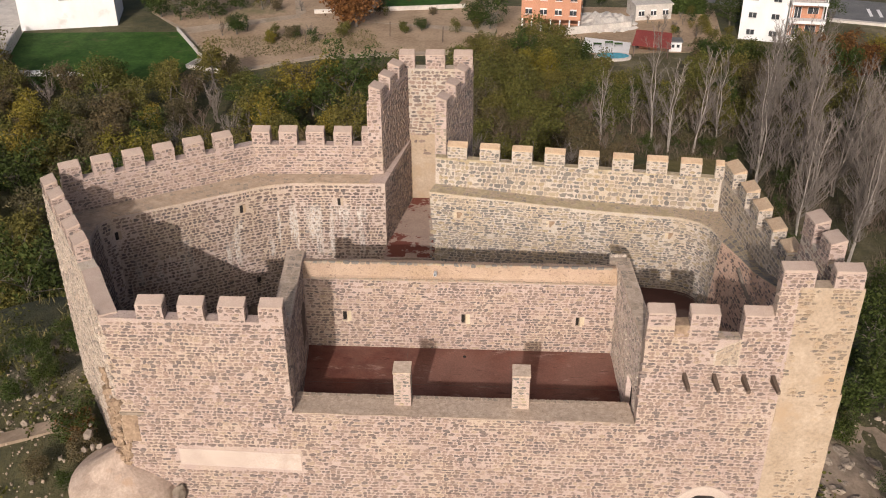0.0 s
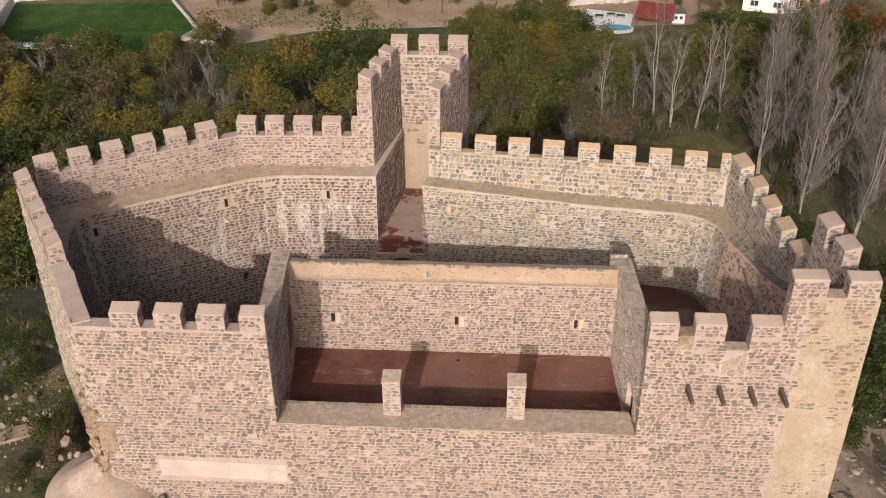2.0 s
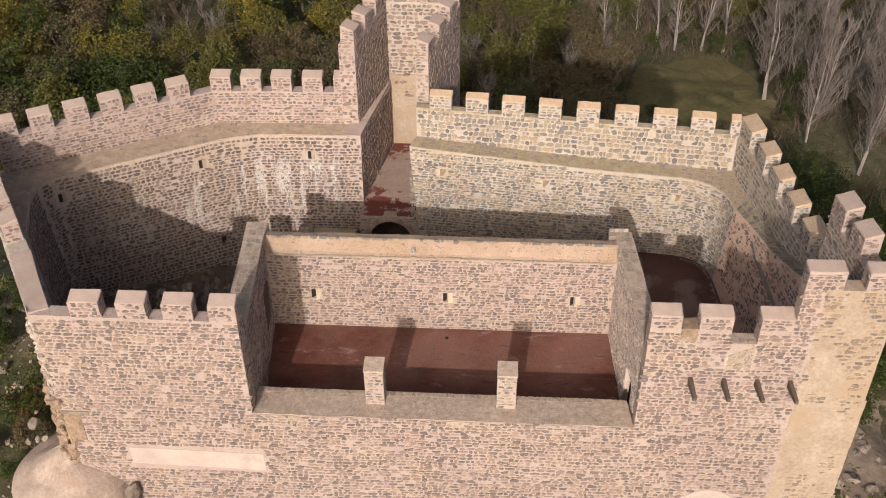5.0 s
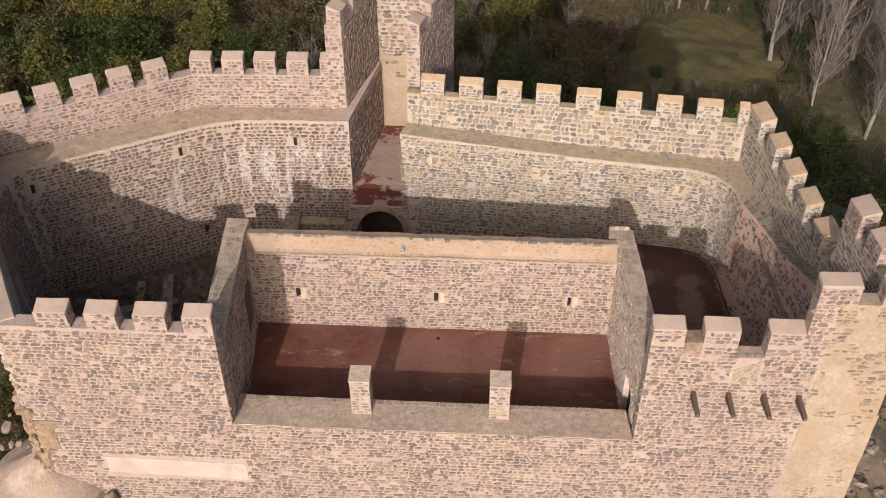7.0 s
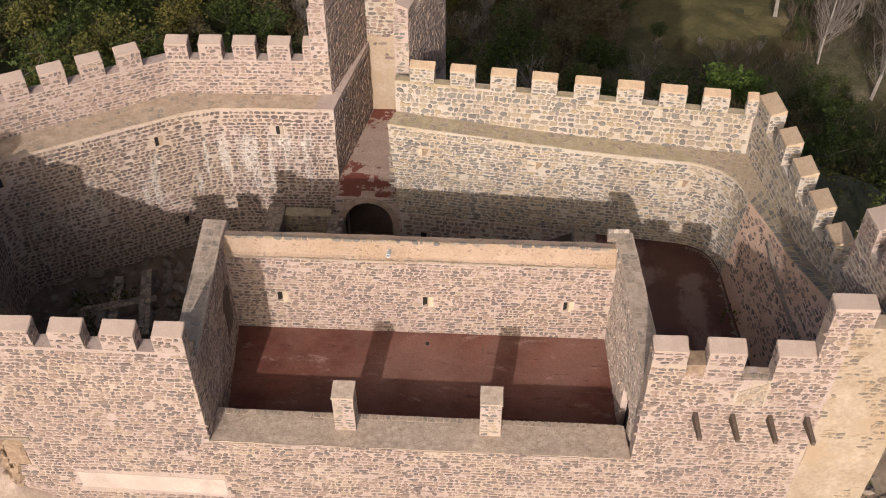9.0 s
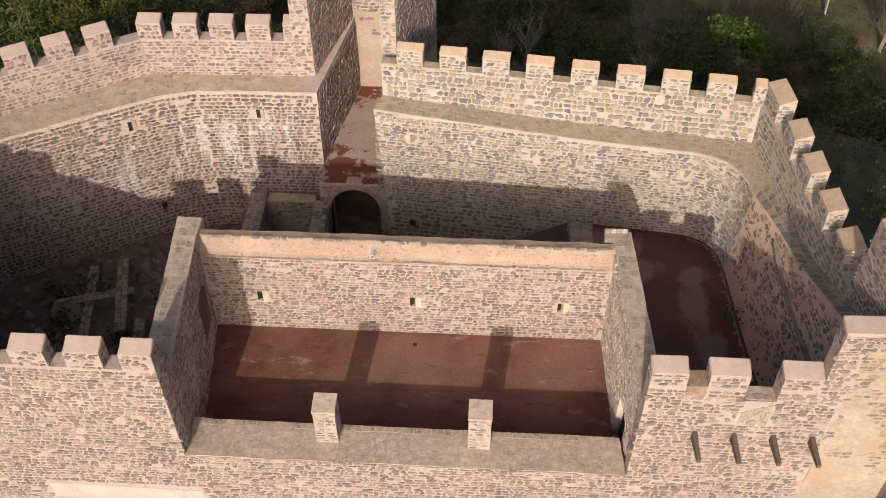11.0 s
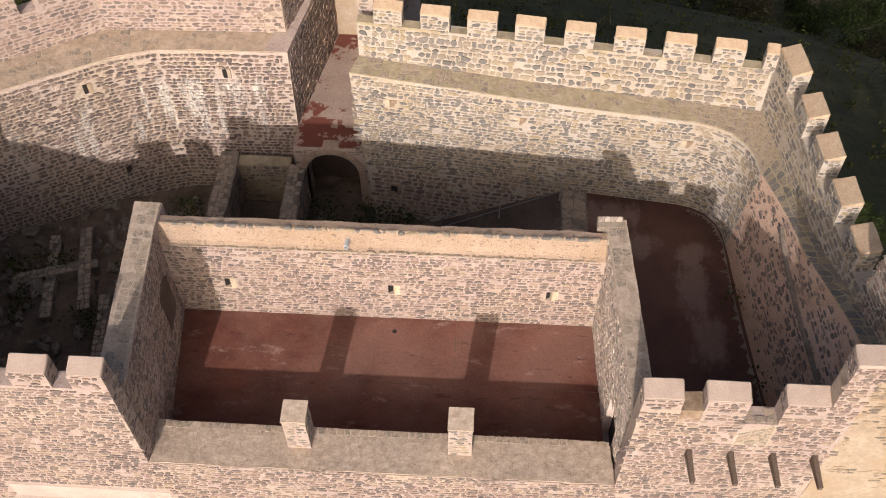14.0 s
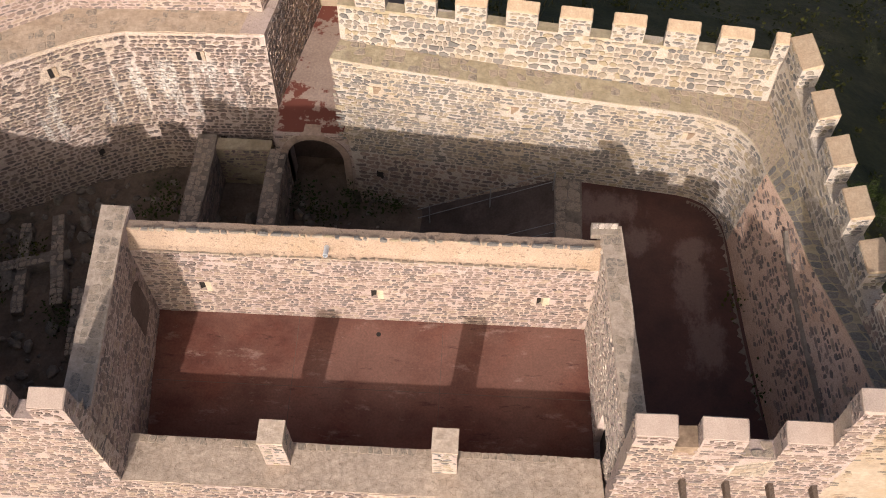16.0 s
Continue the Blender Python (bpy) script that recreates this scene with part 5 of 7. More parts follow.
for x in (-2.1, 2.15):
    bm = bmesh.new()
    prism(bm, [(x - 0.006, -4.24), (x + 0.006, -4.24), (x + 0.006, -0.02), (x - 0.006, -0.02)], [hall_z(y) - 0.01 for y in (-4.24, -4.24, -0.02, -0.02)], [hall_z(y) + 0.0035 for y in (-4.24, -4.24, -0.02, -0.02)])
    part("floor_joint", bm, MAT["ramp"], floor_hall)
bm = bmesh.new()
box(bm, -6.0, 6.4, -2.155, -2.142, hall_z(-2.15) - 0.01, hall_z(-2.15) + 0.0035)
part("floor_joint", bm, MAT["ramp"], floor_hall)
# worn edge strip and low ledge along the east wall
edge = [(9.6, 4.72), (10.1, 4.5), (10.42, 4.12), (10.6, 3.5), (10.68, 1.6), (10.85, -0.4), (11.1, -2.6)]
bm = bmesh.new()
rows = []
for i in range(121):
    f = i / 120 * (len(edge) - 1)
    k = min(int(f), len(edge) - 2)
    p = Vector(edge[k]).lerp(Vector(edge[k + 1]), f - k)
    t = (Vector(edge[k + 1]) - Vector(edge[k])).normalized()
    n = Vector((t.y, -t.x))
    w = max(-0.03, 0.02 + 0.34 * noise.noise(Vector((i * 0.61, 0, 5))) + 0.12 * noise.noise(Vector((i * 2.3, 0, 5))))
    rows.append([bm.verts.new((*(p + n * w), 0.004)), bm.verts.new((*(p - n * 0.05), 0.004))])
for a, b in zip(rows, rows[1:]):
    bm.faces.new((a[0], b[0], b[1], a[1]))
bmesh.ops.recalc_face_normals(bm, faces=bm.faces)
part("worn_edge", bm, MAT["rubble"], floor_court, "pale worn strip along the floor's edge")
def east_x(y, z):
    """The leaning east face at a height."""
    for p, q in zip(range(8, 13), range(9, 14)):
        if inner[p][1] >= y >= inner[q][1]:
            return lerp(foot[p][0], foot[q][0], (inner[p][1] - y) / (inner[p][1] - inner[q][1])) + EAST_LEAN * z
    return foot[13][0] + EAST_LEAN * z


led = [(east_x(y, z), y, z) for y, z in ((1.5, 3.3), (1.1, 3.2), (0.5, 3.05), (-1.1, 2.92), (-2.8, 2.85), (-4.6, 2.8))]
bm = bmesh.new()
rows = [[bm.verts.new((x + 0.12, y, z + 0.10)), bm.verts.new((x - 0.07, y, z + 0.05)), bm.verts.new((x - 0.09, y, z - 0.03)), bm.verts.new((x + 0.08, y, z - 0.10))] for x, y, z in led]
for a, b in zip(rows, rows[1:]):
    for k in range(4):
        bm.faces.new((a[k], b[k], b[(k + 1) % 4], a[(k + 1) % 4]))
bmesh.ops.recalc_face_normals(bm, faces=bm.faces)
roughen(bm, 0.2, 0.03, 3)
part("offset_course", bm, MAT["rubble"], wall_east, "dark projecting course of stones")

# ---- ground ----
def smooth(s):
    s = max(0.0, min(1.0, s))
    return s * s * (3 - 2 * s)


def ground_z(x, y):
    d = math.hypot((x + 1.5) / 1.15, (y - 1.0) / 0.95)
    z = -4.6 - 3.0 * max(0.0, min(1.0, (d - 14) / 8)) - 8.0 * max(0.0, min(1.0, (d - 20) / 14))
    z -= 26.4 * smooth((d - 31) / 48)
    near = max(0.0, min(1.0, (d - 10) / 10)) * (1 - smooth((y - 105) / 25))
    z += near * (0.9 * noise.noise(Vector((x * 0.09, y * 0.09, 0))) + 0.35 * noise.noise(Vector((x * 0.4, y * 0.4, 2))))
    return z


def ground_material():
    m, nt, b = node_mat("hillside_ground")
    broad = tex_noise(nt, 0.06, 6, 0.65)
    mid = tex_noise(nt, 0.55, 6, 0.7)
    fine = tex_noise(nt, 3.5, 5, 0.75)
    c = ramp(nt, broad, [(0.38, (0.044, 0.047, 0.016)), (0.54, (0.078, 0.071, 0.032)), (0.70, (0.17, 0.142, 0.098))])
    c = mix(nt, 0.6, c, ramp(nt, mid, [(0.35, (0.25, 0.27, 0.2)), (0.65, (0.75, 0.7, 0.62))]), "OVERLAY")
    c = mix(nt, 0.6, c, ramp(nt, fine, [(0.3, (0.2, 0.2, 0.2)), (0.7, (0.8, 0.8, 0.78))]), "OVERLAY")
    nt.links.new(c, b.inputs["Base Color"])
    b.inputs["Roughness"].default_value = 1.0
    bump(nt, b, fine, 1.0, 0.15)
    return m


MAT["ground"] = ground_material()
MAT["lawn"] = surface("lawn", (0.016, 0.050, 0.006), (0.044, 0.095, 0.014), (0.085, 0.085, 0.028), 0.35, 1.4, 0.9, 1.0, None, 0.58)
MAT["tilled"] = surface("tilled_earth", (0.26, 0.185, 0.12), (0.38, 0.28, 0.19), (0.17, 0.15, 0.08), 0.16, 1.6, 1.0, 0.8, None, 0.56)
MAT["track"] = surface("dirt_track", (0.28, 0.22, 0.16), (0.38, 0.305, 0.23), (0.20, 0.17, 0.11), 0.4, 2.0, 1.0, 0.8)
MAT["asphalt"] = surface("asphalt", (0.11, 0.11, 0.112), (0.15, 0.148, 0.145), None, 0.3, 3.0)
MAT["concrete"] = surface("pale_concrete", (0.42, 0.39, 0.35), (0.55, 0.51, 0.46), (0.35, 0.32, 0.29), 0.4, 3.0)
MAT["white_wall"] = surface("white_render", (0.60, 0.595, 0.585), (0.70, 0.695, 0.685), (0.52, 0.505, 0.48), 0.35, 6.0, 0.92, 0.5, (1, 1, 0.4), 0.57)
MAT["orange_wall"] = surface("orange_brick", (0.40, 0.20, 0.125), (0.48, 0.245, 0.155), None, 0.5, 5.0)
MAT["roof_tile"] = surface("roof_tile", (0.28, 0.085, 0.05), (0.38, 0.13, 0.075), (0.20, 0.08, 0.06), 0.5, 4.0)
MAT["glass"] = surface("window_glass", (0.03, 0.035, 0.04), (0.06, 0.065, 0.07), None, 0.5, 2.0, 0.15, 0.0)
MAT["pool"] = surface("pool_water", (0.07, 0.30, 0.36), (0.10, 0.36, 0.42), None, 0.5, 2.0, 0.1, 0.05)

bm = bmesh.new()


def axis(a, b, fine, far):
    res = list(np.arange(a, b + 0.01, fine))
    left, right, step = a, b, fine
    while left > -far:
        step *= 1.25
        left -= step
        right += step
        res = [left] + res + [right]
    return res


xs, ys = axis(-70, 70, 2.0, 2500), axis(-60, 130, 2.0, 2500)
grid = [[bm.verts.new((x, y, ground_z(x, y))) for y in ys] for x in xs]
for i in range(len(xs) - 1):
    for j in range(len(ys) - 1):
        f = bm.faces.new((grid[i][j], grid[i + 1][j], grid[i + 1][j + 1], grid[i][j + 1]))
        f.smooth = True
ground = tagged(part("ground", bm, MAT["ground"]), "dry hillside falling to a wooded valley floor", "ground", "", "structure")
VALLEY = -42.0


def flat(name, outline, material, label, category, lift=0.05, kind="structure", cell=3.0):
    """A thin level sheet of ground in the valley."""
    bm = bmesh.new()
    prism(bm, outline, VALLEY - 0.3, VALLEY + lift)
    bmesh.ops.recalc_face_normals(bm, faces=bm.faces)
    return tagged(part(name, bm, material), label, category, "", kind)


flat("lawn", [(-93.5, 139), (-75, 131.5), (-58, 138), (-55.5, 149), (-64, 165), (-97, 163)], MAT["lawn"], "bright green mown grass field", "lawn", 0.10)
flat("garden_ground", [(-64, 166), (-49, 142), (-33, 150.5), (0, 155.5), (4, 186), (-8, 200), (-82, 202), (-74, 178)], MAT["track"], "pale dry ground between the garden plots", "garden", 0.045)
flat("garden_plot", [(-62, 164), (-49, 142.5), (-33.7, 152), (-2.5, 157), (0, 166), (-20, 172), (-40, 176)], MAT["tilled"], "brown tilled kitchen garden with dry rows", "garden", 0.08)
flat("garden_path", [(-48.5, 142), (-48.8, 140.8), (-33, 150), (-2, 154.5), (10, 156), (10, 158), (-3, 156.6), (-33.7, 151.6)], MAT["track"], "pale dirt track along the garden", "track", 0.12)
flat("garden_plot", [(-40, 180), (-41, 176.5), (-20, 172.6), (-2, 171), (2, 182), (-10, 196), (-45, 196)], MAT["tilled"], "bare terraced ground beside the track", "garden", 0.07)
flat("garden_plot", [(-64, 168), (-42, 178), (-46, 198), (-80, 200), (-74, 178)], MAT["tilled"], "brown bare garden plot by the white house", "garden", 0.06)
flat("grass_strip", [(-24, 183.5), (-8, 182.5), (-6, 190), (-24, 190.5)], MAT["lawn"], "bright green strip of grass behind the terrace", "lawn", 0.11)
flat("yard", [(2, 168), (1, 160), (19, 155), (40, 157), (48, 166), (50, 186), (2, 186)], MAT["tilled"], "pale dusty yard between the houses", "yard", 0.06)
flat("lane", [(-91.5, 139), (-96.5, 162), (-103, 190), (-125, 190), (-108, 139)], MAT["concrete"], "pale concrete lane", "lane", 0.06)
road = flat("road", [(66, 181.5), (110, 169), (110, 186), (60, 200), (40, 205), (40, 196)], MAT["asphalt"], "grey asphalt road", "road", 0.08)
for i, (x, y) in enumerate(((82.5, 184.5), (84.5, 184.0))):
    bm = bmesh.new()
    prism(bm, [(x, y - 3), (x + 0.7, y - 3), (x + 1.6, y + 2.5), (x + 0.9, y + 2.5)], VALLEY + 0.05, VALLEY + 0.1)
    part("road_marking", bm, MAT["white_wall"], road)
bm = bmesh.new()
prism(bm, [(66, 179.6), (112, 166.8), (112, 168.0), (66, 180.8)], VALLEY - 0.3, VALLEY + 0.55)
tagged(part("road_parapet", bm, MAT["concrete"]), "low pale concrete parapet beside the road", "parapet", "", "structure")


def sheet(name, centre, rx, ry, material, label, category, seed):
    """An uneven patch that follows the ground."""
    bm = bmesh.new()
    n = 44
    rings = []
    for k in range(13):
        f = k / 12
        ring = []
        for i in range(n):
            a = 6.2832 * i / n
            q = f * (1 + 0.35 * noise.noise(Vector((math.cos(a) * 1.3, math.sin(a) * 1.3, seed))) + 0.12 * noise.noise(Vector((math.cos(a) * 5, math.sin(a) * 5, seed))))
            x, y = centre[0] + rx * q * math.cos(a), centre[1] + ry * q * math.sin(a)
            ring.append(bm.verts.new((x, y, ground_z(x, y) + 0.10 - 0.3 * (k == 12))))
        rings.append(ring)
    for a, b in zip(rings[1:], rings[2:]):
        for i in range(n):
            bm.faces.new((a[i], b[i], b[(i + 1) % n], a[(i + 1) % n]))
    bm.faces.new(rings[1][::-1])
    bmesh.ops.recalc_face_normals(bm, faces=bm.faces)
    return tagged(part(name, bm, material), label, category, "", "structure")


MAT["meadow"] = surface("meadow", (0.075, 0.066, 0.026), (0.125, 0.105, 0.048), (0.17, 0.13, 0.08), 0.12, 1.5, 1.0, 1.0, None, 0.54)
sheet("clearing", (31, 97), 11, 13, MAT["meadow"], "dry olive and tan meadow clearing in the wood", "meadow", 3)
sheet("dirt_patch", (-19.6, -0.4), 3.6, 0.45, MAT["soil"], "pale trodden dirt path on the slope", "path", 5)
sheet("dirt_patch", (17.6, 0.0), 3.3, 5.0, MAT["soil"], "pale stony earth below the corner turret", "ground", 7)


# ---- houses ----
def house(name, label, corner, yaw, w, d, h, wall, storeys, cols, side_cols, base=0.0, roof=None, win=(1.3, 1.3), first=0):
    """A block with real window openings set back; corner is its front left foot, yaw its turn in degrees."""
    ob = empty(name, label, "house")
    m = pose(corner[0], corner[1], VALLEY, 0, 0, yaw)
    ob.matrix_basis = m
    bm = bmesh.new()
    box(bm, 0.25, w - 0.25, 0.25, d, base, h - 0.02)
    part("core", bm, MAT["glass"], ob)
    step = (h - base) / storeys
    for face in range(2):
        length, n = (w, cols) if face == 0 else (d, side_cols)
        bm = bmesh.new()
        holes = []
        for s in range(first, storeys):
            for c in range(n):
                cx = (c + 0.5) * length / n
                zb = base + s * step + 0.32 * step
                holes.append((cx - win[0] / 2, cx + win[0] / 2, zb, zb + win[1]))
        us = sorted({0.0, length, *[q[0] for q in holes], *[q[1] for q in holes]})
        for u0, u1 in zip(us, us[1:]):
            mine = sorted((q[2], q[3]) for q in holes if q[0] <= u0 + 1e-5 and q[1] >= u1 - 1e-5)
            z = base
            for lo, hi in mine + [(h, h)]:
                if lo - z > 1e-3:
                    if face == 0:
                        box(bm, u0, u1, 0, 0.25, z, lo)
                    else:
                        box(bm, w - 0.25, w, max(u0, 0.25), u1, z, lo)
                z = hi
        part("wall", bm, wall, ob)
        for q in holes:
            bm = bmesh.new()
            mid = (q[0] + q[1]) / 2
            if face == 0:
                box(bm, q[0] - 0.08, q[1] + 0.08, -0.08, 0.2, q[2] - 0.12, q[2])
                box(bm, mid - 0.04, mid + 0.04, 0.12, 0.2, q[2], q[3])
                box(bm, q[0], q[1], 0.12, 0.2, q[3] - 0.35, q[3])
            else:
                box(bm, w - 0.2, w + 0.08, q[0] - 0.08, q[1] + 0.08, q[2] - 0.12, q[2])
                box(bm, w - 0.2, w - 0.12, mid - 0.04, mid + 0.04, q[2], q[3])
            part("window", bm, MAT["white_wall"], ob)
    bm = bmesh.new()
    box(bm, -0.25, w + 0.25, -0.25, d + 0.25, h - 0.02, h + 0.3)
    part("roof", bm, roof or MAT["concrete"], ob)
    bm = bmesh.new()
    box(bm, 0, 0.25, 0.25, d, base, h - 0.03)
    box(bm, 0.25, w - 0.25, d - 0.2, d + 0.02, base, h - 0.03)
    part("wall", bm, wall, ob)
    if base > 0.5:
        for i in range(7):
            for j in (0.2, d - 0.4):
                bm = bmesh.new()
                box(bm, 0.1 + i * (w - 0.5) / 6, 0.4 + i * (w - 0.5) / 6, j, j + 0.3, -0.1, base)
                part("pillar", bm, MAT["white_wall"], ob)
        bm = bmesh.new()
        box(bm, 0.5, w - 0.5, d * 0.55, d - 0.5, -0.1, base)
        part("ground_floor", bm, wall, ob)
    return ob


house("white_house", "large white rendered building with few windows", (-97.5, 164.5), 13, 19.5, 12, 9, MAT["white_wall"], 2, 1, 1, roof=MAT["roof_tile"], win=(2.6, 1.8), first=1)
house("orange_flats", "orange brick apartment block raised on white pillars", (6.9, 169.2), -7, 12.2, 9, 14.5, MAT["orange_wall"], 4, 4, 2, base=2.7, win=(1.4, 1.3))
house("white_flats", "white apartment block with covered balconies", (51.0, 165.6), -14, 8.8, 9, 14, MAT["white_wall"], 4, 2, 2, roof=MAT["roof_tile"], win=(1.5, 1.4))
loggia = empty("loggia_house", "white house wing with deep open balconies under a tiled roof", "house")
loggia.matrix_basis = pose(59.9, 162.9, VALLEY, 0, 0, -6)
bm = bmesh.new()
box(bm, 0.2, 6.4, 1.9, 8.0, 0.0, 11.4)
part("back_wall", bm, MAT["orange_wall"], loggia, "orange brick wall behind the balconies")
for x in (0.0, 6.4):
    bm = bmesh.new()
    box(bm, x, x + 0.2, 1.2, 8.05, 0.0, 11.42)
    part("side_wall", bm, MAT["white_wall"], loggia)
    bm = bmesh.new()
    box(bm, x, x + 0.2, -1.1, -0.9, 0.0, 11.42)
    part("pillar", bm, MAT["white_wall"], loggia)
for k in range(3):
    z = 1.0 + 3.65 * k
    bm = bmesh.new()
    box(bm, -0.1, 6.7, -1.3, 1.9, z, z + 0.25)
    part("balcony_floor", bm, MAT["white_wall"], loggia)
    bm = bmesh.new()
    box(bm, -0.1, 6.7, -1.3, -1.15, z + 0.25, z + 0.62)
    part("balcony_front", bm, MAT["white_wall"], loggia)
    bm = bmesh.new()
    rod(bm, (-0.05, -1.22, z + 1.15), (6.65, -1.22, z + 1.15), 0.04)
    for i in range(9):
        rod(bm, (0.1 + i * 0.8, -1.22, z + 0.6), (0.1 + i * 0.8, -1.22, z + 1.15), 0.025)
    part("balcony_rail", bm, MAT["steel"], loggia)
    for x, w, h in ((1.1, 1.2, 2.2), (3.6, 2.0, 1.3)):
        bm = bmesh.new()
        box(bm, x, x + w, 1.84, 1.95, z + 2.45 - h, z + 2.45)
        pane = part("window", bm, MAT["glass"], loggia)
        for e in (x - 0.08, x + w / 2 - 0.04, x + w):
            bm = bmesh.new()
            box(bm, e, e + 0.08, 1.82, 1.93, z + 2.45 - h, z + 2.50)
            part("frame_bar", bm, MAT["white_wall"], pane)
bm = bmesh.new()
prism(bm, [(-0.4, -1.6), (7.0, -1.6), (7.0, 8.3), (-0.4, 8.3)], [11.2, 11.2, 12.6, 12.6], [11.45, 11.45, 12.85, 12.85])
part("roof", bm, MAT["roof_tile"], loggia)
house("old_house", "low old stone house with a pale flat roof", (31.5, 176.5), 12, 8, 6, 3.2, MAT["concrete"], 1, 3, 2)
flat("terrace", [(18.5, 156.5), (27.5, 153.8), (29.0, 162), (20.0, 165)], MAT["white_wall"], "white paved pool terrace", "terrace", 0.14)
bm = bmesh.new()
nx, ny = 26, 20
grid = [[bm.verts.new((lerp(17, 33, i / nx), lerp(167, 183, j / ny), VALLEY - 0.6 + 2.2 * math.sin(math.pi * i / nx) * math.sin(math.pi * j / ny) + 0.8 * noise.noise(Vector((i * 0.45, j * 0.45, 4))))) for j in range(ny + 1)] for i in range(nx + 1)]
for i in range(nx):
    for j in range(ny):
        bm.faces.new((grid[i][j], grid[i + 1][j], grid[i + 1][j + 1], grid[i][j + 1]))
tagged(part("rocky_bank", bm, MAT["concrete"]), "pale rocky bank between the houses", "rocks", "", "structure")
MAT["red_roof"] = surface("dark_red_roof", (0.15, 0.032, 0.028), (0.21, 0.05, 0.042), None, 0.6, 4.0)
shed = empty("pool_shed", "open garden shed with a dark red tiled roof", "shed")
bm = bmesh.new()
prism(bm, [(28.2, 154.6), (35.4, 152.7), (36.3, 157.9), (29.6, 159.9)], [VALLEY + 2.1, VALLEY + 2.1, VALLEY + 3.4, VALLEY + 3.4], [VALLEY + 2.3, VALLEY + 2.3, VALLEY + 3.6, VALLEY + 3.6])
part("roof", bm, MAT["red_roof"], shed)
for x, y in ((28.7, 154.9), (35.0, 153.3), (35.9, 157.5), (30.0, 159.5)):
    bm = bmesh.new()
    box(bm, x - 0.12, x + 0.12, y - 0.12, y + 0.12, VALLEY, VALLEY + 2.3)
    part("post", bm, MAT["wood"], shed)
bm = bmesh.new()
prism(bm, [(30.2, 158.6), (35.6, 157.2), (35.7, 157.6), (30.3, 159.1)], VALLEY, VALLEY + 3.0)
part("wall", bm, MAT["orange_wall"], shed)
hut = empty("garden_hut", "tiny white garden hut with a dark flat roof", "hut")
bm = bmesh.new()
box(bm, 35.9, 38.3, 157.2, 159.2, VALLEY, VALLEY + 2.0)
part("wall", bm, MAT["white_wall"], hut)
bm = bmesh.new()
box(bm, 35.7, 38.5, 157.0, 159.4, VALLEY + 2.0, VALLEY + 2.25)
part("roof", bm, MAT["asphalt"], hut)
for x in (36.3, 37.3):
    bm = bmesh.new()
    box(bm, x, x + 0.55, 157.14, 157.25, VALLEY + 0.9, VALLEY + 1.5)
    part("window", bm, MAT["glass"], hut)
for x, y in ((22.0, 159.2), (24.4, 160.2), (26.2, 159.4)):
    table = empty("garden_table", "dark green garden table on the pool terrace", "table", "", "tables on the pool terrace")
    bm = bmesh.new()
    box(bm, x - 0.8, x + 0.8, y - 0.45, y + 0.45, VALLEY + 0.80, VALLEY + 0.87)
    part("tabletop", bm, MAT["lawn"], table)
    for a, b in ((-0.7, -0.35), (0.7, -0.35), (0.7, 0.35), (-0.7, 0.35)):
        bm = bmesh.new()
        rod(bm, (x + a, y + b, VALLEY + 0.14), (x + a, y + b, VALLEY + 0.81), 0.04)
        part("leg", bm, MAT["steel"], table)
for k, (x, y) in enumerate(((-50, 166), (-36.5, 158), (-20, 164), (-9, 161))):
    bm = bmesh.new()
    rod(bm, (x, y, VALLEY - 0.3), (x + 0.1, y, VALLEY + 3.2), 0.09)
    tagged(part("post", bm, MAT["wood"]), "tall weathered wooden post in the garden", "post", "posts in the garden")
pool = empty("pool", "small turquoise swimming pool with a pale surround", "pool")
bm = bmesh.new()
ringo = [(24.5 + 3.6 * math.cos(a), 153.2 + 2.0 * math.sin(a)) for a in np.linspace(0, 2 * math.pi, 24, endpoint=False)]
prism(bm, ringo, VALLEY, VALLEY + 0.5)
part("surround", bm, MAT["concrete"], pool)
bm = bmesh.new()
prism(bm, [(24.5 + (x - 24.5) * 0.86, 153.2 + (y - 153.2) * 0.82) for x, y in ringo], VALLEY, VALLEY + 0.52)
part("water", bm, MAT["pool"], pool)


def long_wall(name, pts, h, t, material, label):
    bm = bmesh.new()
    band(bm, pts, offset(pts, t), VALLEY - 0.5, VALLEY + h)
    return tagged(part(name, bm, material), label, "garden wall", "", "structure")


long_wall("garden_wall", [(-91.2, 139.2), (-96.6, 162.5)], 2.2, 0.35, MAT["concrete"], "stained grey wall beside the lane")
long_wall("garden_wall", [(-55.2, 149), (-57, 144), (-49.5, 141.5)], 0.8, 0.3, MAT["concrete"], "low pale wall at the field's corner")
long_wall("garden_wall", [(-65, 166), (-55.4, 149.3)], 0.9, 0.3, MAT["concrete"], "low wall between field and garden")
long_wall("garden_wall", [(-94, 138), (-80, 138.5), (-75, 137)], 0.7, 1.6, MAT["white_wall"], "broad white wall top at the field's edge")
long_wall("garden_wall", [(15, 166), (30, 171), (31, 176)], 1.6, 0.4, MAT["concrete"], "stepped pale garden wall")
long_wall("garden_wall", [(-38, 178.5), (-5, 184)], 1.0, 0.3, MAT["concrete"], "low terrace wall above the garden")


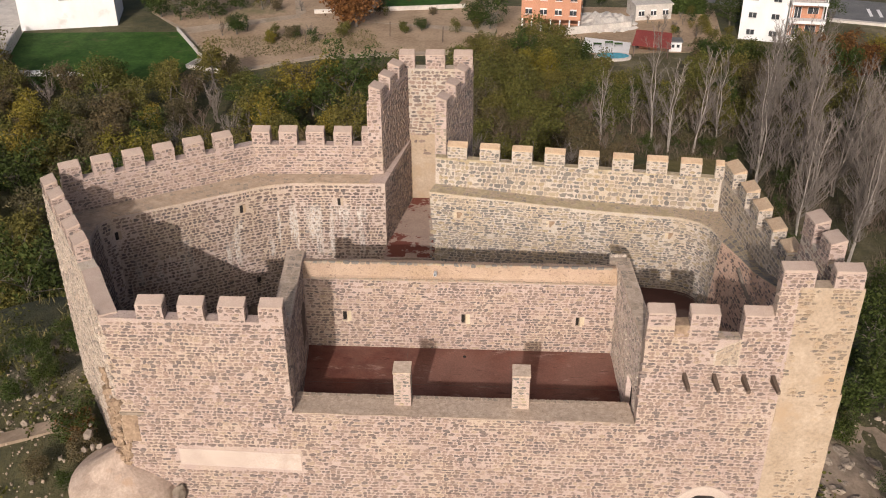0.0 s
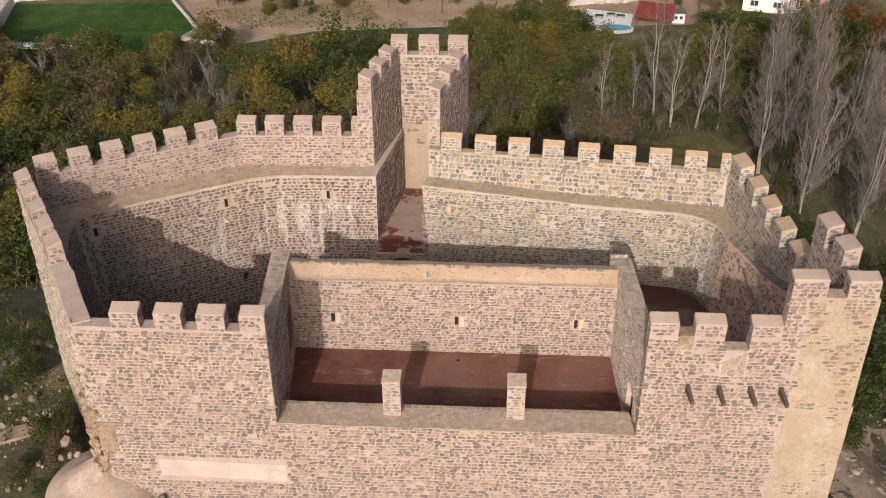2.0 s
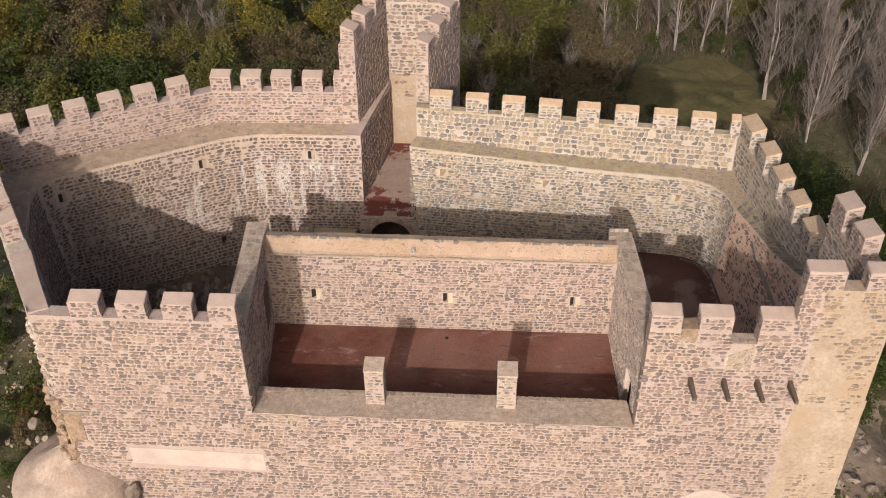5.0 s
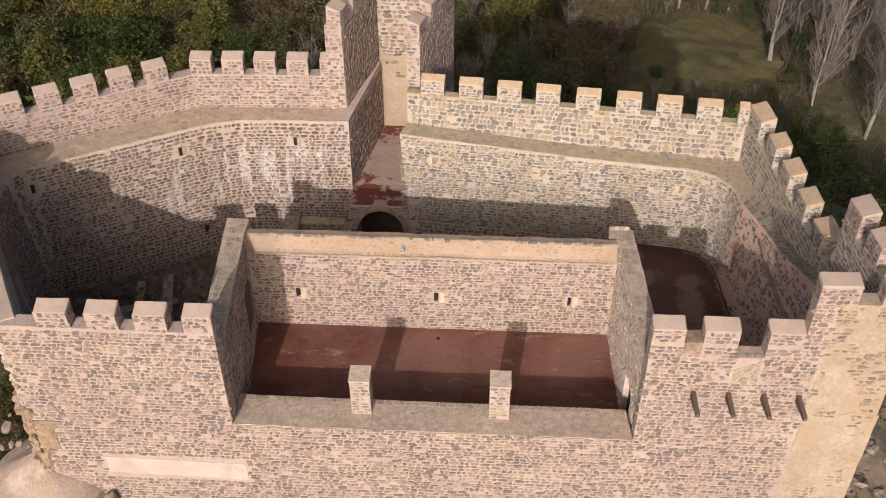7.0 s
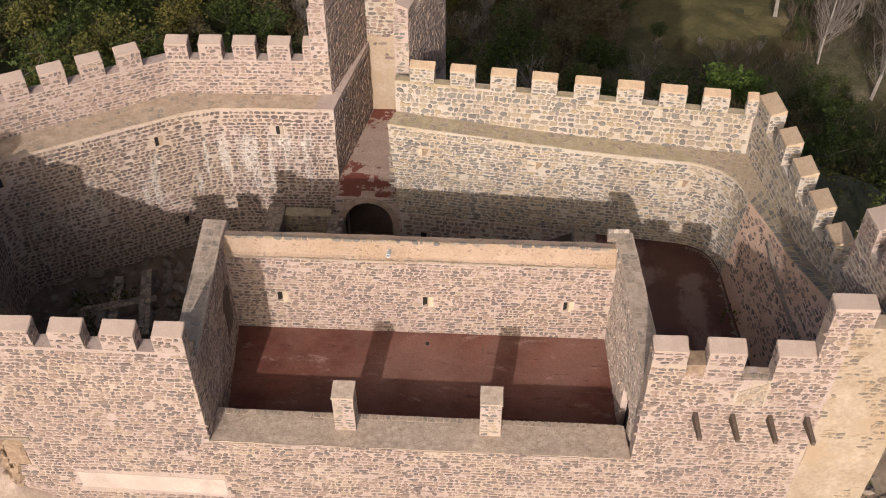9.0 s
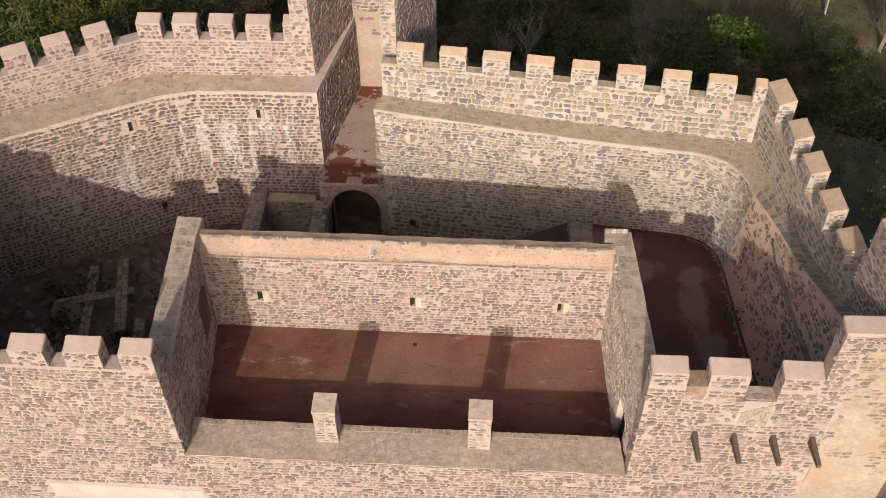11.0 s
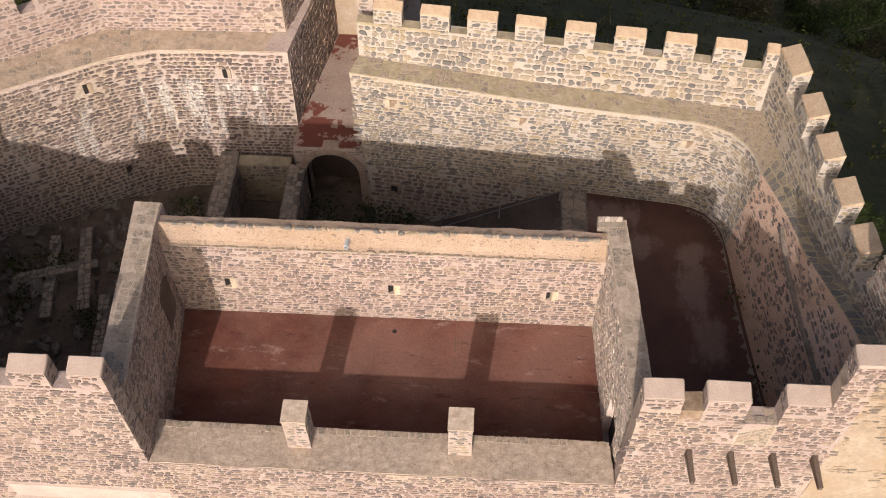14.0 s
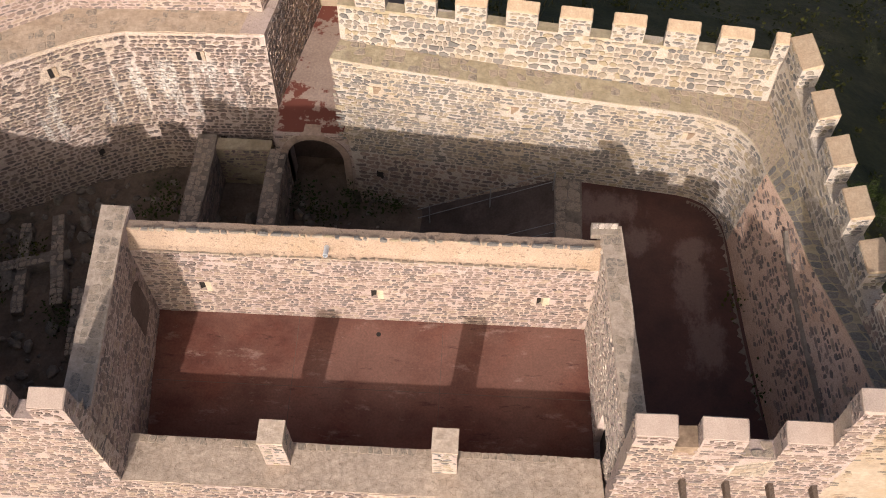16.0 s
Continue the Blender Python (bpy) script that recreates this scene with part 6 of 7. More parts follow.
# ---- trees ----
def tube(vs, fs, a, b, ra, rb, sides=4):
    a, b = Vector(a), Vector(b)
    d = (b - a).normalized()
    u = d.orthogonal().normalized()
    v = d.cross(u)
    o = len(vs)
    for p, r in ((a, ra), (b, rb)):
        for i in range(sides):
            q = p + (u * math.cos(6.2832 * i / sides) + v * math.sin(6.2832 * i / sides)) * r
            vs.append(tuple(q))
    for i in range(sides):
        j = (i + 1) % sides
        fs.append((o + i, o + j, o + sides + j, o + sides + i))


def mesh_of(name, vs, fs, material):
    me = bpy.data.meshes.new(name)
    me.from_pydata(vs, [], fs)
    me.materials.append(material)
    return me


def leaf_mat(name, dark, mid, light):
    m, nt, b = node_mat(name)
    isl = nt.nodes.new("ShaderNodeNewGeometry").outputs["Random Per Island"]
    c = ramp(nt, isl, [(0.0, dark), (0.5, mid), (1.0, light)])
    rnd = nt.nodes.new("ShaderNodeObjectInfo").outputs["Random"]
    c = mix(nt, 0.5, c, ramp(nt, rnd, [(0.0, (0.32, 0.40, 0.30)), (0.35, (0.5, 0.5, 0.42)), (0.7, (0.62, 0.54, 0.42)), (1.0, (0.44, 0.52, 0.40))]), "OVERLAY")
    nt.links.new(c, b.inputs["Base Color"])
    b.inputs["Roughness"].default_value = 0.7
    b.inputs["Specular IOR Level"].default_value = 0.1
    return m


MAT["bark"] = surface("bark", (0.10, 0.085, 0.07), (0.19, 0.165, 0.14), None, 1.5, 12)
MAT["bark_pale"] = surface("pale_bark", (0.24, 0.21, 0.18), (0.36, 0.325, 0.28), None, 1.5, 12)
MAT["twig"] = surface("grey_twigs", (0.125, 0.105, 0.09), (0.21, 0.18, 0.155), None, 0.8, 8)
MAT["twig_brown"] = surface("brown_twigs", (0.09, 0.068, 0.05), (0.155, 0.115, 0.085), None, 0.8, 8)
LEAF = dict(
    dark=leaf_mat("leaf_dark_green", (0.024, 0.036, 0.010), (0.037, 0.052, 0.014), (0.056, 0.072, 0.020)),
    olive=leaf_mat("leaf_olive", (0.062, 0.061, 0.018), (0.092, 0.086, 0.025), (0.128, 0.113, 0.034)),
    gold=leaf_mat("leaf_gold", (0.098, 0.083, 0.016), (0.138, 0.114, 0.022), (0.19, 0.150, 0.032)),
    brown=leaf_mat("leaf_brown", (0.066, 0.055, 0.032), (0.090, 0.073, 0.041), (0.117, 0.092, 0.052)),
    rust=leaf_mat("leaf_rust", (0.075, 0.034, 0.014), (0.125, 0.056, 0.022), (0.18, 0.088, 0.034)),
    pine=leaf_mat("leaf_pine", (0.040, 0.062, 0.014), (0.068, 0.097, 0.022), (0.105, 0.135, 0.036)),
    scrub=leaf_mat("leaf_scrub", (0.028, 0.034, 0.008), (0.054, 0.060, 0.015), (0.095, 0.092, 0.026)),
    grass=leaf_mat("dry_grass", (0.075, 0.07, 0.03), (0.13, 0.11, 0.05), (0.19, 0.155, 0.08)),
)


def leaves(r, vs, fs, centre, spread, n, size):
    for _ in range(n):
        p = Vector(centre) + Vector((r.gauss(0, 1), r.gauss(0, 1), r.gauss(0, 0.8))) * spread
        u = Vector((r.gauss(0, 1), r.gauss(0, 1), r.gauss(0, 0.6))).normalized()
        v = u.cross(Vector((r.gauss(0, 1), r.gauss(0, 1), r.gauss(0, 1)))).normalized()
        s = size * r.uniform(0.6, 1.3)
        o = len(vs)
        vs += [tuple(p - u * s * 0.6), tuple(p + v * s * 0.4 + u * s * 0.1), tuple(p + u * s * 0.75), tuple(p - v * s * 0.4 + u * s * 0.05)]
        fs.append((o, o + 1, o + 2, o + 3))


def leafy_tree(seed, h, width, leaf, label, per=14, size=0.30, name="tree"):
    per = round(per * 1.7)
    r = random.Random(seed)
    tree = empty(name, label, name, "", "trees in the valley wood" if name == "tree" else "bushes in the valley wood")
    vs, fs = [], []
    fork = h * 0.32
    tube(vs, fs, (0, 0, -0.6), (0.1, 0.05, fork), 0.22, 0.15, 6)
    cvs, cfs = [], []
    for k in range(r.randint(9, 12)):
        a = r.uniform(0, 6.28)
        rad = width * 0.5 * r.uniform(0.15, 0.75)
        c = Vector((rad * math.cos(a), rad * math.sin(a), h * r.uniform(0.22, 0.82)))
        tube(vs, fs, (0.1, 0.05, fork * r.uniform(0.7, 1.0)), tuple(c), 0.09, 0.03, 4)
        lobe = Vector((width * r.uniform(0.16, 0.27), width * r.uniform(0.16, 0.27), h * r.uniform(0.10, 0.19)))
        for q in range(r.randint(9, 13)):
            d = Vector((r.gauss(0, 1), r.gauss(0, 1), r.gauss(0.35, 1))).normalized()
            p = c + Vector((d.x * lobe.x, d.y * lobe.y, d.z * lobe.z)) * r.uniform(0.7, 1.1)
            if q < 3:
                tube(vs, fs, tuple(c), tuple(p), 0.03, 0.012, 3)
            leaves(r, cvs, cfs, p, r.uniform(0.3, 0.58), per, size * r.uniform(0.7, 1.1))
    part("trunk", mesh_of("trunk", vs, fs, MAT["bark"]), None, tree)
    part("crown", mesh_of("crown", cvs, cfs, LEAF[leaf]), None, tree)
    return tree


def bare_tree(seed, h, spread, bark, twig, label, group, n=44, stems=2):
    """A leafless tree: leaning stems, rising branches and their twigs."""
    r = random.Random(seed)
    tree = empty("bare_tree", label, "tree", "", group)
    vs, fs, tv, tf = [], [], [], []
    for s in range(stems):
        a = r.uniform(0, 6.28)
        lean = spread * r.uniform(0.12, 0.55)
        knots = [Vector((0.3 * s, 0, -0.5))]
        for k in range(1, 7):
            f = k / 6
            knots.append(Vector((lean * f * f * math.cos(a) + r.gauss(0, 0.2), lean * f * f * math.sin(a) + r.gauss(0, 0.2), h * f * r.uniform(0.97, 1.0))))
        for k in range(6):
            tube(vs, fs, knots[k], knots[k + 1], 0.13 * (1 - k / 6.3) + 0.012, 0.13 * (1 - (k + 1) / 6.3) + 0.012, 5)
        for b in range(n // stems):
            f = r.uniform(0.10, 0.97)
            k = min(5, int(f * 6))
            p = knots[k].lerp(knots[k + 1], f * 6 - k)
            aa = r.uniform(0, 6.28)
            ln = spread * r.uniform(0.35, 0.8) * (1.1 - f * 0.75)
            rise = ln * r.uniform(1.0, 2.2)
            q = p + Vector((ln * 0.55 * math.cos(aa), ln * 0.55 * math.sin(aa), rise * 0.5))
            e = p + Vector((ln * math.cos(aa), ln * math.sin(aa), rise))
            tube(tv, tf, p, q, 0.05, 0.034, 3)
            tube(tv, tf, q, e, 0.034, 0.016, 3)
            for w in range(14):
                s0 = p.lerp(q, r.uniform(0.3, 1)) if w % 2 else q.lerp(e, r.uniform(0, 0.95))
                off = Vector((r.gauss(0, 0.5), r.gauss(0, 0.5), r.uniform(0.4, 1.5))) * ln * 0.36
                tube(tv, tf, s0, s0 + off, 0.022, 0.011, 3)
                if w < 9:
                    s1 = s0 + off * 0.5
                    tube(tv, tf, s1, s1 + Vector((r.gauss(0, 0.4), r.gauss(0, 0.4), r.uniform(0.3, 1))) * ln * 0.25, 0.017, 0.009, 3)
    part("trunk", mesh_of("trunk", vs, fs, MAT[bark]), None, tree)
    part("branchwork", mesh_of("branchwork", tv, tf, MAT[twig]), None, tree)
    return tree


r = random.Random(21)
KINDS = {
    "dark": [leafy_tree(1, 9, 8, "dark", "dark green bushy tree in the valley wood"), leafy_tree(2, 7, 6.5, "dark", "dark green bushy tree in the valley wood")],
    "olive": [leafy_tree(3, 8.5, 7.5, "olive", "olive-green tree with thinning autumn leaves"), leafy_tree(4, 7, 6.5, "olive", "olive-green tree with thinning autumn leaves", 20)],
    "gold": [leafy_tree(5, 9, 8, "gold", "golden yellow autumn tree with dense leaves"), leafy_tree(6, 5, 4, "gold", "small golden yellow autumn tree", 20)],
    "brown": [leafy_tree(7, 6, 6.5, "brown", "brown half-bare autumn bush in the wood", 15, 0.28, "bush"), leafy_tree(8, 7, 6, "brown", "brown half-bare autumn bush in the wood", 14, 0.28, "bush")],
    "rust": [leafy_tree(9, 7, 7.5, "rust", "rust-red autumn tree with dense leaves", 22)],
    "pine": [leafy_tree(10, 6, 5.5, "pine", "bright green young pine on the slope", 34, 0.22)],
    "pale": [bare_tree(11, 17, 4.2, "bark_pale", "twig", "tall leafless poplar with pale twin stems", "bare poplars", 46, 2), bare_tree(12, 15, 3.6, "bark_pale", "twig", "tall leafless poplar with a pale stem", "bare poplars", 40, 1)],
    "grey": [bare_tree(13, 18, 5.5, "bark", "twig", "tall leafless grey tree", "bare grey trees", 56, 3), bare_tree(14, 16, 5.0, "bark_pale", "twig", "tall leafless grey tree", "bare grey trees", 52, 2),
             bare_tree(15, 19, 4.8, "bark_pale", "twig", "tall leafless grey tree", "bare grey trees", 50, 2)],
    "scrub": [bare_tree(16, 5.5, 3.6, "bark", "twig_brown", "low leafless brown thicket", "bare thickets", 22, 4), bare_tree(17, 4.5, 3.2, "bark", "twig", "low leafless grey thicket", "bare thickets", 22, 4)],
}
used = set()


def plant(kind, x, y, s=1.0, sink=0.0):
    which = r.randrange(len(KINDS[kind]))
    src = KINDS[kind][which]
    sc = s * r.uniform(0.85, 1.15)
    m = pose(x, y, ground_z(x, y) - sink, r.uniform(-3, 3), r.uniform(-3, 3), r.uniform(0, 360)) @ Matrix.Diagonal((sc, sc, sc * r.uniform(0.9, 1.1), 1))
    if (kind, which) not in used:
        used.add((kind, which))
        src.matrix_basis = m
    else:
        c = copy_thing(src, Matrix.Identity(4))
        c.matrix_basis = m


def inside(x, y, poly):
    hit = False
    for (x0, y0), (x1, y1) in zip(poly, poly[1:] + poly[:1]):
        if (y0 > y) != (y1 > y) and x < (x1 - x0) * (y - y0) / (y1 - y0) + x0:
            hit = not hit
    return hit


OPEN = [[(-97, 165), (-93, 137), (-75, 130), (-58, 136), (-55, 146), (-48, 141), (-33, 150), (-2, 155), (19, 153), (40, 154), (48, 163), (72, 160), (112, 164), (112, 260), (-130, 260), (-130, 139)],
        [(21, 84), (40, 84), (42, 107), (20, 106)], [(18, 136), (37, 136), (40, 156), (18, 156)], [(-64, 132), (-4, 135), (-2, 158), (-50, 146), (-60, 140)]]
spots = []


def scatter(n, kinds, x0, x1, y0, y1, gap, s=1.0, tries=30):
    made = 0
    for _ in range(n * tries):
        if made >= n:
            break
        x, y = r.uniform(x0, x1), r.uniform(y0, y1)
        if any(inside(x, y, p) for p in OPEN) or any((x - a) ** 2 + (y - b) ** 2 < (gap * (0.7 if r.random() < 0.4 else 1)) ** 2 for a, b in spots):
            continue
        spots.append((x, y))
        plant(r.choice(kinds), x, y, s)
        made += 1


for x, y, k, s in ((-27.7, 170, "rust", 1.95), (-51.8, 164, "dark", 0.75), (-43.5, 158.5, "gold", 0.45), (-66, 173, "dark", 1.25), (-71, 175, "dark", 1.1), (-60, 174, "dark", 1.1), (-55, 181, "dark", 1.0), (-50, 181, "olive", 0.9),
                   (-35, 159.5, "dark", 0.4), (-29.5, 163, "olive", 0.5), (-13.8, 168, "dark", 0.55), (-17, 166, "olive", 0.45), (-1.3, 160, "olive", 0.4), (-2.7, 171, "dark", 1.0), (0.5, 170, "dark", 0.9), (51, 174, "dark", 0.9),
                   (12.2, 166, "dark", 0.35), (-76, 118, "gold", 1.2), (-80, 120, "olive", 1.1), (-61, 121, "gold", 1.0), (-66, 124, "olive", 1.0), (-58, 139, "gold", 0.65), (-29, 122, "gold", 1.3), (-23, 123.5, "dark", 1.25),
                   (-34, 122, "olive", 1.2), (-26, 118, "dark", 1.1), (-19, 127, "dark", 1.0), (-47, 138, "brown", 0.75), (6.8, 140, "gold", 1.1), (11.5, 141, "gold", 1.0), (16, 139.5, "olive", 0.95), (2, 139, "olive", 1.0),
                   (24, 133, "olive", 0.65), (32, 134, "gold", 0.6), (28, 131, "dark", 0.6), (46, 142, "dark", 1.15), (42, 146, "dark", 1.05), (50, 146, "olive", 1.1), (65, 146, "rust", 1.25), (69, 143, "rust", 1.1), (74, 149, "gold", 1.0),
                   (78, 152, "olive", 1.0), (70, 174, "dark", 0.8), (44, 168, "olive", 0.5), (-90, 130, "gold", 1.0), (-84, 112, "olive", 1.2), (-70, 108, "gold", 1.0)):
    spots.append((x, y))
    plant(k, x, y, s)
for _ in range(46):
    x, y = r.uniform(-60, 48), r.uniform(157, 190)
    if (3 < x < 22 and 164 < y) or (26 < x < 41 and y > 154) or (-34 < x < -2 and y < 166):
        continue
    plant(r.choice(("dark", "brown", "olive", "scrub")), x, y, r.uniform(0.25, 0.55))
for x, y, s in ((26.6, 113.4, 1.0), (29, 110.5, 1.0), (33, 110, 1.0), (36, 110, 0.95), (18.6, 113, 0.62), (24, 117, 0.6)):
    spots.append((x, y))
    plant("pale", x, y, s)
for x, y in ((41, 104), (44, 99), (47, 103), (50, 96), (46, 91), (52, 89), (55, 98), (58, 92), (54, 84), (60, 86), (62, 99), (50, 108), (56, 108), (66, 92), (64, 108), (44, 112), (70, 101), (58, 116), (66, 80), (49, 82), (72, 112), (42, 84), (60, 76), (46, 118), (53, 121),
             (39, 96), (47, 76), (54, 73), (75, 94), (68, 120)):
    spots.append((x + r.uniform(-1, 1), y + r.uniform(-1, 1)))
    plant("grey", *spots[-1], 1.0)
scatter(82, ["olive", "dark", "olive", "brown", "gold", "brown", "scrub"], -100, -12, 95, 150, 4.6)
scatter(52, ["olive", "olive", "dark", "brown", "olive"], -12, 46, 116, 153, 4.4, 0.95)
scatter(40, ["brown", "scrub", "brown", "olive"], -15, 22, 92, 120, 4.0, 0.9)
scatter(68, ["dark", "dark", "olive", "brown", "olive"], -85, -30, 30, 95, 4.9)
scatter(42, ["brown", "scrub", "dark", "brown"], -32, 20, 68, 95, 4.2, 0.9)
scatter(40, ["scrub", "dark", "brown"], -30, 42, 42, 72, 4.4, 0.75)
scatter(28, ["dark", "brown", "olive"], 38, 84, 110, 152, 5.0, 1.0)
scatter(26, ["dark"], 24, 62, 14, 80, 4.8, 0.6)
for _ in range(34):
    a = r.uniform(0, 6.28)
    plant(r.choice(("scrub", "brown", "scrub", "dark")), 31 + 12.5 * math.cos(a) * r.uniform(0.75, 1.1), 97 + 14 * math.sin(a) * r.uniform(0.75, 1.1), r.uniform(0.2, 0.5))
for x, y, s in ((27.5, 66, 1.45), (34, 50, 0.35)):
    plant("pine", x, y, s)
for x, y, k, s in ((-16.5, -1.2, "rust", 0.24), (18.6, -2.2, "dark", 0.2), (17.4, 1.6, "dark", 0.22), (-15.7, -2.7, "brown", 0.22), (-16.6, -1.4, "dark", 0.26), (-17.6, -3.2, "brown", 0.22), (-15.9, -4.2, "dark", 0.18), (18.5, 4.0, "dark", 0.4), (20.5, 6.5, "dark", 0.45)):
    plant(k, x, y, s)
for _ in range(26):
    x, y = r.uniform(34, 50), r.uniform(163, 181)
    plant(r.choice(("dark", "olive", "gold", "scrub")), x, y, r.uniform(0.18, 0.4))
for x0, x1, y0, y1, n in ((-25, -17.5, 1.5, 10, 14), (16.5, 23, 3.5, 12, 14)):
    for _ in range(n):
        plant(r.choice(("dark", "dark", "brown")), r.uniform(x0, x1), r.uniform(y0, y1), r.uniform(0.12, 0.24))
# clipped hedge beyond the pool
hedge = empty("hedge", "tall clipped dark green hedge beside the road", "hedge")
vs, fs = [], []
for _ in range(1500):
    f = r.randrange(3)
    x, y, z = r.uniform(39.3, 47.3), r.uniform(181.5, 184.0), r.uniform(0.2, 4.6)
    if f == 0:
        y = 181.5
    elif f == 1:
        z = 4.6
    leaves(r, vs, fs, (x, y, VALLEY + z), 0.12, 3, 0.42)
part("foliage", mesh_of("foliage", vs, fs, LEAF["dark"]), None, hedge)
bm = bmesh.new()
box(bm, 39.6, 47.0, 181.8, 183.8, VALLEY - 0.2, VALLEY + 4.3)
part("inner_foliage", bm, LEAF["dark"], hedge)


# ---- undergrowth, grass and rocks ----
vs, fs = [], []
for _ in range(2600):
    a, d = r.uniform(0, 6.28), 13.5 + 48 * r.random() ** 1.2
    x, y = -1.5 + d * 1.15 * math.cos(a), 1 + d * 0.95 * math.sin(a)
    if y < -12 or (x < -13 and y < 0.5 and r.random() < 0.8) or (x > 13 and y < 3.5 and r.random() < 0.85):
        continue
    z = ground_z(x, y)
    big = r.uniform(0.25, 0.9) * (1.3 if d > 30 else 0.8)
    leaves(r, vs, fs, (x, y, z + big * 0.4), big * 0.5, 30, 0.10 + 0.09 * big)
undergrowth = tagged(part("undergrowth", mesh_of("undergrowth", vs, fs, LEAF["scrub"]), None), "low olive-green scrub covering the hillside", "shrubs", "", "stuff")
vs, fs = [], []
for _ in range(1900):
    x, y = r.uniform(-105, 85), r.uniform(60, 155)
    if any(inside(x, y, p) for p in OPEN):
        continue
    big = r.uniform(0.6, 1.7)
    leaves(r, vs, fs, (x, y, ground_z(x, y) + big * 0.4), big * 0.55, 34, 0.20)
tagged(part("brushwood", mesh_of("brushwood", vs, fs, LEAF["brown"]), None), "brown autumn brushwood on the wood floor", "shrubs", "", "stuff")
vs, fs = [], []
for _ in range(1500):
    x, y = r.uniform(-8, 85), r.uniform(70, 134)
    if any(inside(x, y, p) for p in OPEN) or noise.noise(Vector((x * 0.08, y * 0.08, 9))) < -0.25:
        continue
    z = ground_z(x, y)
    tall = r.uniform(1.5, 4.2)
    for _ in range(24):
        p = Vector((x + r.gauss(0, 0.9), y + r.gauss(0, 0.9), z + r.uniform(-0.2, 0.35 * tall)))
        e = p + Vector((r.gauss(0, 0.35), r.gauss(0, 0.35), r.uniform(0.4, 1.0))) * tall * 0.6
        w = Vector((r.gauss(0, 1), r.gauss(0, 1), 0)).normalized() * 0.045
        o = len(vs)
        vs += [tuple(p - w), tuple(p + w), tuple(e)]
        fs.append((o, o + 1, o + 2))
tagged(part("thicket", mesh_of("thicket", vs, fs, MAT["twig_brown"]), None), "fine leafless brown thicket under the tall trees", "shrubs", "", "stuff")
vs, fs = [], []
for row in range(22):
    for k in range(46):
        f, q = k / 46, row / 22
        x, y = lerp(lerp(-56, -24, f), lerp(-46, -20, f), q), lerp(lerp(160, 167, f), lerp(150, 156.5, f), q)
        if r.random() < 0.75:
            leaves(r, vs, fs, (x + r.gauss(0, 0.2), y + r.gauss(0, 0.15), VALLEY + 0.3), 0.2, 3, 0.28)
tagged(part("crop_rows", mesh_of("crop_rows", vs, fs, LEAF["grass"]), None), "dry withered rows of garden plants", "plants", "", "stuff")
vs, fs = [], []
for _ in range(2600):
    a, d = r.uniform(0, 6.28), r.uniform(16, 70)
    x, y = -1.5 + d * 1.15 * math.cos(a), 1 + d * 0.95 * math.sin(a)
    if y < -12 or (x > 11 and y > -6):
        continue
    z = ground_z(x, y)
    for _ in range(9):
        p = Vector((x + r.gauss(0, 0.35), y + r.gauss(0, 0.35), z - 0.05))
        e = p + Vector((r.gauss(0, 0.16), r.gauss(0, 0.16), r.uniform(0.3, 0.8)))
        w = Vector((r.gauss(0, 1), r.gauss(0, 1), 0)).normalized() * 0.05
        o = len(vs)
        vs += [tuple(p - w), tuple(p + w), tuple(e)]
        fs.append((o, o + 1, o + 2))
tagged(part("dry_grass", mesh_of("dry_grass", vs, fs, LEAF["grass"]), None), "tufts of dry yellowed grass on the slope", "grass", "", "stuff")
for k in range(70):
    x, y = r.uniform(15.2, 19.8), r.uniform(-6.0, 2.6)
    sz = 0.10 + abs(r.gauss(0, 0.15))
    bm = bmesh.new()
    bmesh.ops.create_icosphere(bm, subdivisions=3, radius=1.0)
    for v in bm.verts:
        v.co += noise.noise_vector(v.co * 1.3 + Vector((k * 3.1, 0, 0))) * 0.5 + noise.noise_vector(v.co * 4.0 + Vector((0, k * 2.3, 0))) * 0.16
    boulder = tagged(part("boulder", bm, MAT["rock"]), "pale rough limestone boulder below the corner turret", "rock", "boulders below the turret")
    boulder.matrix_basis = pose(x, y, ground_z(x, y) + sz * 0.1, r.uniform(0, 40), r.uniform(0, 40), r.uniform(0, 360)) @ Matrix.Diagonal((sz * r.uniform(0.8, 1.4), sz, sz * r.uniform(0.45, 0.8), 1))
bm = bmesh.new()
for _ in range(240):
    if r.random() < 0.35:
        x, y = r.uniform(-26, -15.5), r.uniform(-12, 9)
    else:
        x, y = r.uniform(14.5, 24), r.uniform(-10, 6)
    s = abs(r.gauss(0, 0.11)) + 0.04
    m = pose(x, y, ground_z(x, y) + s * 0.2, r.uniform(0, 360), r.uniform(0, 360), r.uniform(0, 360)) @ Matrix.Diagonal((s, s * r.uniform(0.6, 1), s * r.uniform(0.4, 0.8), 1))
    bmesh.ops.create_icosphere(bm, subdivisions=1, radius=1.0, matrix=m)
for v in bm.verts:
    v.co += noise.noise_vector(v.co * 3) * 0.08
vs, fs = [], []
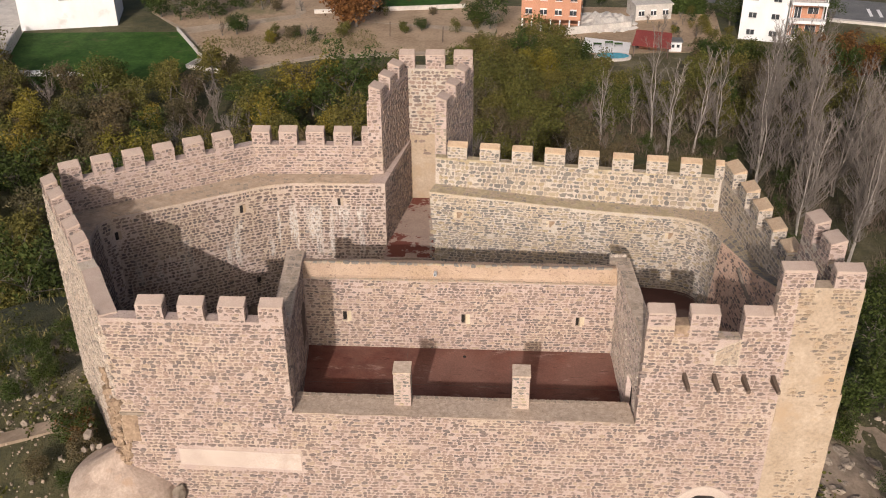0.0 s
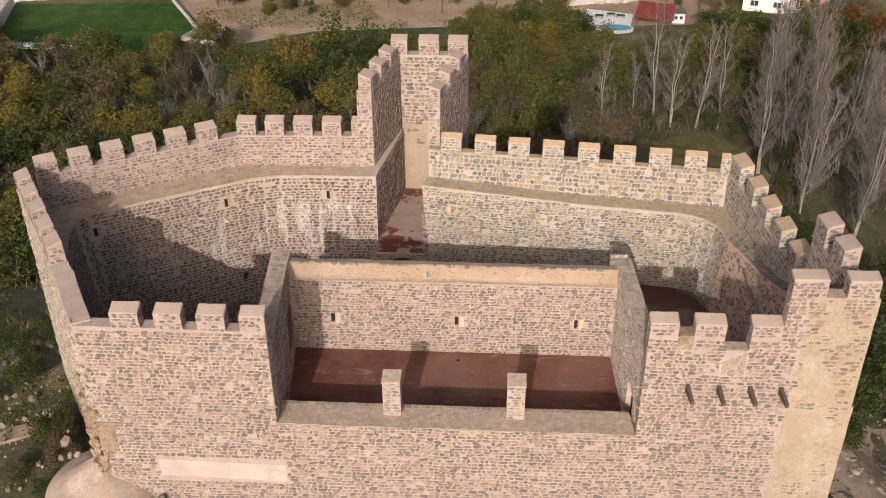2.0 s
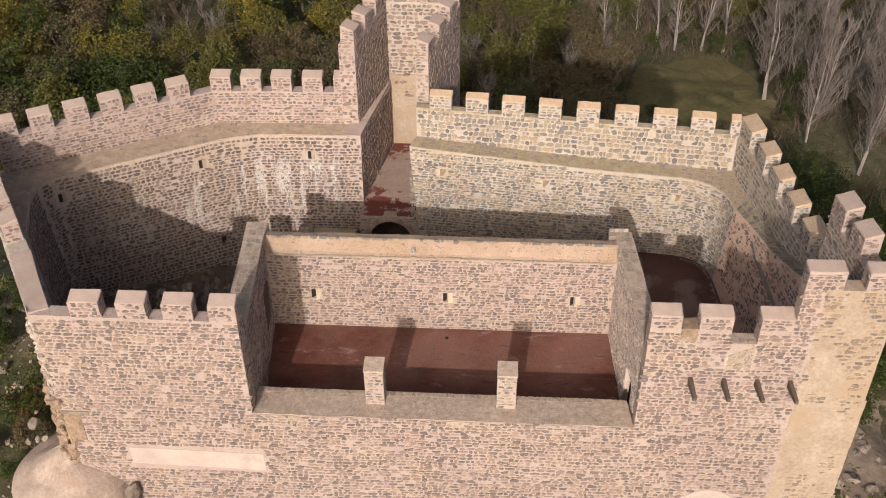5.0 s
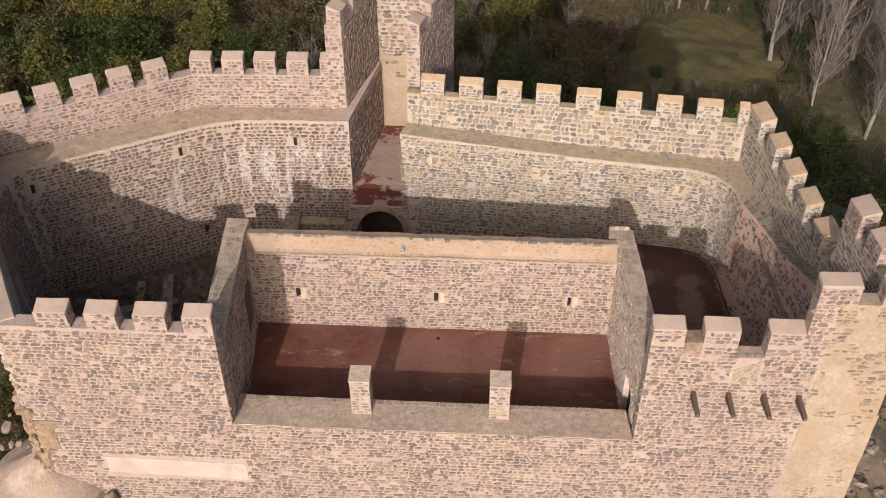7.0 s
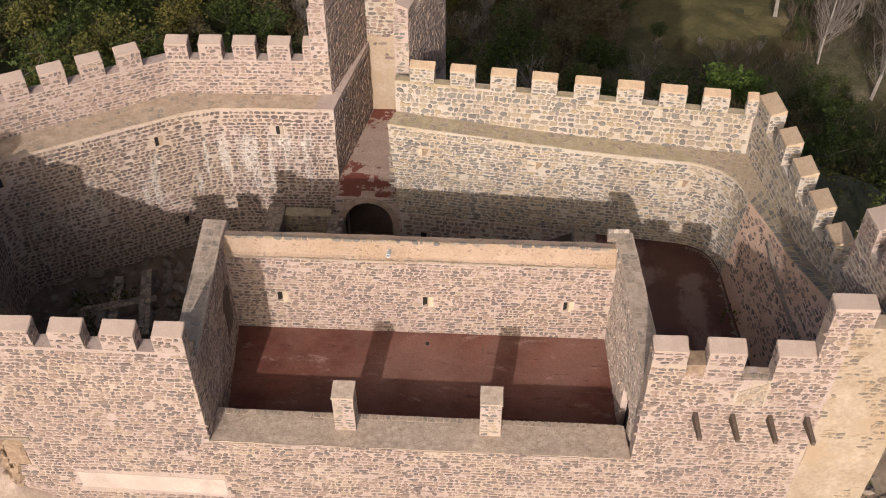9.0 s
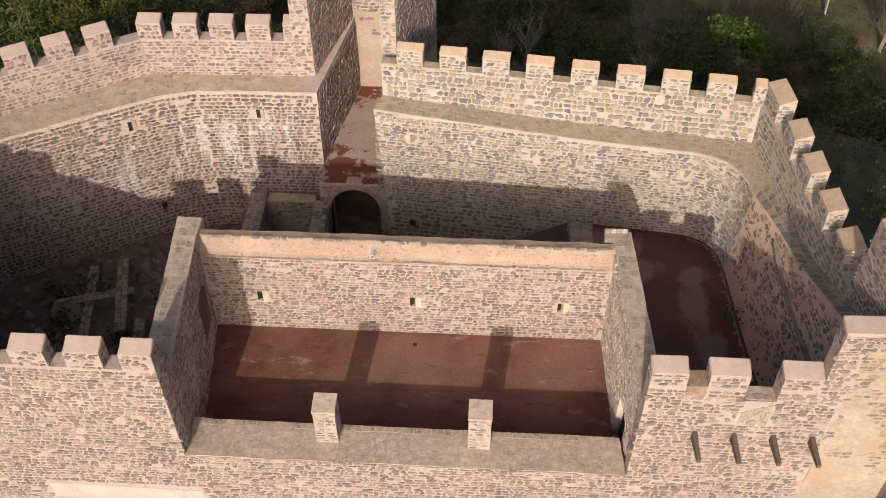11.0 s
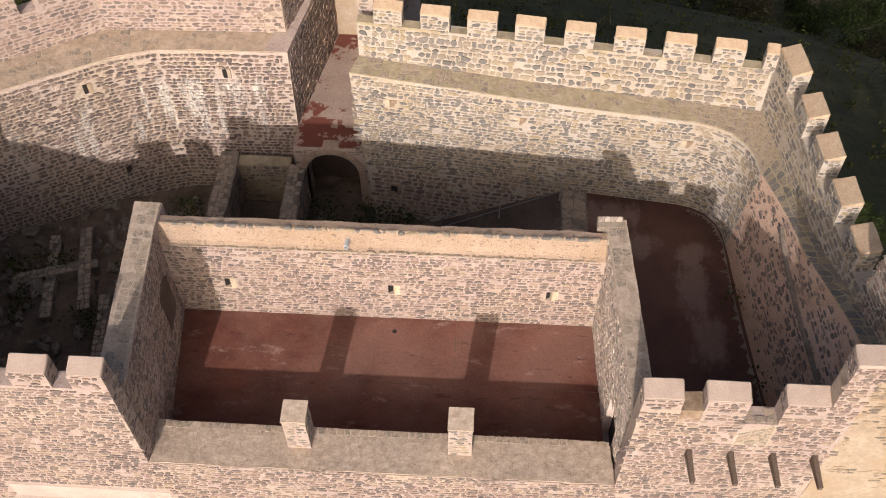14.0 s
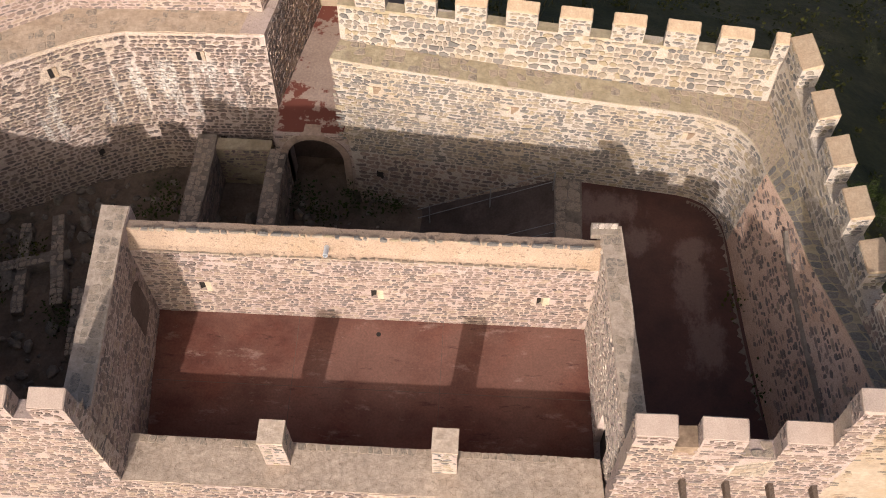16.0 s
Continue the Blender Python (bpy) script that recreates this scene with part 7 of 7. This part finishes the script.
for _ in range(2200):
    if r.random() < 0.6:
        x, y = r.uniform(-25, -13.5), r.uniform(-13, 6)
    else:
        x, y = r.uniform(14, 22), r.uniform(-11, 4)
    if -0.3 > noise.noise(Vector((x * 0.35, y * 0.35, 8))):
        continue
    sz = 0.025 + abs(r.gauss(0, 0.045))
    c = Vector((x, y, ground_z(x, y)))
    u = Vector((r.gauss(0, 1), r.gauss(0, 1), r.gauss(0, 0.5))).normalized()
    v = u.orthogonal().normalized()
    w = u.cross(v)
    o = len(vs)
    vs += [tuple(c + q * sz * r.uniform(0.6, 1.4)) for q in (u, v, -u, -v, w, -w)]
    fs += [(o + a, o + (a + 1) % 4, o + b) if b == 4 else (o + (a + 1) % 4, o + a, o + b) for a in range(4) for b in (4, 5)]
tagged(part("scree", mesh_of("scree", vs, fs, MAT["stone_tan"]), None), "small pale broken stones strewn below the walls", "rubble", "", "stuff")
tagged(part("loose_rocks", bm, MAT["rock"]), "scattered pale limestone rocks below the walls", "rocks", "", "stuff")


# ---- weeds in the castle ----
def weed(x, y, z, s, leaf, label):
    vs, fs = [], []
    for _ in range(5):
        leaves(r, vs, fs, (x + r.gauss(0, 0.3) * s, y + r.gauss(0, 0.3) * s, z + 0.3 * s), 0.22 * s, 26, 0.10)
    ob = empty("weed", label, "plant", "", "weeds in the castle")
    for _ in range(4):
        st, sf = [], []
        tube(st, sf, (x, y, z - 0.05), (x + r.gauss(0, 0.3) * s, y + r.gauss(0, 0.3) * s, z + 0.5 * s), 0.012, 0.006, 3)
        part("stem", mesh_of("stem", st, sf, MAT["twig_brown"]), None, ob)
    part("foliage", mesh_of("foliage", vs, fs, LEAF[leaf]), None, ob)


for x, y, z, s in ((10.85, 1.2, 0.0, 0.9), (11.15, -1.7, 0.0, 1.0), (-3.0, 5.9, -2.4, 1.1), (-1.4, 5.7, -2.4, 1.3), (-0.3, 5.6, -2.4, 1.2), (0.4, 5.9, -2.5, 1.0), (-2.2, 5.2, -2.4, 0.9), (-7.6, 5.6, -2.5, 1.2), (-8.2, 4.9, -2.5, 1.0),
                   (-11.8, 3.0, -2.2, 0.9), (-12.6, 1.2, -2.2, 1.1), (-9.2, 3.2, -2.4, 1.0), (-10.2, 0.2, -2.3, 1.2), (-13.2, 2.6, -2.2, 0.9), (-7.2, 3.8, -2.5, 1.0)):
    weed(x, y, z, s, "dark" if s > 0.95 else "scrub", "dark green weed clump growing at the foot of a wall")
